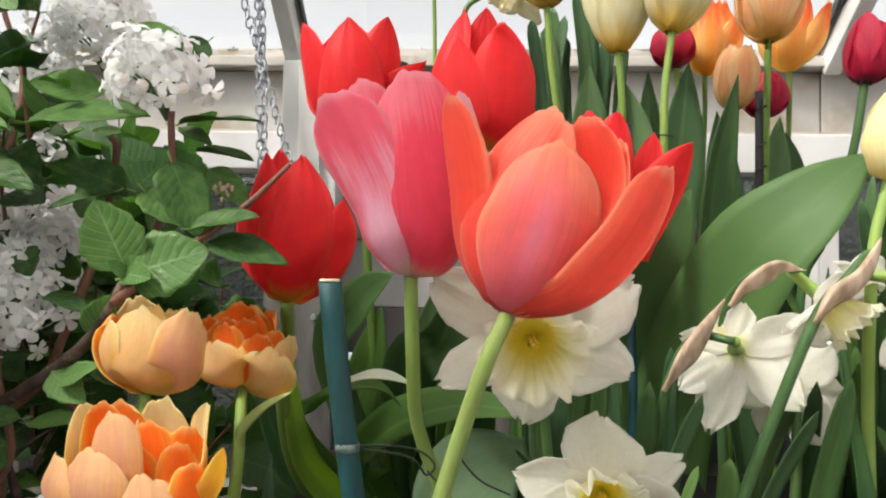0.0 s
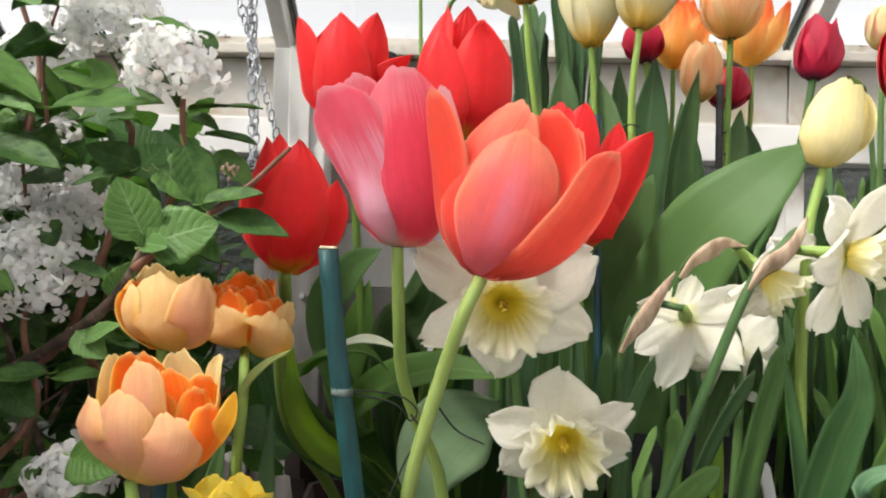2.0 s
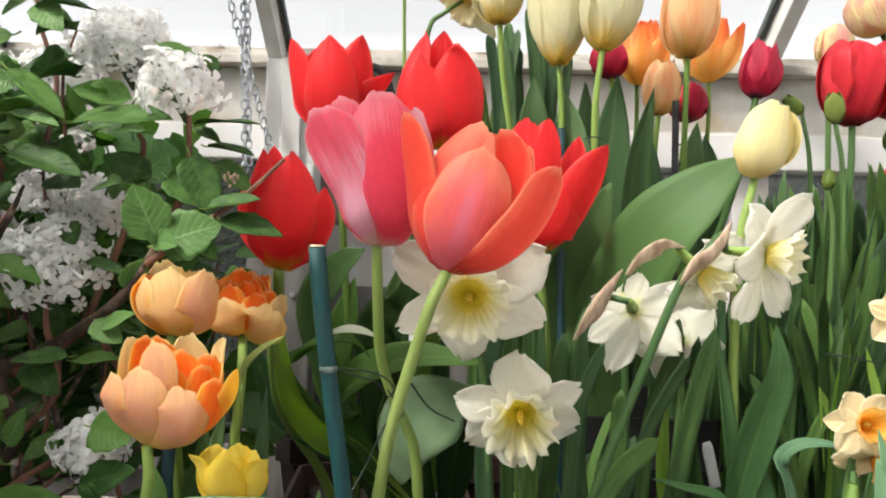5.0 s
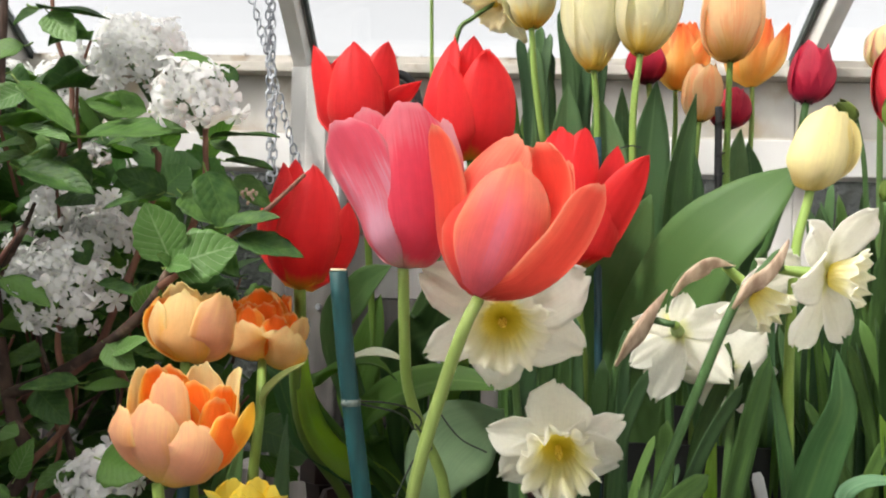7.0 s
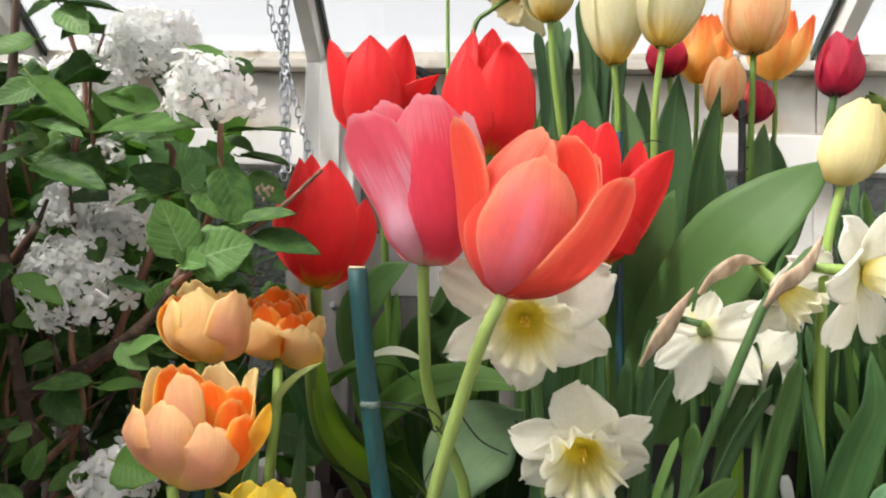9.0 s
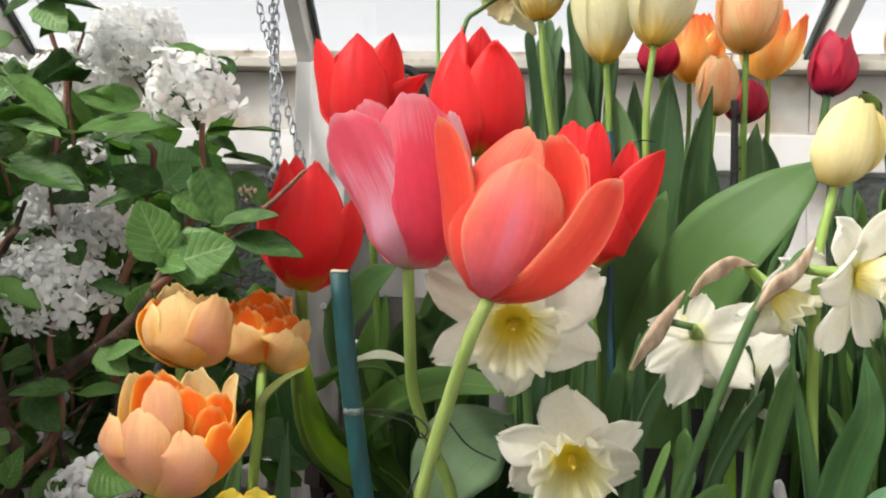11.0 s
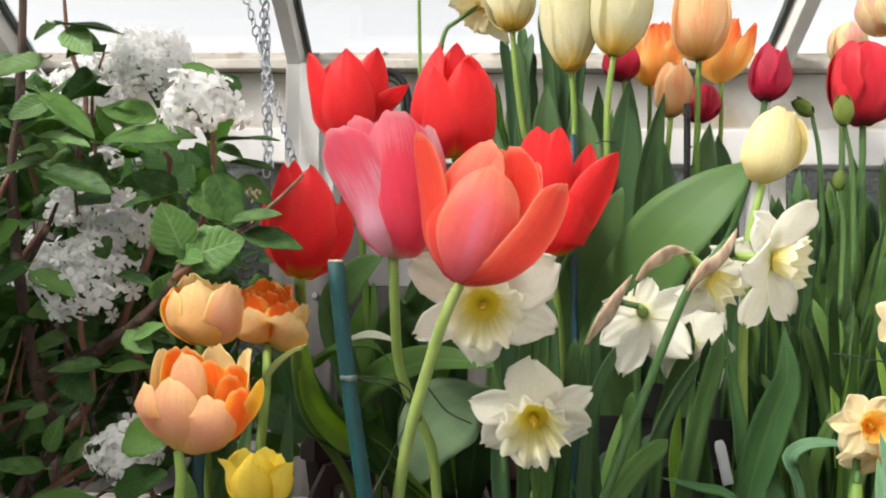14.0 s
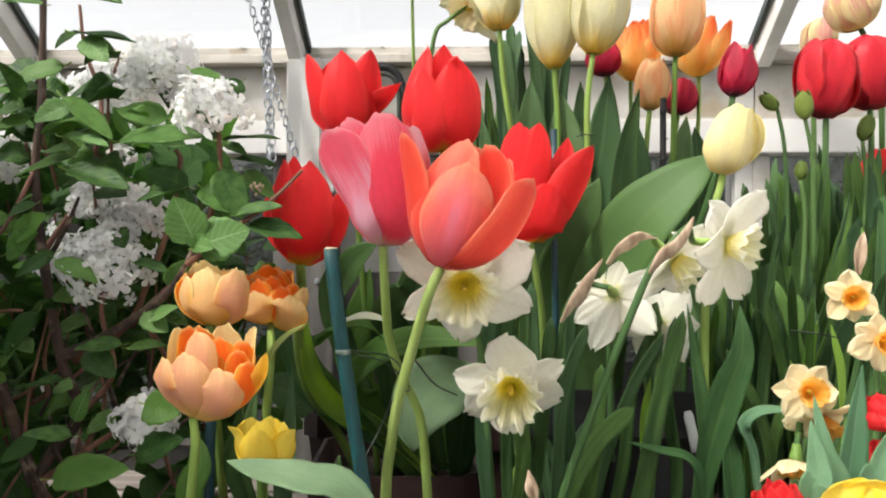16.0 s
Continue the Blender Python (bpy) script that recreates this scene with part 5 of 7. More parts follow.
add_to(((-12.4, -8, 9.3), (-14.8, -11, 19.9), (-13.8, -7, 33.5)), 21.2, (-0.8, -0.7, 0), APRICOT, bow=50, p=3.4, q=0.5, base_w=0.6, jag=0.02, wave=0.08, blunt=0.45)
add_to(((17.1, -10, 8.8), (21.1, -12, 20.3), (22.4, -6, 37.3)), 25.3, (0.7, -0.8, 0), APRICOT_OUT, bow=50, p=3.4, q=0.5, base_w=0.6, wave=0.08, jag=0.02, blunt=0.45)
add_to(((2.5, -15, 8.4), (2.4, -17, 20.4), (2, -12, 38.3)), 29.7, (0, -1, 0), APRICOT, bow=52, p=4.6, q=0.5, base_w=0.8, jag=0.02, wave=0.08, blunt=0.45)
add_to = bloom((-0.0501, 0.458, 1.2951), "apricot double tulip with an orange heart", stem=((-0.044, 0.435, 1.27), (-0.049, 0.44, 1.221), (-0.053, 0.45, 1.164)), seed=42, group="double tulips")
add_to(((-4.1, 14, 22), (-6.1, 13, 43.4)), 40.1, (0, 1, -0.2), APRICOT_IN, bow=55, p=4, q=0.5, jag=0.02, wave=0.08, blunt=0.45)
add_to(((-18, 6, 16.3), (-21, 6, 36.2)), 26.1, (-0.8, 0.6, 0), APRICOT_IN, bow=50, p=3.6, q=0.5, jag=0.02, wave=0.08, blunt=0.45)
add_to(((11.7, 8, 18.5), (12.4, 9, 40.1)), 26.2, (0.7, 0.7, 0), APRICOT_IN, bow=50, p=3.6, q=0.5, jag=0.02, wave=0.08, blunt=0.45)
add_to(((-9.3, 4, 18.5), (-11.3, 6, 35.5)), 22.1, (-0.3, 0.9, 0), APRICOT_IN, bow=40, p=3.2, q=0.55, jag=0.02, wave=0.08, blunt=0.45)
add_to(((4.7, 4, 18.7), (6.5, 4, 37.4)), 22.1, (0.5, 0.8, 0), APRICOT_IN, bow=45, p=3.2, q=0.55, jag=0.02, wave=0.08, blunt=0.45)
add_to(((0.6, 0, 15), (1.2, 0, 35.5)), 19.5, (0.2, -1, 0), APRICOT_IN, bow=40, p=3.6, q=0.5, jag=0.02, wave=0.08, blunt=0.45)
add_to(((-7.8, -4, 15.2), (-8.8, -4, 33.5)), 24.8, (-0.4, -0.9, 0), APRICOT_IN, bow=45, p=3.4, q=0.5, jag=0.02, wave=0.08, blunt=0.45)
add_to(((14.7, -4, 13.5), (18.9, -4, 29.9)), 20.2, (0.5, -0.9, 0), APRICOT_IN, bow=45, p=3.2, q=0.5, jag=0.02, wave=0.08, blunt=0.45)
add_to(((21.9, -6, 11.8), (27.2, -6, 27.4)), 17.0, (0.8, -0.6, 0), APRICOT, bow=45, p=3.6, q=0.5, jag=0.02, wave=0.08, blunt=0.45)
add_to(((8.2, -9, 9.9), (12, -8, 28.1)), 20.0, (0.3, -1, 0), APRICOT_IN, bow=45, p=3.6, q=0.5, jag=0.02, wave=0.08, blunt=0.45)
add_to(((15.1, -13, 8.4), (20, -13, 20.7)), 33.6, (0.35, -1, 0), APRICOT, bow=52, p=4, q=0.5, base_w=0.75, jag=0.02, wave=0.08, blunt=0.45)
add_to(((-7.9, -14, 8.2), (-12.6, -12, 24.2)), 31.3, (-0.3, -1, 0), APRICOT, bow=52, p=4, q=0.5, base_w=0.75, jag=0.02, wave=0.08, blunt=0.45)
add_to = bloom((-0.0685, 0.35, 1.2484), "large open apricot double tulip", stem=((-0.067, 0.35, 1.231), (-0.074, 0.36, 1.194), (-0.076, 0.36, 1.159)), seed=43, stem_r=0.0028, group="double tulips")
add_to(((0.8, 16, 25.6), (-2.2, 14, 53.9)), 29.0, (0, 1, -0.2), APRICOT_IN, bow=50, p=3.4, q=0.5, jag=0.014, wave=0.05, blunt=0.45)
add_to(((17.3, 16, 25.9), (14.9, 14, 55.4)), 27.1, (0.2, 1, -0.2), APRICOT, bow=50, p=4, q=0.5, jag=0.02, wave=0.05, blunt=0.45)
add_to(((-12.5, 8, 23.5), (-12.8, 6, 53.9)), 17.7, (-0.8, 0.6, 0), APRICOT, bow=50, p=3.4, q=0.5, jag=0.014, wave=0.05, blunt=0.45)
add_to(((-3.6, 6, 24), (-4.6, 4, 55.2)), 17.0, (-0.4, 0.8, 0), APRICOT_IN, bow=45, p=3.6, q=0.5, jag=0.014, wave=0.05, blunt=0.45)
add_to(((29.7, 8, 24.2), (36.4, 6, 54.5)), 19.6, (0.8, 0.6, 0), APRICOT, bow=50, p=3.6, q=0.5, jag=0.02, wave=0.05, blunt=0.45)
add_to(((31.4, -2, 13.5), (42.2, -4, 24.9), (46.1, -5, 40.3)), 16.1, (0.9, -0.5, 0), APRICOT_TIP, bow=50, p=2.6, q=0.6)
add_to(((25.2, 2, 22), (30.6, 2, 46.7)), 18.8, (0.4, -0.9, 0), APRICOT_IN, bow=45, p=3.6, q=0.5, wave=0.06, jag=0.014, blunt=0.45)
add_to(((16.9, 0, 25.4), (15.3, 0, 48.9)), 18.7, (0, -1, 0), APRICOT_IN, bow=40, p=3.6, q=0.5, wave=0.06, jag=0.014, blunt=0.45)
add_to(((25.6, -4, 20), (29.7, -5, 42)), 16.7, (0.4, -0.9, 0), APRICOT_IN, bow=45, p=3.6, q=0.5, wave=0.06, jag=0.014, blunt=0.45)
add_to(((13, -4, 19.8), (11.1, -4, 41.6)), 18.5, (-0.1, -1, 0), APRICOT_IN, bow=40, p=3.4, q=0.55, jag=0.014, wave=0.05, blunt=0.45)
add_to(((5.7, -10, 23.9), (7.2, -12, 39.6), (5.5, -9, 53.3)), 22.5, (-0.1, -1, 0), APRICOT_OUT, bow=45, p=3.4, q=0.5, base_w=0.6, jag=0.014, wave=0.05, blunt=0.45)
add_to(((31.6, -8, 16.2), (37.3, -10, 36)), 17.7, (0.6, -0.8, 0), APRICOT_IN, bow=48, p=3.6, q=0.5, jag=0.014, wave=0.05, blunt=0.45)
add_to(((-13.5, -8, 15.5), (-16.9, -12, 25.4), (-15, -8, 37.4)), 25.6, (-0.7, -0.8, 0.1), APRICOT_OUT, bow=48, p=3.4, q=0.5, base_w=0.45, wave=0.04, jag=0.014, blunt=0.45)
add_to(((0, -15, 16.2), (-0.2, -18, 27.7), (0.1, -13, 40.8)), 31.2, (-0.2, -1, 0.1), APRICOT_OUT, bow=50, p=4, q=0.5, base_w=0.55, jag=0.014, wave=0.05, blunt=0.45)
add_to(((16.1, -15, 13.5), (21, -17, 21.8), (19.4, -13, 31.7)), 31.9, (0.25, -1, 0), APRICOT_OUT, bow=50, p=4.4, q=0.5, base_w=0.6, jag=0.02, wave=0.05, blunt=0.45)
add_to = bloom((-0.0413, 0.4, 1.2006), "small yellow double tulip flower", stem=((-0.043, 0.41, 1.174), (-0.047, 0.42, 1.135)), seed=44, group="double tulips")
add_to(((-8.6, 8, 16.9), (-8.9, 8, 35.7)), 19.8, (0, 1, 0), BUTTER, bow=45, p=4, q=0.5, jag=0.014, wave=0.05, blunt=0.45)
add_to(((5.8, 8, 17.1), (4.1, 8, 36.6)), 19.8, (0, 1, 0), BUTTER, bow=45, p=4, q=0.5, jag=0.014, wave=0.05, blunt=0.45)
add_to(((14, 4, 16.6), (14.5, 4, 33.9)), 15.5, (0.5, 0.8, 0), BUTTER, bow=45, p=4, q=0.5, jag=0.014, wave=0.05, blunt=0.45)
add_to(((1.4, -2, 18), (1.9, -2, 35.4)), 20.8, (0, -1, 0), BUTTER, bow=40, p=4, q=0.5, jag=0.014, wave=0.05, blunt=0.45)
add_to(((-10.3, -4, 13.1), (-14.7, -5, 26.5), (-19.7, -7, 33.1)), 15.2, (-0.7, -0.8, 0), BUTTER, bow=45, p=2.3, q=0.7, base_w=0.6)
add_to(((16.6, -6, 14.2), (19.4, -8, 24.5), (25.4, -9, 32)), 19.2, (0.6, -0.8, 0), BUTTER, bow=45, p=2.3, q=0.7, base_w=0.6)
add_to(((-0.1, -11, 10.2), (0, -13, 21), (-0.6, -10, 32.1)), 26.5, (-0.1, -1, 0), BUTTER, bow=50, p=4.6, q=0.5, base_w=0.75, jag=0.02, wave=0.05, blunt=0.45)

# ---- white daffodils ----
daffodil((0.095, 0.4, 1.328), (-0.02, -1.0, -0.27), 0.046, "white daffodil with a ruffled cream cup", spin=12, stem=((0.098, 0.435, 1.312), (0.106, 0.45, 1.278), (0.115, 0.46, 1.168), (0.12, 0.47, 1.10)), seed=51, cup_r=0.50, cup_l=0.42, frill=0.12,
         tepals=((45, 1.06, 0.66, 0.05), (-15, 0.9, 0.75, 0.05), (-69, 1.06, 0.82, 0.0), (-128, 1.0, 0.74, 0.12), (160, 0.86, 0.66, 0.05), (107, 1.0, 0.56, 0.1)))
daffodil((0.126, 0.405, 1.261), (-0.06, -1.0, -0.24), 0.0372, "white daffodil with a frilled pale yellow cup", spin=-4, stem=((0.128, 0.44, 1.239), (0.133, 0.45, 1.205), (0.137, 0.45, 1.168), (0.135, 0.46, 1.10)), seed=52, cup_r=0.54, cup_l=0.66, frill=0.2, point=3.0,
         tepals=((3, 0.90, 0.94, 0.0), (-63, 0.98, 0.55, 0.0), (-104, 0.92, 0.82, 0.12), (-173, 0.92, 0.78, 0.05), (128, 0.98, 0.78, 0.08), (79, 1.0, 0.55, -0.05)))
daffodil((0.204, 0.465, 1.319), (0.30, 0.88, -0.22), 0.042, "white daffodil turned away, seen from behind", spin=20, stem=((0.1809, 0.455, 1.3253), (0.1683, 0.452, 1.3073), (0.1635, 0.455, 1.2819), (0.1629, 0.46, 1.2425), (0.1624, 0.46, 1.1883)), seed=53, spathe=((0.1634, 0.449, 1.2987), (0.1712, 0.446, 1.3154), (0.1824, 0.446, 1.3325), (0.1934, 0.449, 1.3447)), point=3.0,
         tepals=((50, 1.0, 0.55, 0.0), (108, 0.95, 0.56, 0.05), (178, 1.02, 0.56, 0.05), (-147, 0.8, 0.44, 0.05), (-100, 0.62, 0.34, 0.0), (-12, 0.55, 0.36, 0.0)))
daffodil((0.247, 0.46, 1.345), (0.62, -0.42, -0.66), 0.036, "white daffodil nodding sideways", spin=0, stem=((0.2315, 0.455, 1.3604), (0.2155, 0.46, 1.3596), (0.2049, 0.48, 1.3417), (0.2052, 0.495, 1.3021), (0.2075, 0.495, 1.2526), (0.2079, 0.495, 1.1867)), seed=54, cup_l=0.55, cup_r=0.42, spathe=((0.197, 0.452, 1.3409), (0.2052, 0.448, 1.3547), (0.2179, 0.446, 1.3632), (0.2332, 0.45, 1.3592)), reflex=-0.1, Wd=0.8)
daffodil((0.27, 0.415, 1.355), (0.74, -0.62, -0.10), 0.042, "white daffodil seen from the side", spin=22, stem=((0.2415, 0.405, 1.3659), (0.228, 0.402, 1.3518), (0.2156, 0.4, 1.3362), (0.1913, 0.4, 1.2757), (0.1691, 0.4, 1.217), (0.155, 0.4, 1.1721)), seed=55, cup_l=0.42, cup_r=0.36, spathe=((0.2148, 0.397, 1.336), (0.2224, 0.394, 1.3501), (0.2325, 0.394, 1.3587), (0.2447, 0.4, 1.3726)), neck=0.024, point=3.4,
         tepals=((18, 0.80, 0.66, 0.1), (-30, 0.86, 0.88, -0.5), (-110, 0.8, 0.7, 0.0), (-168, 0.96, 0.92, -0.15), (140, 0.98, 0.56, 0.15), (75, 0.8, 0.7, 0.1)))
daffodil((0.245, 0.5, 1.295), (0.2, 0.95, -0.2), 0.033, "white daffodil half hidden, seen from behind", spin=30, stem=((0.238, 0.48, 1.309), (0.241, 0.48, 1.267), (0.235, 0.48, 1.16)), seed=56)
daffodil((0.099, 0.72, 1.614), (-0.6, -0.4, -0.55), 0.042, "pale yellow daffodil with a peach cup, nodding", spin=0, stem=((0.073, 0.72, 1.599), (0.055, 0.72, 1.571), (0.046, 0.72, 1.437), (0.042, 0.7, 1.233)), seed=57, tepal_mat=CREAM, cup_mat=PEACH_TEPAL, group="")

# ---- small peach daffodils ----
DJ = "small peach daffodil with an orange cup"
daffodil((0.368, 0.45, 1.318), (-0.15, -0.95, 0.02), 0.0188, DJ, PEACH_TEPAL, ORANGE_CUP, spin=5, stem=((0.391, 0.47, 1.324), (0.395, 0.47, 1.286), (0.389, 0.47, 1.166)), seed=61, group="peach daffodils", neck=0.012, stem_r=0.0022, Wd=0.86, cup_l=0.62, cup_r=0.48, frill=0.05, point=2.3)
daffodil((0.304, 0.37, 1.265), (-0.02, -0.97, 0.12), 0.0192, DJ, PEACH_TEPAL, ORANGE_CUP, spin=25, stem=((0.307, 0.385, 1.245), (0.307, 0.39, 1.223), (0.304, 0.39, 1.19)), seed=62, group="peach daffodils", neck=0.012, stem_r=0.0022, Wd=0.86, cup_l=0.62, cup_r=0.48, frill=0.05, point=2.3)
daffodil((0.367, 0.41, 1.292), (0.15, -0.95, 0.0), 0.0192, DJ, PEACH_TEPAL, ORANGE_CUP, spin=0, stem=((0.376, 0.43, 1.295), (0.382, 0.44, 1.25), (0.38, 0.44, 1.175)), seed=63, group="peach daffodils", neck=0.012, stem_r=0.0022, Wd=0.86, cup_l=0.62, cup_r=0.48, frill=0.05, point=2.3)
daffodil((0.319, 0.385, 1.247), (0.25, -0.6, -0.7), 0.020, DJ, PEACH_TEPAL, ORANGE_CUP, spin=10, stem=((0.324, 0.4, 1.25), (0.315, 0.4, 1.22), (0.309, 0.4, 1.187)), seed=64, group="peach daffodils", neck=0.010, stem_r=0.002, Wd=0.86, cup_l=0.62, cup_r=0.48, frill=0.05, point=2.3)
daffodil((0.294, 0.36, 1.225), (-0.2, -0.3, -0.9), 0.018, "small peach daffodil hanging down", PEACH_TEPAL, ORANGE_CUP, spin=10, stem=((0.3, 0.37, 1.238), (0.304, 0.38, 1.225), (0.301, 0.38, 1.194)), seed=65, group="peach daffodils", neck=0.010, stem_r=0.002, Wd=0.7, reflex=-0.6)

# ---- flowers low in front ----
double_tulip((0.262, 0.3, 1.21), (0.261, 0.3, 1.23), 0.0098, RED, RED, "red and white double tulip low in front", 45, ((0.263, 0.3, 1.198), (0.263, 0.3, 1.175)), group="low red tulips")
double_tulip((0.288, 0.26, 1.226), (0.284, 0.255, 1.239), 0.024, BUTTER, BUTTER, "wide open yellow double tulip low in front", 46, ((0.283, 0.26, 1.214), (0.283, 0.26, 1.193)), group="low yellow tulips",
             layers=((7, 45, 0.95, 1.0, 1.0), (6, 25, 0.9, 0.8, 0.9)))
double_tulip((0.348, 0.36, 1.246), (0.348, 0.36, 1.265), 0.014, RED, RED, "small red double tulip among leaves", 47, ((0.353, 0.37, 1.229), (0.353, 0.37, 1.174)), group="low red tulips")
double_tulip((0.356, 0.38, 1.214), (0.355, 0.38, 1.233), 0.013, RED, RED, "small red double tulip among leaves", 48, ((0.355, 0.38, 1.198), (0.355, 0.38, 1.159)), group="low red tulips")


# ---- broad tulip leaves ----
def foliage(name, at, label, mat=None, category="tulip leaves", group="tulip leaves"):
    """A plant's leaves. Returns a function that adds one leaf: points, width, shape."""
    o = root(name, at, label, category, group)
    count = itertools.count(int(abs(at[0]) * 1000))

    def add(points, width, own=None, **shape):
        leaf(o, points, width, own or mat, seed=next(count), **shape)

    return add


grow = foliage("tulip_foliage", (0.25, 0.60, 1.13), "broad tulip leaves, one arching to the side")
grow([(0.22, 0.62, 1.13), (0.202, 0.58, 1.262), (0.225, 0.52, 1.357), (0.256, 0.5, 1.397), (0.292, 0.5, 1.427)], 0.066, hint=(-0.45, -1, 0.55), cup=0.15)
grow([(0.21, 0.63, 1.13), (0.177, 0.6, 1.29), (0.191, 0.575, 1.362), (0.21, 0.57, 1.414)], 0.052, hint=(0.1, -1, 0.1), cup=0.2)
grow([(0.23, 0.66, 1.13), (0.234, 0.62, 1.331), (0.235, 0.6, 1.425), (0.251, 0.6, 1.498)], 0.032, hint=(0.5, -1, 0.1), cup=0.5)
grow([(0.22, 0.70, 1.13), (0.219, 0.68, 1.376), (0.229, 0.67, 1.455), (0.236, 0.67, 1.526)], 0.044, own=LEAF_FAR, cup=0.3)
grow([(0.20, 0.68, 1.13), (0.199, 0.68, 1.364), (0.193, 0.67, 1.455), (0.187, 0.67, 1.509)], 0.044, own=LEAF_FAR, hint=(-0.3, -1, 0.1), cup=0.3)
grow([(0.20, 0.72, 1.13), (0.214, 0.71, 1.388), (0.212, 0.7, 1.465), (0.211, 0.7, 1.527)], 0.029, own=LEAF_FAR, cup=0.3)
grow([(0.17, 0.70, 1.13), (0.156, 0.68, 1.364), (0.156, 0.66, 1.459), (0.157, 0.66, 1.521)], 0.041, own=LEAF_FAR, hint=(0.2, -1, 0.1), cup=0.35)
grow([(0.16, 0.68, 1.13), (0.124, 0.66, 1.33), (0.118, 0.64, 1.412), (0.106, 0.64, 1.487)], 0.027, own=LEAF_FAR, hint=(-0.4, -1, 0.1), cup=0.35)
grow([(0.30, 0.70, 1.13), (0.27, 0.69, 1.341), (0.264, 0.68, 1.433), (0.261, 0.68, 1.49)], 0.037, own=LEAF_FAR, hint=(0.2, -1, 0.1), cup=0.3)
grow([(0.32, 0.75, 1.13), (0.314, 0.73, 1.365), (0.32, 0.72, 1.443), (0.326, 0.72, 1.494)], 0.032, own=LEAF_FAR, hint=(-0.3, -1, 0.1), cup=0.35)
grow([(0.34, 0.78, 1.13), (0.35, 0.76, 1.366), (0.347, 0.75, 1.446), (0.343, 0.75, 1.487)], 0.029, own=LEAF_FAR, cup=0.3)
grow = foliage("tulip_foliage", (0.03, 0.64, 1.13), "broad curling tulip leaves above a pot")
grow([(0.03, 0.64, 1.13), (-0.024, 0.6, 1.289), (-0.006, 0.57, 1.337), (0.018, 0.55, 1.356)], 0.036, hint=(-0.6, -1, 0.2), cup=0.3)
grow([(0.05, 0.62, 1.13), (-0.001, 0.585, 1.216), (0.014, 0.555, 1.254), (0.059, 0.53, 1.276), (0.112, 0.51, 1.275)], 0.036, hint=(0, -0.75, 0.7), cup=0.3, own=TULIP_LEAF_LIGHT)
grow([(0.104, 0.56, 1.244), (0.083, 0.525, 1.244), (0.065, 0.5, 1.235), (0.056, 0.49, 1.217), (0.054, 0.49, 1.193)], 0.056, hint=(0.1, -1, 0.3), cup=0.12, own=LEAF_PALE, base_w=0.3)
grow([(0.06, 0.63, 1.13), (-0.034, 0.545, 1.25), (-0.027, 0.535, 1.273), (-0.004, 0.52, 1.287), (0.014, 0.525, 1.286), (0.026, 0.535, 1.274)], 0.016, hint=(0, -0.5, 1), cup=0.5, own=TULIP_LEAF_LIGHT)
grow([(0.03, 0.65, 1.13), (0.023, 0.6, 1.279), (0.048, 0.58, 1.311), (0.059, 0.57, 1.352)], 0.040, hint=(0.3, -1, 0.2), cup=0.3)
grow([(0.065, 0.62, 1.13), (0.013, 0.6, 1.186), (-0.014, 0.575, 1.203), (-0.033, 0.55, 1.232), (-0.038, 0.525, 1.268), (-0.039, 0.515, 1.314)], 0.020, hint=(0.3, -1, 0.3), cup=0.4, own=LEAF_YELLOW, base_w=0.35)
grow([(0.06, 0.64, 1.13), (-0.039, 0.57, 1.211), (-0.057, 0.56, 1.247), (-0.067, 0.56, 1.272), (-0.078, 0.56, 1.279)], 0.016, hint=(0.2, -0.8, 0.8), cup=0.4, own=LEAF_MID)
grow([(0.085, 0.62, 1.13), (0.091, 0.575, 1.189), (0.093, 0.55, 1.231), (0.075, 0.545, 1.252)], 0.034, hint=(0.2, -1, 0.3), cup=0.3)
# leaf edge catching the sun, its highlight put into a white colour
grow([(-0.001, 0.5, 1.294), (0.012, 0.498, 1.297), (0.024, 0.5, 1.296), (0.035, 0.505, 1.292)], 0.009, hint=(0, -0.6, 1), cup=0.4, own=LEAF_HIGHLIGHT)
grow([(0.06, 0.66, 1.13), (0.02, 0.63, 1.199), (0.026, 0.62, 1.255), (0.022, 0.61, 1.309)], 0.020, hint=(-0.3, -1, 0.1), cup=0.4, own=TULIP_LEAF_LIGHT)
grow([(0.04, 0.67, 1.13), (-0.014, 0.64, 1.235), (-0.007, 0.625, 1.287), (0.002, 0.62, 1.333)], 0.036, hint=(-0.3, -1, 0.1), cup=0.3, own=TULIP_LEAF_LIGHT)
grow([(0.06, 0.68, 1.13), (0.022, 0.66, 1.227), (0.033, 0.64, 1.294), (0.04, 0.64, 1.346)], 0.038, hint=(0.2, -1, 0.1), cup=0.3)
grow([(0.08, 0.68, 1.13), (0.056, 0.66, 1.227), (0.067, 0.645, 1.285), (0.074, 0.64, 1.335)], 0.034, hint=(0.4, -1, 0.1), cup=0.3, own=TULIP_LEAF_LIGHT)
grow([(0.07, 0.66, 1.13), (0.058, 0.64, 1.198), (0.075, 0.63, 1.243), (0.08, 0.62, 1.288)], 0.024, hint=(0.3, -1, 0.1), cup=0.4)
grow = foliage("tulip_foliage", (0.30, 0.48, 1.10), "upright light green tulip leaves")
grow([(0.264, 0.46, 1.153), (0.271, 0.45, 1.208), (0.28, 0.44, 1.253), (0.288, 0.435, 1.281), (0.288, 0.44, 1.312)], 0.0225, hint=(-0.4, -1, 0.15), cup=0.35, own=LEAF_MID, twist=-15)
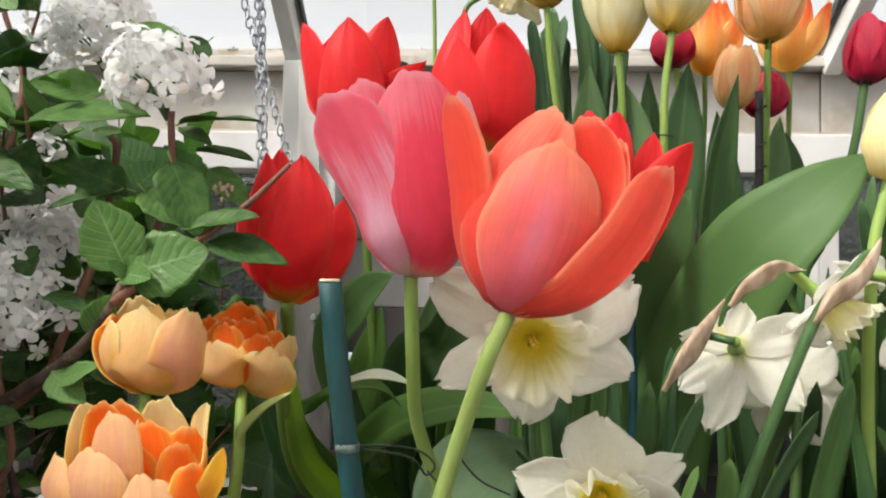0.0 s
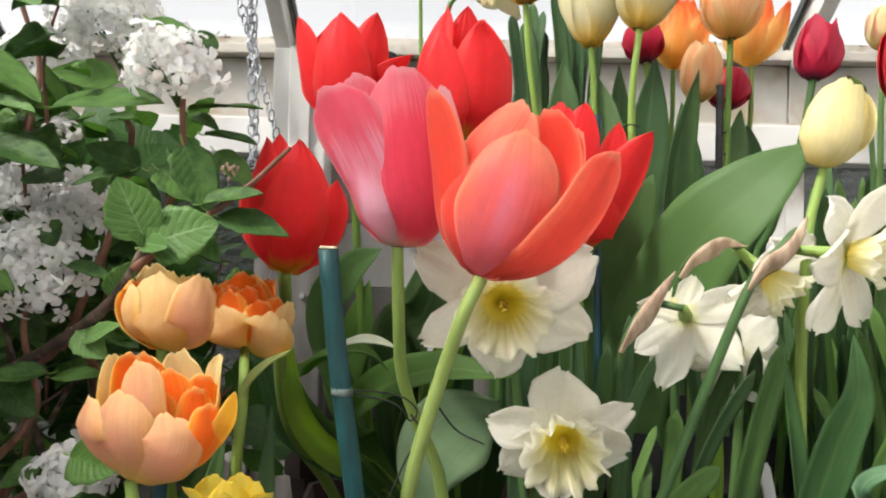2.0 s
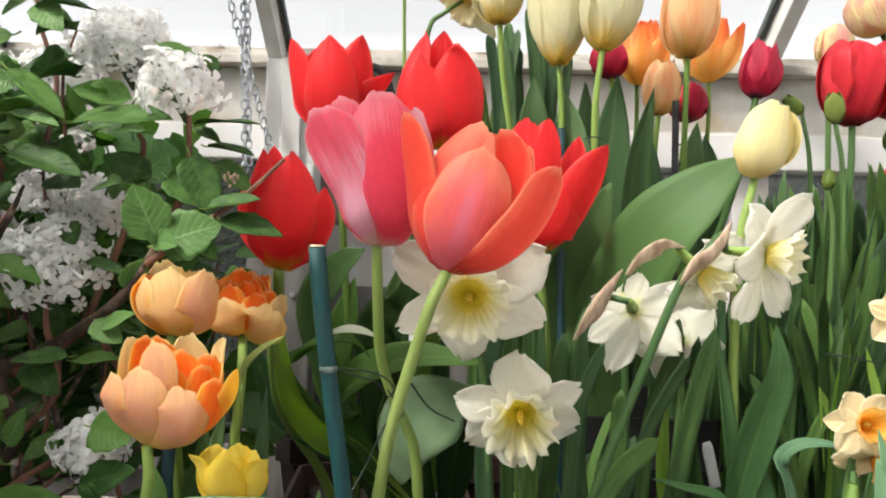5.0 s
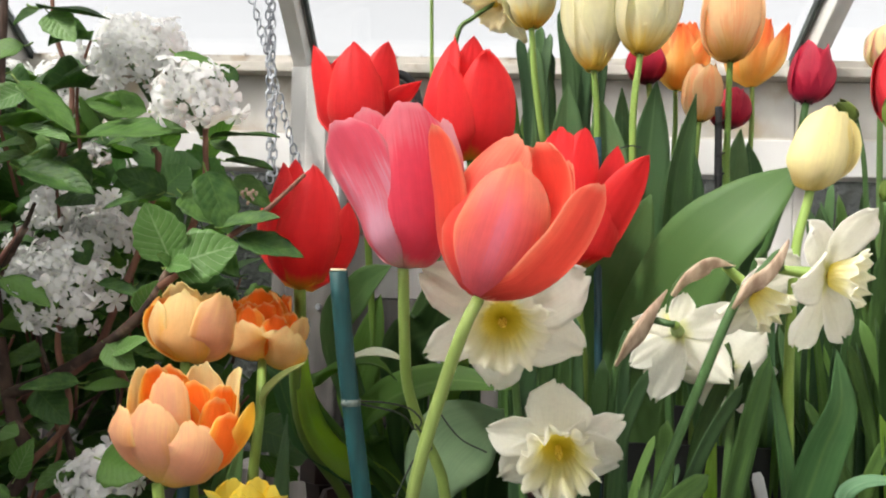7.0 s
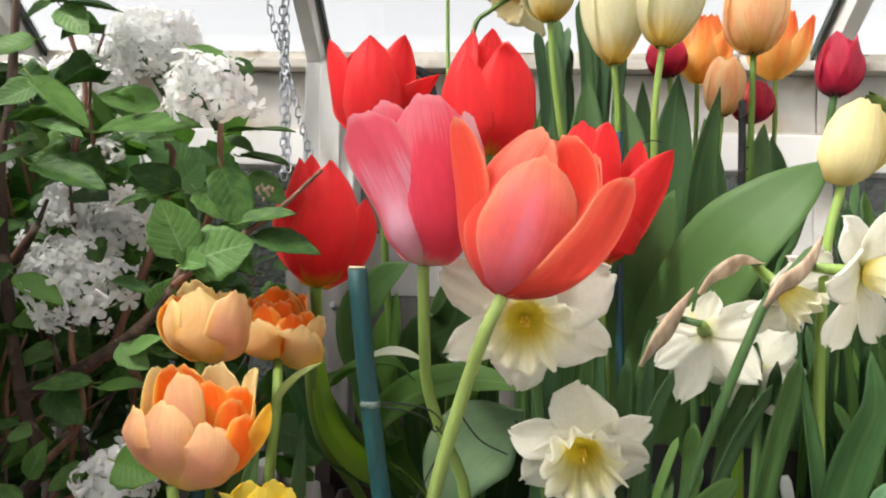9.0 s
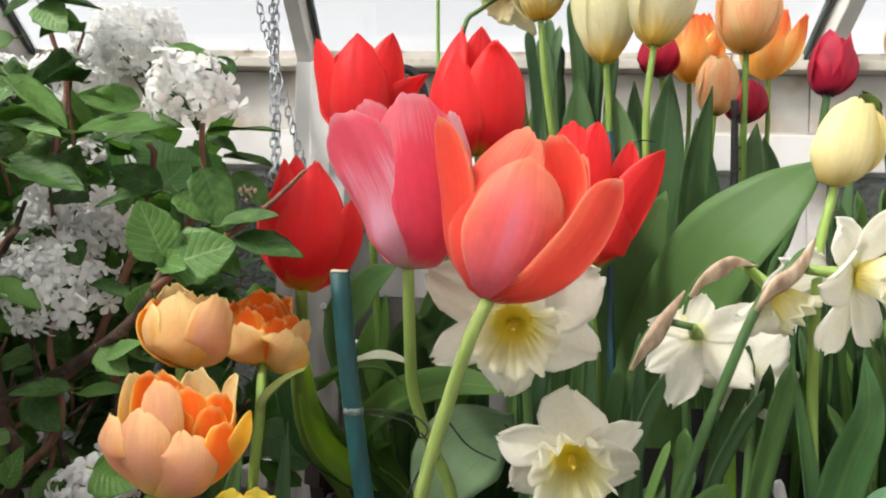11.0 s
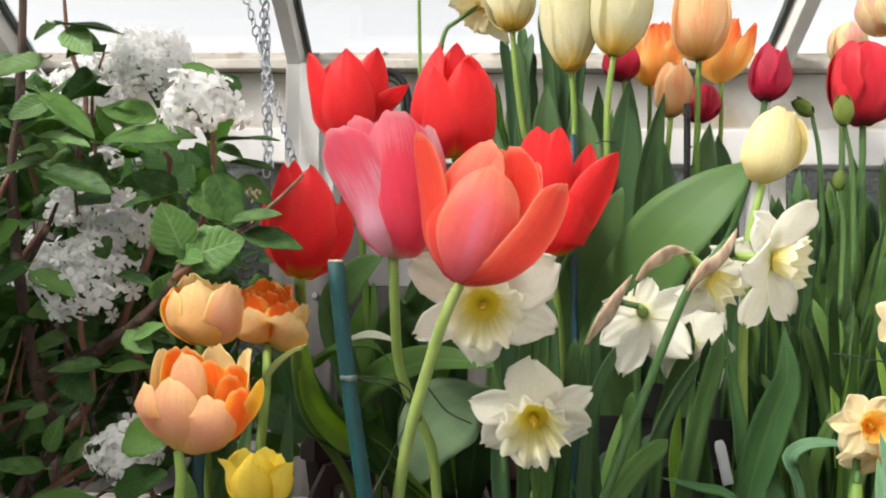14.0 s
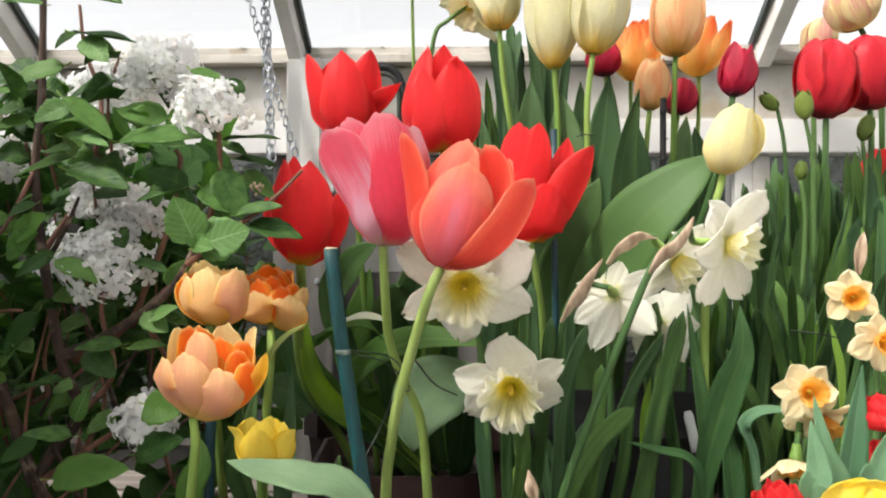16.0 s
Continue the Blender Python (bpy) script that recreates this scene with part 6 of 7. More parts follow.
grow([(0.274, 0.465, 1.151), (0.27, 0.462, 1.208), (0.264, 0.46, 1.257), (0.258, 0.465, 1.312)], 0.0135, hint=(0.5, -1, 0.1), cup=0.4, own=LEAF_MID)
grow([(0.289, 0.45, 1.149), (0.284, 0.445, 1.194), (0.281, 0.445, 1.227)], 0.0165, hint=(0.2, -1, 0.1), cup=0.4, own=LEAF_MID)
grow([(0.262, 0.44, 1.16), (0.257, 0.43, 1.194), (0.247, 0.425, 1.209), (0.227, 0.42, 1.215), (0.207, 0.425, 1.219)], 0.0085, hint=(0, -0.8, 1), cup=0.3, own=LEAF_MID)
# sun spots among the dark blades, painted as brighter leaf colour
grow = foliage("tulip_foliage", (0.25, 0.52, 1.12), "yellow-green leaf blades with sunlight put into their colour, between darker ones")
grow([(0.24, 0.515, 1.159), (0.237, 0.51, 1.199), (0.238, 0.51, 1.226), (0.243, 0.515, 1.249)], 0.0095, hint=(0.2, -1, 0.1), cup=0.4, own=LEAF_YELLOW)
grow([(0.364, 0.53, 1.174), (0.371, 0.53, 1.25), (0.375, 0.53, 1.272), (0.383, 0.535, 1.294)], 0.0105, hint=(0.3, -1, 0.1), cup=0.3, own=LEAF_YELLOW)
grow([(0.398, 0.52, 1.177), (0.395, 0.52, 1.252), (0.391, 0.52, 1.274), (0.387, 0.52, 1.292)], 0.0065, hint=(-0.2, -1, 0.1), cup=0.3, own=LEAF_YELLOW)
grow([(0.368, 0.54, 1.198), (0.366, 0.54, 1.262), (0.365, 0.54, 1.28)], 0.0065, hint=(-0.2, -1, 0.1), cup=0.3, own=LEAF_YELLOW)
grow = foliage("tulip_foliage", (-0.03, 0.32, 1.10), "blue-green tulip leaf arching low in front")
grow([(0.09, 0.30, 1.10), (0.042, 0.3, 1.211), (0.011, 0.3, 1.227), (-0.015, 0.31, 1.229), (-0.038, 0.32, 1.231)], 0.022, hint=(0, -0.6, 1), cup=0.2, own=LEAF_PALE)
grow([(-0.02, 0.42, 1.10), (-0.031, 0.42, 1.175), (-0.03, 0.43, 1.215), (-0.029, 0.44, 1.266)], 0.013, hint=(0.3, -1, 0), cup=0.4, own=STRAP_BLUE)
grow([(-0.03, 0.44, 1.10), (-0.062, 0.43, 1.187), (-0.058, 0.43, 1.223), (-0.055, 0.44, 1.253)], 0.012, hint=(0.3, -1, 0), cup=0.4)
grow([(-0.03, 0.44, 1.10), (-0.065, 0.42, 1.19), (-0.063, 0.42, 1.225), (-0.058, 0.42, 1.249)], 0.010, hint=(0.3, -1, 0), cup=0.4)
grow([(-0.043, 0.436, 1.266), (-0.04, 0.43, 1.278), (-0.029, 0.425, 1.29), (-0.015, 0.42, 1.299)], 0.0075, hint=(0, -0.7, 1), cup=0.5, base_w=0.15, own=STEM_PALE)
grow([(-0.05, 0.38, 1.10), (-0.076, 0.37, 1.187), (-0.071, 0.37, 1.215), (-0.08, 0.38, 1.234)], 0.018, cup=0.3, own=TULIP_LEAF_LIGHT)
grow([(0.0, 0.42, 1.10), (0.012, 0.4, 1.178), (0.011, 0.4, 1.197), (0.012, 0.4, 1.214)], 0.010, cup=0.3)
grow = foliage("tulip_foliage", (0.36, 0.36, 1.10), "blue-green leaves in front of small daffodils")
grow([(0.31, 0.33, 1.10), (0.307, 0.33, 1.207), (0.298, 0.33, 1.238), (0.296, 0.34, 1.268)], 0.013, hint=(0.2, -1, 0.1), cup=0.4, own=LEAF_BLUE_LIT)
grow([(0.33, 0.34, 1.10), (0.317, 0.34, 1.207), (0.323, 0.35, 1.24), (0.333, 0.36, 1.283)], 0.020, hint=(0.2, -1, 0.1), cup=0.3, own=LEAF_BLUE_LIT)
grow([(0.35, 0.34, 1.10), (0.328, 0.34, 1.207), (0.332, 0.34, 1.227), (0.344, 0.35, 1.247)], 0.018, hint=(0.2, -1, 0.1), cup=0.3, own=LEAF_BLUE_LIT)
grow([(0.31, 0.33, 1.10), (0.288, 0.32, 1.21), (0.29, 0.32, 1.229), (0.29, 0.33, 1.256)], 0.016, hint=(-0.2, -1, 0.1), cup=0.3, own=LEAF_BLUE_LIT)
grow([(0.3033, 0.44, 1.1532), (0.2978, 0.44, 1.2045), (0.2896, 0.435, 1.2277), (0.2973, 0.43, 1.2392), (0.3112, 0.425, 1.242), (0.3264, 0.42, 1.2399)], 0.010, hint=(0, -0.7, 1), cup=0.3, own=LEAF_BLUE_LIT)

grow = foliage("withered_bud", (0.14, 0.43, 1.10), "withered papery daffodil bud on a stalk", category="flower bud", group="buds")
grow([(0.14, 0.43, 1.10), (0.144, 0.42, 1.172), (0.142, 0.42, 1.182)], 0.005, kind="strap", own=STEM_DARK)
grow([(0.143, 0.42, 1.18), (0.142, 0.418, 1.188), (0.141, 0.418, 1.194), (0.139, 0.42, 1.2)], 0.009, cup=0.8, own=SPATHE, wave=0.1, twist=50)
grow = foliage("withered_bud", (0.36, 0.52, 1.10), "withered papery daffodil bud on a stalk", category="flower bud", group="buds")
grow([(0.36, 0.52, 1.10), (0.403, 0.51, 1.264), (0.402, 0.51, 1.335)], 0.004, kind="strap", own=STEM_DARK)
grow([(0.402, 0.51, 1.333), (0.403, 0.508, 1.344), (0.405, 0.508, 1.355), (0.408, 0.51, 1.366)], 0.009, cup=0.8, own=SPATHE, wave=0.1, twist=40)

# ---- daffodil leaf blades in front of the dark gap ----
BLADES = [
    ((0.12, 0.46, 1.10), (0.108, 0.455, 1.211), (0.114, 0.455, 1.302), (0.128, 0.455, 1.327), 0.0112),
    ((0.12, 0.46, 1.10), (0.136, 0.44, 1.207), (0.126, 0.44, 1.231), (0.114, 0.44, 1.251), 0.0112),
    ((0.14, 0.46, 1.10), (0.147, 0.45, 1.184), (0.153, 0.45, 1.246), (0.157, 0.45, 1.303), 0.0104),
    ((0.16, 0.46, 1.10), (0.161, 0.45, 1.184), (0.167, 0.45, 1.254), (0.183, 0.45, 1.297), 0.0112),
    ((0.16, 0.46, 1.10), (0.164, 0.42, 1.178), (0.183, 0.42, 1.217), (0.21, 0.42, 1.244), 0.0128),
    ((0.17, 0.46, 1.10), (0.181, 0.43, 1.179), (0.188, 0.43, 1.234), (0.19, 0.43, 1.271), 0.0112),
    ((0.18, 0.47, 1.10), (0.186, 0.44, 1.18), (0.21, 0.44, 1.248), (0.235, 0.44, 1.292), 0.0120),
]
BLADES += [
    ((0.20, 0.47, 1.10), (0.216, 0.43, 1.176), (0.229, 0.43, 1.242), (0.246, 0.43, 1.309), 0.0128),
    ((0.19, 0.48, 1.10), (0.213, 0.48, 1.176), (0.222, 0.48, 1.249), (0.243, 0.48, 1.301), 0.0096),
    ((0.20, 0.48, 1.10), (0.175, 0.48, 1.197), (0.174, 0.48, 1.266), (0.175, 0.48, 1.318), 0.0096),
    ((0.15, 0.48, 1.10), (0.142, 0.5, 1.192), (0.14, 0.5, 1.263), (0.142, 0.5, 1.316), 0.0096),
    ((0.13, 0.48, 1.10), (0.127, 0.5, 1.182), (0.128, 0.5, 1.281), (0.132, 0.5, 1.334), 0.0096),
    ((0.17, 0.47, 1.10), (0.155, 0.5, 1.192), (0.148, 0.5, 1.281), (0.146, 0.5, 1.325), 0.0088),
    ((0.24, 0.48, 1.10), (0.258, 0.49, 1.17), (0.25, 0.49, 1.239), (0.256, 0.49, 1.3), 0.0096),
]
o = root("daffodil_foliage", (0.16, 0.46, 1.10), "dense dark green daffodil leaf blades", "daffodil leaves", "leaf clumps")
for k, (foot, a, b, c, w) in enumerate(BLADES):
    leaf(o, [foot, a, b, c], w, STRAP if k % 3 else STRAP_BLUE, (0.5 * math.sin(k * 2.3), -1, 0.15), "strap", 0.25, 25 * math.sin(k * 1.7), 0.01, 900 + k)

# leaf blades behind, each clump in its own pot
for k, (x, y, h, n) in enumerate(((0.14, 0.845, 0.44, 16), (0.19, 0.86, 0.40, 12), (0.43, 0.66, 0.31, 12), (0.48, 0.66, 0.33, 14), (0.55, 0.66, 0.36, 16), (0.62, 0.68, 0.36, 14), (0.40, 0.55, 0.20, 14), (0.47, 0.50, 0.19, 18),
                                  (0.55, 0.50, 0.22, 18), (0.39, 0.65, 0.28, 12), (0.50, 0.84, 0.33, 18), (0.64, 0.84, 0.35, 18), (0.33, 0.84, 0.30, 10), (0.36, 0.56, 0.20, 14), (0.24, 0.80, 0.30, 10), (0.17, 0.56, 0.12, 6), (0.33, 0.60, 0.24, 14), (0.42, 0.60, 0.24, 14))):
    clump("daffodil_foliage", "dense green daffodil leaf blades in a pot", (x, y, 1.12), int(n * 1.45), h, 0.05, 70 + k, width=0.0112 if h > 0.26 else 0.0088)
clump("daffodil_foliage", "tall dark narrow leaves against the glass", (0.171, 0.8, 1.426), 14, 0.20, 0.025, 95, STRAP_BLUE, 0.013)


def bud(at, top, foot, label="green daffodil bud on a stalk"):
    o = root("flower_bud", foot, label, "flower bud", "buds")
    m, H = axes(at, top)
    inv = Matrix.Translation(-Vector(foot)) @ m
    for k in range(3):
        pts = petal_points(H, H * 0.30, H * 0.28, EGG, 2.2, 0.8, 0, 0.01, k)
        place("scale", shell("scale", pts, 0.0006), BUD, o, "", inv @ Matrix.Rotation(k * 2.09, 4, "Z"))
    tube("stem", [at, Vector(at).lerp(Vector(foot), 0.3) + Vector((0.004, 0, 0)), foot], 0.0017, 0.0024, STEM_DARK, o, "", 10, 8)


bud((0.375, 0.6, 1.479), (0.36, 0.6, 1.493), (0.389, 0.61, 1.337))
bud((0.383, 0.56, 1.463), (0.379, 0.555, 1.487), (0.395, 0.57, 1.333))
bud((0.47, 0.64, 1.456), (0.477, 0.64, 1.48), (0.472, 0.65, 1.31), "yellow-green bud just opening")
bud((0.387, 0.58, 1.413), (0.389, 0.58, 1.43), (0.389, 0.58, 1.313))

# ---- stakes, ties, tags ----
st = root("plant_stake", (0.036, 0.362, 1.191), "teal-stained bamboo plant stake with a ragged cut end", "plant stake", "plant stakes")
foot = (0.042, 0.366, 1.152)
tube("shaft", [(0.017, 0.34, 1.351), (0.022, 0.348, 1.297), (0.035, 0.36, 1.199), foot, (0.047, 0.37, 1.02)], 0.0043, 0.0046, TEAL, st, "", 16, 10, 0.03)
tube("cut_end", [(0.017, 0.34, 1.351), (0.017, 0.34, 1.352)], 0.0042, 0.0034, TEAL_END, st, "pale cut end", 3, 10)
tube("node", [(0.023, 0.349, 1.291), (0.023, 0.349, 1.288)], 0.0047, 0.0047, TIE, st, "grey string tied round", 3, 12)
st = root("plant_stake", (0.171, 0.56, 1.254), "dark teal plant stake behind a red tulip", "plant stake", "plant stakes")
tube("shaft", [(0.172, 0.585, 1.459), (0.172, 0.575, 1.357), (0.172, 0.56, 1.254), (0.174, 0.57, 1.124)], 0.0030, 0.0030, TEAL_DARK, st, "", 8, 8)
st = root("plant_stake", (0.288, 0.66, 1.431), "black plastic-wrapped support on a tulip stem", "plant stake", "plant stakes")
tube("shaft", [(0.287, 0.66, 1.501), (0.287, 0.66, 1.431), (0.29, 0.67, 1.307)], 0.0032, 0.0032, BLACK, st, "", 10, 8)
for k, q in enumerate(((0.287, 0.66, 1.487), (0.287, 0.66, 1.459), (0.287, 0.66, 1.441))):
    tube("wrap", [Vector(q) + Vector((-0.004, -0.003, -0.002)), Vector(q) + Vector((0.004, -0.004, 0.002))], 0.0008, 0.0008, BLACK, st, "", 4, 6)
st = root("plant_stake", (-0.08, 0.4, 1.215), "dark teal plant stake behind a double tulip", "plant stake", "plant stakes")
tube("shaft", [(-0.077, 0.41, 1.254), (-0.079, 0.41, 1.212), (-0.08, 0.41, 1.154)], 0.0036, 0.0036, TEAL_DARK, st, "", 6, 8)
st = root("plant_stake", (0.029, 0.8, 1.446), "thin green upright cane", "plant stake", "plant stakes")
tube("shaft", [(0.024, 0.8, 1.727), (0.027, 0.8, 1.613), (0.031, 0.8, 1.446), (0.036, 0.8, 1.178)], 0.0019, 0.0022, STEM, st, "", 10, 8)


def wire(points, r, label, mat=WIRE, name="wire", category="plant tie"):
    o = root(name, points[0], label, category, "plant ties")
    tube("strand", points, r, r, mat, o, "", 24, 6)


wire([(0.025, 0.348, 1.29), (0.036, 0.36, 1.288), (0.048, 0.375, 1.283), (0.054, 0.385, 1.275), (0.05, 0.392, 1.269), (0.044, 0.38, 1.279), (0.026, 0.349, 1.289)], 0.0005, "thin dark wire tied from stake to stems")
wire([(0.052, 0.37, 1.276), (0.059, 0.4, 1.258), (0.052, 0.372, 1.259), (0.041, 0.37, 1.235), (0.032, 0.365, 1.218), (0.033, 0.36, 1.213)], 0.0005, "thin dark wire hanging by the stems")
wire([(0.061, 0.42, 1.274), (0.073, 0.45, 1.253), (0.089, 0.46, 1.243)], 0.0005, "thin dark wire between stems")
wire([(0.198, 0.63, 1.459), (0.206, 0.63, 1.461), (0.215, 0.632, 1.46)], 0.0006, "thin dark twist tie round a tulip stem")
wire([(0.347, 0.5, 1.289), (0.365, 0.5, 1.287), (0.386, 0.5, 1.283)], 0.0006, "thin dark wire round daffodil leaves")


def tag(bottom, top, w, label="white plastic plant tag stuck in the soil"):
    o = root("plant_tag", bottom, label, "plant tag", "plant tags")
    m, H = axes(bottom, top)
    rows = [[(x * w / 2 * (1 if v < 0.85 else (1 - ((v - 0.85) / 0.15) ** 2 * 0.35)), 0, v * H) for x in (-1, -0.5, 0, 0.5, 1)] for v in np.linspace(0, 1, 9)]
    place("plate", shell("plate", rows, 0.0009), TAG, o, "", Matrix.Translation(-Vector(bottom)) @ m)


tag((0.288, 0.545, 1.182), (0.279, 0.54, 1.217), 0.0085)
tag((0.214, 0.52, 1.192), (0.212, 0.52, 1.226), 0.006)
tag((0.077, 0.66, 1.103), (0.075, 0.66, 1.14), 0.006)


# ---- hanging chains ----
def chain(x, y, z0, z1, lean, label):
    o = root("chain", (x, y, z1), label, "chain", "hanging chains")
    L, r, w = 0.0155, 0.0014, 0.0050
    pts = []
    for k in range(24):
        a = 2 * math.pi * k / 24
        pts.append((w * math.cos(a), 0, (L / 2 - w) * (1 if math.sin(a) > 0 else -1) + w * math.sin(a)))
    verts, faces = [], []
    for k in range(24):
        p0, p1 = Vector(pts[k - 1]), Vector(pts[(k + 1) % 24])
        t = (p1 - p0).normalized()
        s = Vector((0, 1, 0))
        u = t.cross(s)
        for j in range(6):
            a = 2 * math.pi * j / 6
            verts.append(Vector(pts[k]) + r * (math.cos(a) * s + math.sin(a) * u))
    for k in range(24):
        for j in range(6):
            a, b = k * 6 + j, k * 6 + (j + 1) % 6
            c, d = ((k + 1) % 24) * 6 + (j + 1) % 6, ((k + 1) % 24) * 6 + j
            faces.append((a, b, c, d))
    me = mesh_from("link", verts, faces)
    n = int((z0 - z1) / (L - 2.6 * r))
    rng = random.Random(int(x * 1000))
    for k in range(n):
        f = k / n
        place("link", me, ZINC, o, "", Matrix.Translation((lean * f, 0, (z0 - z1) * f)) @ pose(0, 0, 0, rng.uniform(-8, 8), rng.uniform(-8, 8), 45 + 90 * (k % 2) + rng.uniform(-25, 25)))
    return o


c0, c2 = (-0.220, 1.08, 1.484), (-0.175, 1.06, 1.499)
chain(c0[0], c0[1], 2.35, c0[2], -0.03, "galvanised steel chain hanging by a rafter")
chain(c0[0] + 0.007, c0[1] - 0.008, 2.35, c0[2] + 0.01, -0.035, "galvanised steel chain hanging by a rafter")
chain(c2[0], c2[1], 2.35, c2[2], -0.26, "galvanised steel chain hanging by a rafter")


# ---- black hose loop on the wall ----
h = root("hose", (-0.041, 1.262, 1.403), "black and grey rubber hose loop hanging", "hose")
tube("loop", [(-0.044, 0.95, 1.596), (-0.031, 0.95, 1.603), (-0.013, 0.95, 1.599), (0, 0.95, 1.578), (0.004, 0.95, 1.543), (-0.001, 0.97, 1.495), (-0.014, 1.05, 1.438), (-0.041, 1.262, 1.403)], 0.0055, 0.0055, BLACK, h, "", 20, 10)
tube("inner_loop", [(-0.04, 0.945, 1.588), (-0.024, 0.945, 1.592), (-0.01, 0.945, 1.584), (-0.004, 0.945, 1.562), (-0.004, 0.945, 1.515)], 0.003, 0.003, WIRE, h, "dark green inner tube", 16, 8)


# ---- the white-flowering shrub ----
def shrub():
    rng = random.Random(11)
    o = root("viburnum_shrub", (-0.21, 0.47, 1.09), "white-flowering viburnum shrub with woody brown branches", "shrub")
    base = Vector(o.location)
    # leaves in a few shapes, one metre long, growing along y with their face along z
    shapes = []
    for s in range(7):
        rs = np.random.RandomState(200 + s)
        cup, droop, ph = rs.uniform(0.1, 0.25 if s < 3 else 1.0), rs.uniform(0.0, 0.15 if s < 3 else 0.6), rs.uniform(0, 6)
        rows = []
        for v in np.linspace(0, 1, 17):
            w = 0.40 * (math.sin(math.pi * min(v, 0.999) ** 0.72) ** 0.72)
            w = max(w, 0.012)
            row = []
            for j, u in enumerate(np.linspace(-1, 1, 11)):
                ser = 1 + (0.06 * math.sin(v * 75) if abs(u) > 0.95 else 0)
                z = cup * w * abs(u) ** 1.4 - droop * v * v + (0.008 if s < 3 else 0.018) * math.sin((v * 8 - abs(u) * 2.2) * 2 * math.pi * 0.5) ** 2 * (1 - 0.5 * abs(u)) + (0.015 if s < 3 else 0.085) * math.sin(8 * v + ph + 2 * u) * abs(u)
                row.append((u * w * ser, v - 0.05 * 0, z))
            rows.append(row)
        shapes.append(rows)
    old = [shell("leaf", r, 0.014) for r in shapes]
    young = [shell("leaf", r, 0.014) for r in shapes[:3]]
    stalk = tube_mesh("stalk", [(0, -0.16, 0.02), (0, -0.06, -0.012), (0, 0.06, -0.004)], 0.018, 0.012, 5, 6)

    def put(at, tip, face, fresh=False, k=None, width=1.0):
        at, tip = Vector(at), Vector(tip)
        y = (tip - at)
        L = y.length
        y.normalize()
        z = Vector(face)
        z = (z - y * z.dot(y)).normalized()
        x = y.cross(z)
        m = Matrix.Translation(at - base) @ Matrix((x, y, z)).transposed().to_4x4() @ Matrix.Diagonal((L * width, L, L, 1))
        me = (young if fresh else old)[rng.randrange(3 if fresh else 7) if k is None else k]
        lf = place("leaf", me, VIB_LEAF_YOUNG if fresh else VIB_LEAF, o, "", m)
        st_me = place("stalk", stalk, STEM, lf)
        return lf

    def branch(pts, r0, r1, mat=BARK, seed=0):
        tube("branch", pts, r0, r1, mat, o, "", 6 + 4 * len(pts), 8, 0.09, seed)

    foot = (-0.215, 0.47, 1.09)
    branch([foot, (-0.227, 0.46, 1.175), (-0.194, 0.455, 1.226), (-0.21, 0.46, 1.265), (-0.231, 0.47, 1.346), (-0.24, 0.475, 1.412), (-0.238, 0.48, 1.466), (-0.237, 0.48, 1.559)], 0.0052, 0.0026, BARK, 1)
    branch([(-0.212, 0.46, 1.269), (-0.174, 0.445, 1.284), (-0.134, 0.425, 1.305), (-0.106, 0.41, 1.324), (-0.086, 0.4, 1.351)], 0.0040, 0.0024, BARK, 2)
    branch([(-0.206, 0.47, 1.264), (-0.16, 0.46, 1.293), (-0.142, 0.455, 1.326), (-0.124, 0.45, 1.368), (-0.114, 0.445, 1.413), (-0.117, 0.445, 1.423)], 0.0030, 0.0016, TWIG, 3)
    branch([(-0.153, 0.45, 1.294), (-0.109, 0.445, 1.339), (-0.083, 0.435, 1.392), (-0.08, 0.43, 1.433)], 0.0028, 0.0016, TWIG, 4)
    branch([(-0.092, 0.4, 1.34), (-0.059, 0.405, 1.366), (-0.037, 0.41, 1.384), (-0.017, 0.415, 1.405)], 0.0022, 0.0011, TWIG, 5)
    branch([(-0.237, 0.48, 1.346), (-0.214, 0.5, 1.401), (-0.21, 0.52, 1.469), (-0.224, 0.52, 1.516), (-0.229, 0.52, 1.554)], 0.0026, 0.0013, TWIG, 6)
    branch([(-0.231, 0.46, 1.171), (-0.26, 0.47, 1.237), (-0.296, 0.49, 1.296), (-0.322, 0.5, 1.415)], 0.005, 0.002, BARK, 7)
    branch([(-0.194, 0.455, 1.226), (-0.161, 0.44, 1.26), (-0.172, 0.445, 1.301), (-0.17, 0.445, 1.326)], 0.0024, 0.0015, TWIG, 8)
    branch([(-0.231, 0.46, 1.171), (-0.182, 0.44, 1.203), (-0.142, 0.425, 1.227), (-0.129, 0.42, 1.232)], 0.0028, 0.0015, TWIG, 9)
    branch([(-0.24, 0.475, 1.412), (-0.248, 0.45, 1.367), (-0.259, 0.44, 1.355)], 0.002, 0.0012, TWIG, 10)
    branch([(-0.229, 0.47, 1.338), (-0.201, 0.45, 1.368), (-0.187, 0.44, 1.388)], 0.0022, 0.0012, BARK, 11)
    branch([(-0.241, 0.46, 1.303), (-0.246, 0.455, 1.304), (-0.261, 0.45, 1.302)], 0.0016, 0.0012, TWIG, 12)
    branch([(-0.136, 0.43, 1.304), (-0.131, 0.47, 1.265), (-0.125, 0.5, 1.251), (-0.111, 0.52, 1.257)], 0.0022, 0.0012, TWIG, 13)

    # a tangle of bare twigs low in the shrub
    for k in range(34):
        a = Vector((rng.uniform(-0.34, -0.13), rng.uniform(0.43, 0.56), rng.uniform(1.10, 1.24)))
        d = Vector((rng.uniform(-0.06, 0.09), rng.uniform(-0.03, 0.03), rng.uniform(0.02, 0.11)))
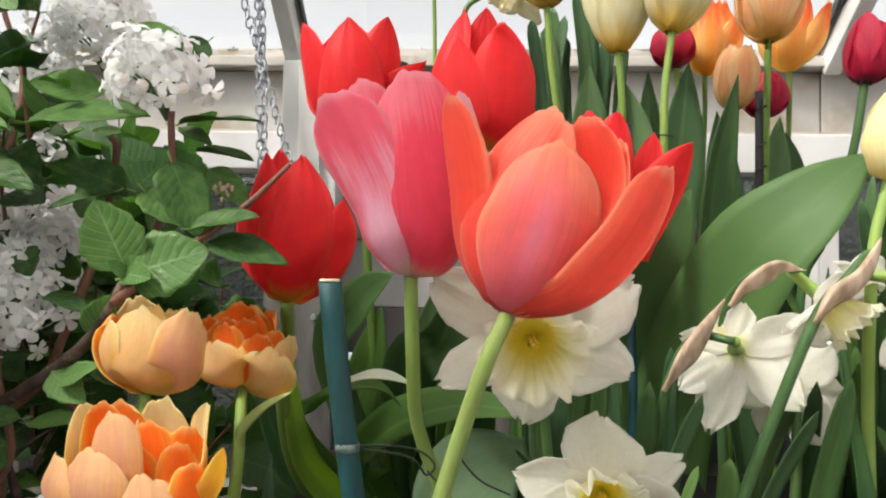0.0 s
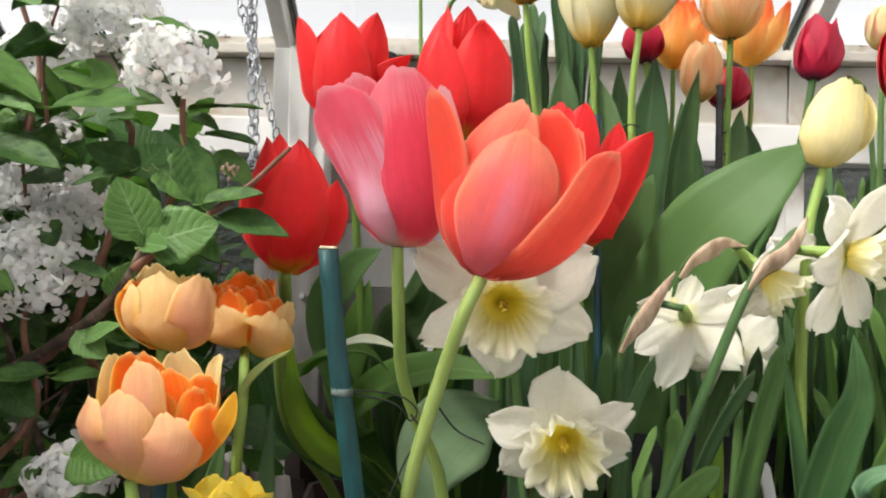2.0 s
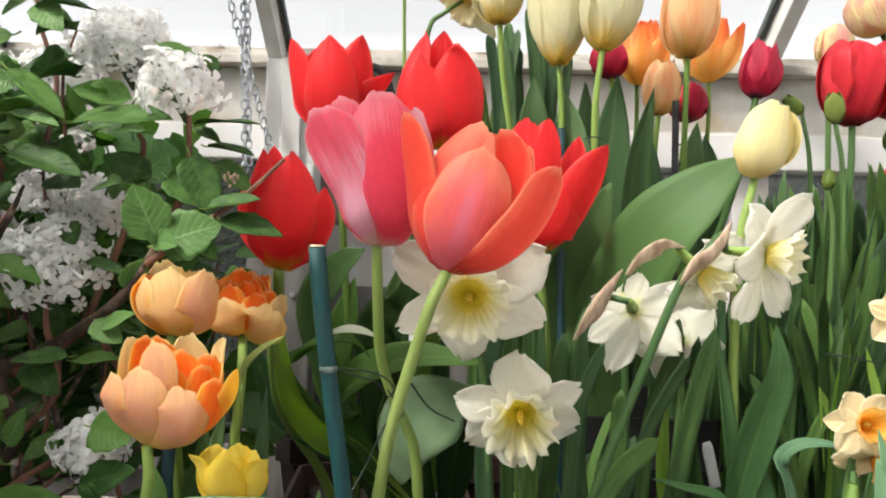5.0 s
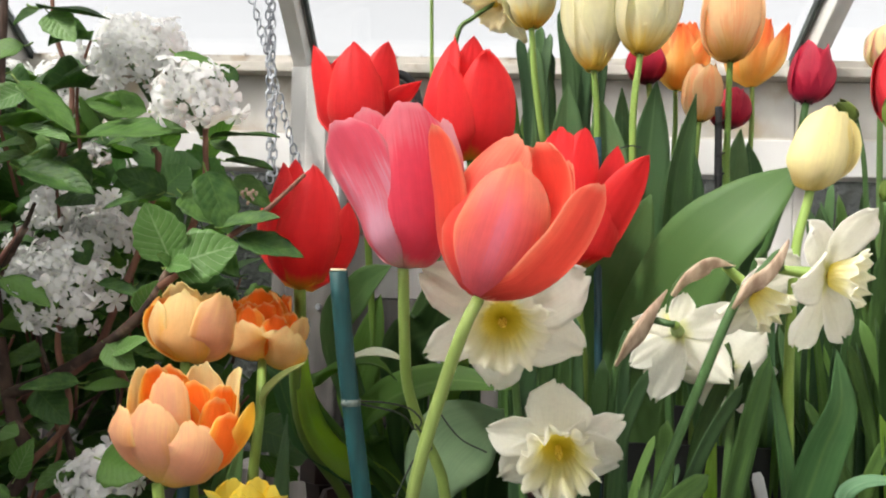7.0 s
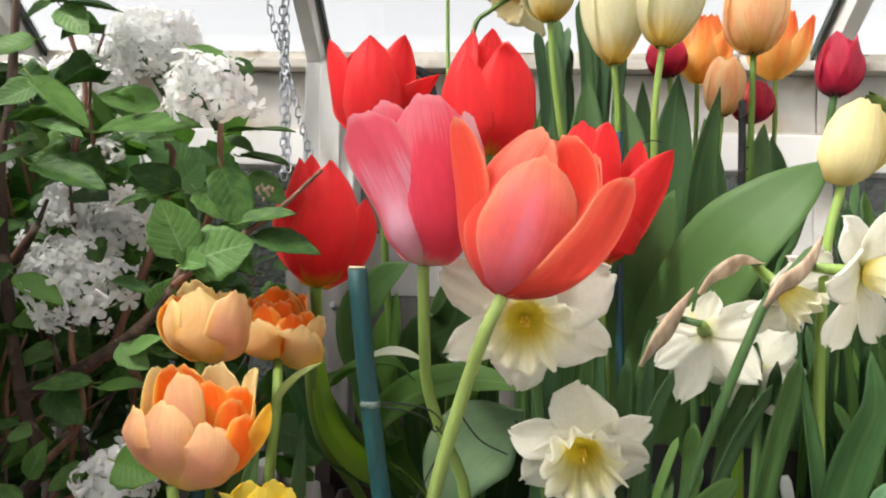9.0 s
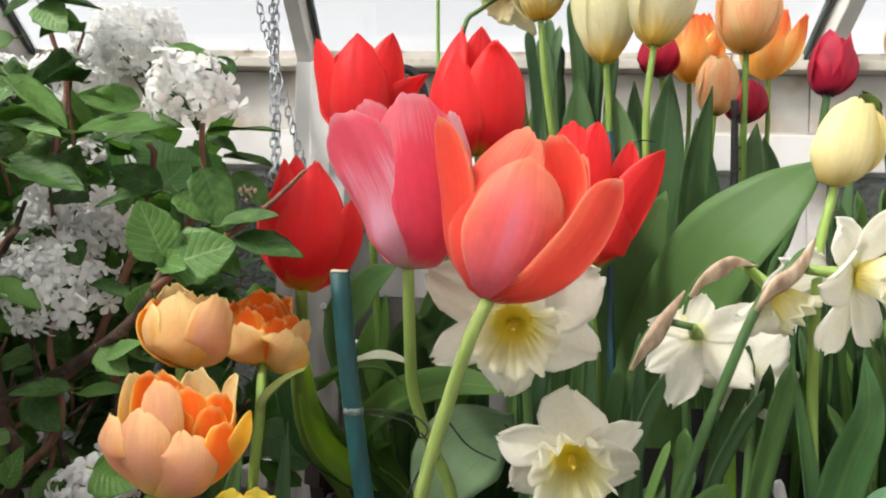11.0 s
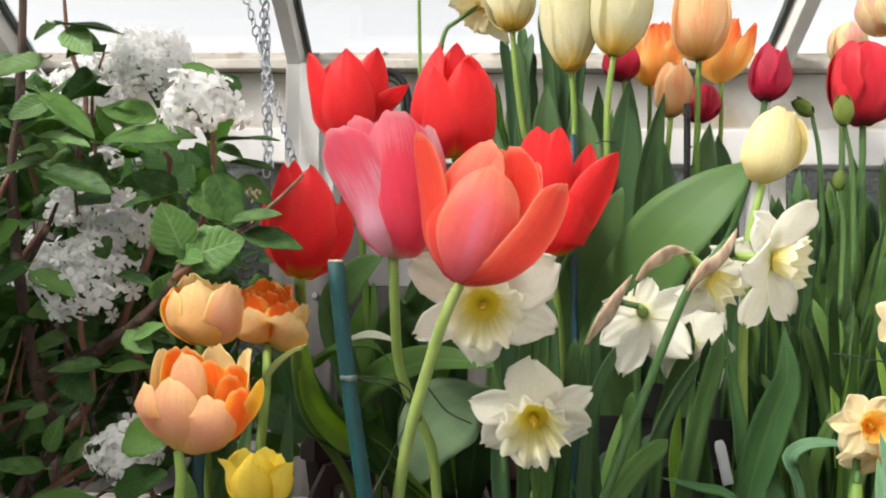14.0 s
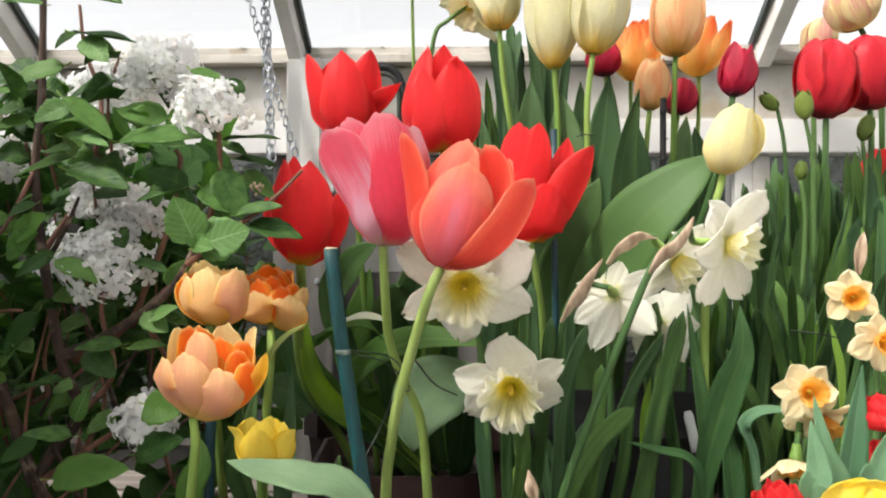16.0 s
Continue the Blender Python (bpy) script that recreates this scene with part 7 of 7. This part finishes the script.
        branch([a, a + d * 0.5 + Vector((rng.uniform(-0.012, 0.012), 0, rng.uniform(-0.012, 0.012))), a + d], rng.uniform(0.0012, 0.0026), 0.0009, BARK if k % 2 else TWIG, 40 + k)

    # leaves that stand out, from base to tip
    hero = [
        ((-0.085, 0.397, 1.355), (-0.097, 0.39, 1.385), (0.25, -1, 0.1), True, 1.05),
        ((-0.083, 0.395, 1.352), (-0.049, 0.396, 1.365), (0.1, -1, 0.35), True, 1.1),
        ((-0.084, 0.394, 1.353), (-0.088, 0.385, 1.358), (0, -1, 0.6), True, 0.9),
        ((-0.084, 0.394, 1.353), (-0.069, 0.385, 1.351), (0, -1, 0.6), True, 0.9),
        ((-0.151, 0.43, 1.428), (-0.089, 0.42, 1.435), (0, -0.6, 1), False, 0.7),
        ((-0.051, 0.405, 1.368), (-0.013, 0.4, 1.359), (0, -0.7, 0.8), False, 0.6),
        ((-0.059, 0.405, 1.374), (-0.027, 0.4, 1.38), (0, -0.7, 1), False, 0.6),
        ((-0.075, 0.42, 1.406), (-0.057, 0.41, 1.372), (0.6, -1, 0.2), False, 0.8),
        ((-0.107, 0.41, 1.324), (-0.092, 0.4, 1.343), (0.3, -1, 0.1), True, 0.8),
    ]
    hero += [
        ((-0.204, 0.44, 1.539), (-0.15, 0.428, 1.527), (0, -0.6, 1), False, 0.6),
        ((-0.213, 0.44, 1.529), (-0.237, 0.428, 1.53), (0, -0.6, 1), False, 0.6),
        ((-0.196, 0.45, 1.511), (-0.144, 0.438, 1.502), (0, -0.3, 1), False, 0.5),
        ((-0.197, 0.455, 1.513), (-0.207, 0.443, 1.498), (-0.2, -0.8, 0.5), False, 0.7),
        ((-0.186, 0.445, 1.506), (-0.164, 0.433, 1.487), (0.2, -1, 0.3), True, 0.8),
        ((-0.204, 0.45, 1.487), (-0.236, 0.438, 1.473), (0, -0.8, 0.6), False, 0.75),
        # a lit leaf; the young-leaf colour supplies its brightness
        ((-0.186, 0.425, 1.453), (-0.205, 0.413, 1.439), (0.1, -1, 0.5), True, 0.95),
        ((-0.193, 0.43, 1.459), (-0.151, 0.418, 1.431), (0.2, -0.5, 1), False, 0.5),
        ((-0.218, 0.43, 1.445), (-0.236, 0.418, 1.436), (0, -0.8, 0.6), False, 0.8),
    ]
    hero += [
        ((-0.129, 0.46, 1.449), (-0.164, 0.448, 1.452), (0, -0.9, 0.4), False, 0.7),
        ((-0.107, 0.45, 1.483), (-0.073, 0.438, 1.468), (0.2, -0.6, 0.9), False, 0.6),
        ((-0.07, 0.45, 1.474), (-0.083, 0.438, 1.457), (0.3, -1, 0.2), False, 0.8),
        ((-0.191, 0.425, 1.43), (-0.152, 0.413, 1.422), (0, -0.4, 1), True, 0.5),
        ((-0.189, 0.435, 1.417), (-0.227, 0.423, 1.405), (0, -0.5, 0.9), False, 0.55),
        ((-0.206, 0.43, 1.421), (-0.182, 0.418, 1.421), (0, -0.6, 0.8), False, 0.7),
        ((-0.184, 0.42, 1.406), (-0.135, 0.408, 1.392), (0.1, -0.7, 0.8), False, 0.55),
        ((-0.106, 0.44, 1.396), (-0.132, 0.428, 1.407), (-0.1, -1, 0.3), False, 0.8),
        ((-0.11, 0.435, 1.394), (-0.137, 0.423, 1.385), (0, -0.5, 0.9), False, 0.5),
    ]
    hero += [
        ((-0.092, 0.43, 1.394), (-0.064, 0.418, 1.376), (0.3, -0.9, 0.5), False, 0.75),
        ((-0.084, 0.45, 1.431), (-0.039, 0.438, 1.435), (0, -0.22, 1), False, 0.4),
        ((-0.085, 0.455, 1.43), (-0.064, 0.443, 1.419), (0.2, -0.7, 0.7), False, 0.5),
        ((-0.074, 0.45, 1.417), (-0.041, 0.438, 1.411), (0, -0.3, 1), False, 0.45),
        ((-0.069, 0.455, 1.408), (-0.044, 0.443, 1.389), (0.2, -0.8, 0.5), False, 0.6),
        ((-0.156, 0.455, 1.433), (-0.164, 0.443, 1.454), (-0.2, -1, 0.2), False, 0.5),
        ((-0.212, 0.43, 1.305), (-0.23, 0.418, 1.273), (-0.3, -1, 0.3), False, 0.6),
        ((-0.196, 0.425, 1.348), (-0.22, 0.413, 1.332), (0, -0.8, 0.6), False, 0.6),
        ((-0.192, 0.42, 1.343), (-0.157, 0.408, 1.328), (0.2, -0.7, 0.8), False, 0.5),
    ]
    hero += [
        ((-0.147, 0.425, 1.283), (-0.176, 0.413, 1.281), (0, -0.7, 0.8), False, 0.55),
        ((-0.173, 0.425, 1.279), (-0.148, 0.413, 1.263), (0.1, -0.9, 0.5), False, 0.8),
        ((-0.146, 0.43, 1.28), (-0.112, 0.418, 1.284), (0, -0.5, 0.9), False, 0.45),
        ((-0.192, 0.43, 1.257), (-0.215, 0.418, 1.253), (0, -0.6, 0.8), False, 0.45),
        ((-0.17, 0.4, 1.224), (-0.197, 0.388, 1.23), (-0.1, -0.6, 0.9), False, 0.65),
        ((-0.174, 0.41, 1.232), (-0.158, 0.398, 1.256), (0.3, -1, 0.2), True, 0.5),
        ((-0.183, 0.4, 1.195), (-0.126, 0.388, 1.206), (0, -0.8, 0.6), False, 0.55),
        ((-0.2, 0.41, 1.219), (-0.22, 0.398, 1.207), (0, -0.8, 0.6), False, 0.75),
        ((-0.124, 0.395, 1.214), (-0.088, 0.383, 1.227), (0, -0.9, 0.5), False, 0.65),
    ]
    hero += [
        ((-0.118, 0.395, 1.247), (-0.09, 0.383, 1.243), (0.2, -1, 0.3), False, 0.95),
        ((-0.13, 0.42, 1.306), (-0.109, 0.408, 1.295), (0.2, -1, 0.3), True, 0.8),
        ((-0.123, 0.415, 1.302), (-0.099, 0.403, 1.312), (0.1, -0.8, 0.6), True, 0.5),
        ((-0.143, 0.435, 1.341), (-0.113, 0.423, 1.334), (0, -0.5, 0.9), False, 0.45),
        ((-0.229, 0.43, 1.359), (-0.202, 0.418, 1.375), (0, -0.9, 0.4), False, 0.8),
        ((-0.235, 0.43, 1.347), (-0.206, 0.418, 1.362), (0.1, -0.9, 0.4), False, 0.8),
        ((-0.213, 0.43, 1.383), (-0.227, 0.418, 1.373), (0, -0.8, 0.6), False, 0.6),
    ]
    for k, (a, b, n, fresh, w) in enumerate(hero):
        put(a, b, n, fresh, k % 3, w)
    # leaves close to the upright branch
    for k in range(26):
        q = Vector((rng.uniform(-0.29, -0.12), rng.uniform(0.425, 0.47), rng.uniform(1.22, 1.48)))
        a = rng.uniform(0, 6.28)
        d = Vector((math.cos(a), -0.5, math.sin(a) * 0.7)).normalized()
        put(q, q + d * rng.uniform(0.014, 0.026), (rng.uniform(-0.5, 0.5), -0.5, rng.uniform(0.4, 1.2)), k % 5 == 0, None, rng.uniform(0.7, 1.0))
    # the rest of the crown, in pairs along hidden twigs
    count = 0
    while count < 64:
        c = Vector((rng.uniform(-0.46, -0.075), rng.uniform(0.46, 0.66), rng.uniform(1.22, 1.50)))
        if c.x > -0.17 and c.z > 1.35 or c.x > -0.11 and c.z < 1.32:
            continue
        src = Vector((c.x * 0.8 - 0.05, min(c.y + 0.03, 0.62), c.z - rng.uniform(0.05, 0.10)))
        tube("twig", [src, src.lerp(c, 0.6) + Vector((rng.uniform(-0.01, 0.01), 0, 0.005)), c], 0.0014, 0.0009, TWIG, o, "", 6, 6)
        for s in range(4):
            a = rng.uniform(0, 6.28)
            d = Vector((math.cos(a), -abs(math.sin(a)) * 0.7 - 0.1, rng.uniform(-0.5, 0.35)))
            L = rng.uniform(0.022, 0.040)
            q = src.lerp(c, 0.55 + 0.15 * s)
            put(q, q + d.normalized() * L, (d.x * 0.2 + rng.uniform(-0.4, 0.4), -0.6, rng.uniform(0.4, 1.0)), False, None, rng.uniform(0.75, 1.0))
        count += 1

    # deep crown leaves, and added out-of-view leaves that block the sun, as one mass
    src_v = np.array(shapes[1]).reshape(-1, 3)
    nvr, nur = 17, 11
    quads = [(i * nur + j, i * nur + j + 1, (i + 1) * nur + j + 1, (i + 1) * nur + j) for i in range(0, nvr - 1) for j in range(nur - 1)]
    uv1 = [((j / (nur - 1)), i / (nvr - 1)) for i in range(nvr) for j in range(nur)]
    vs, fs, us = [], [], []
    for k in (*range(760), *range(760, 1260), *range(760, 1260), *range(1260, 1860), *range(1430, 1700)):
        # the near left boxes are unseen leaves, put there to shade the low shrub
        c = Vector((rng.uniform(-0.80, -0.34), rng.uniform(0.05, 0.50), rng.uniform(1.10, 1.56))) if 760 <= k < 1260 else Vector((rng.uniform(-0.50, -0.33), rng.uniform(0.12, 0.36), rng.uniform(1.24, 1.62))) if 1430 <= k < 1700 else Vector((rng.uniform(-0.36, -0.26), rng.uniform(0.08, 0.23), rng.uniform(1.24, 1.48))) if k >= 1700 else Vector((rng.uniform(-0.40, -0.08), rng.uniform(0.50, 0.62), rng.uniform(1.02, 1.17))) if k >= 1260 else Vector((rng.uniform(-0.62, -0.08), rng.uniform(0.56, 0.80), 1.16 + 0.30 * rng.random() ** 0.9))
        if c.x > -0.13 - 0.1 * (1.45 - c.z) and 1.24 < c.z < 1.36 or c.x > -0.09 or c.x > -0.17 and c.z > 1.36:
            continue
        L = rng.uniform(0.035, 0.055)
        m = Matrix.Translation(c - base) @ pose(0, 0, 0, rng.uniform(-20, 110), rng.uniform(-40, 40), rng.uniform(0, 360)) @ Matrix.Diagonal((L, L, L, 1))
        n0 = len(vs)
        vs.extend(tuple(m @ Vector(q)) for q in src_v)
        us.extend(uv1)
        fs.extend(tuple(n0 + a for a in f) for f in quads)
    tagged(place("leaf_mass", mesh_from("leaf_mass", vs, fs, us), VIB_LEAF, o), kind="stuff")

    # flower heads: each a dome of five-lobed florets
    verts, faces, uvs = [], [], []
    lobes = []
    nrows, ncols = 5, 5
    for k in range(5):
        a = 2 * math.pi * k / 5
        ca, sa = math.cos(a), math.sin(a)
        start = len(verts)
        for i in range(nrows):
            v = i / (nrows - 1)
            for j in range(ncols):
                u = -1 + 2 * j / (ncols - 1)
                w = 0.30 * (0.45 + 0.9 * v) * (1 if v < 0.75 else (1 - ((v - 0.75) / 0.25) ** 2 * 0.55))
                x, y = 0.14 + 0.86 * v - 0.08 * u * u * v, u * w
                z = 0.10 + 0.12 * math.sin(v * 2.6) - 0.10 * v * v + 0.10 * u * u * v
                verts.append((x * ca - y * sa, x * sa + y * ca, z))
                uvs.append(((u + 1) / 2, v))
        for i in range(nrows - 1):
            for j in range(ncols - 1):
                p0 = start + i * ncols + j
                faces.append((p0, p0 + ncols, p0 + ncols + 1, p0 + 1))
    start = len(verts)
    for i, (r, z) in enumerate(((0.05, -1.1), (0.10, -0.6), (0.20, 0.12))):
        for j in range(8):
            a = 2 * math.pi * j / 8
            verts.append((r * math.cos(a), r * math.sin(a), z))
            uvs.append((j / 8, i / 2))
    for i in range(2):
        for j in range(8):
            p0, p1 = start + i * 8 + j, start + i * 8 + (j + 1) % 8
            faces.append((p0, p1, p1 + 8, p0 + 8))
    floret = mesh_from("floret", verts, faces, uvs)
    bm = bmesh.new()
    bmesh.ops.create_uvsphere(bm, u_segments=8, v_segments=6, radius=0.32)
    for v in bm.verts:
        v.co.z = v.co.z * 1.5 if v.co.z < 0 else v.co.z
    small = bpy.data.meshes.new("flower_bud")
    bm.to_mesh(small)
    bm.free()

    def head(c, rad, n, seed, face=(0, -0.55, 0.8), buds=0.05, size=0.0083):
        r2 = random.Random(seed)
        c = Vector(c)
        hd = new("flower_cluster")
        hd.parent = o
        hd.location = c - base
        f = Vector(face).normalized()
        ga = math.pi * (3 - math.sqrt(5))
        q = Vector((0, 0, 1)).rotation_difference(f)
        for k in range(n):
            t = (k + 0.5) / n
            zc = 1 - t * 1.2
            rr = math.sqrt(max(1 - zc * zc, 0))
            d = Vector((rr * math.cos(k * ga), rr * math.sin(k * ga), zc))
            d = (q @ d + Vector((r2.uniform(-0.13, 0.13), r2.uniform(-0.13, 0.13), r2.uniform(-0.13, 0.13)))).normalized()
            dist = rad * r2.uniform(0.66, 1.08) * (0.86 + 0.38 * noise.noise(d * 2.2 + Vector((seed, 0, 0))))
            rot = d.to_track_quat("Z", "Y").to_matrix().to_4x4()
            tilt = pose(0, 0, 0, r2.uniform(-42, 42), r2.uniform(-42, 42), r2.uniform(0, 360))
            is_bud = r2.random() < buds
            s = size * r2.uniform(0.72, 1.18)
            ob = place("flower_bud" if is_bud else "floret", small if is_bud else floret, FLORET_BUD if is_bud else FLORET, hd, "", Matrix.Translation(d * dist) @ rot @ tilt @ Matrix.Diagonal((s, s, s, 1)))
        for k in range(7):
            a = k * 0.9
            e = q @ Vector((0.6 * rad * math.cos(a), 0.6 * rad * math.sin(a), 0.35 * rad))
            place("stalk", tube_mesh("stalk", [-f * rad * 0.75, e * 0.4 - f * rad * 0.2, e], 0.0011, 0.0006, 5, 5), STEM_DARK, hd)

    head((-0.149, 0.494, 1.489), 0.037, 90, 1)
    head((-0.086, 0.428, 1.447), 0.0265, 54, 2, buds=0.25)
    head((-0.23, 0.56, 1.482), 0.034, 70, 3)
    head((-0.169, 0.446, 1.338), 0.033, 64, 4, face=(0.1, -0.9, 0.4))
    head((-0.172, 0.5, 1.374), 0.025, 50, 5)
    head((-0.209, 0.5, 1.385), 0.018, 24, 6)
    head((-0.126, 0.42, 1.23), 0.024, 42, 7)
    head((-0.317, 0.56, 1.426), 0.034, 60, 8)
    head((-0.304, 0.6, 1.489), 0.032, 54, 9)
    head((-0.238, 0.52, 1.339), 0.026, 40, 10)
    head((-0.183, 0.5, 1.424), 0.011, 9, 11, buds=0.4)
    # a small cluster of ochre buds by a twig
    hd = new("flower_cluster")
    hd.parent = o
    hd.location = Vector((-0.051, 0.425, 1.393)) - base
    ochre = small.copy()
    ochre.materials.clear()
    for k in range(14):
        d = Vector((rng.uniform(-1, 1), rng.uniform(-1, 1), rng.uniform(-1, 1))) * 0.006
        place("flower_bud", ochre, SPATHE, hd, "", Matrix.Translation(d * 0.7) @ Matrix.Diagonal((0.003, 0.003, 0.003, 1)))


shrub()
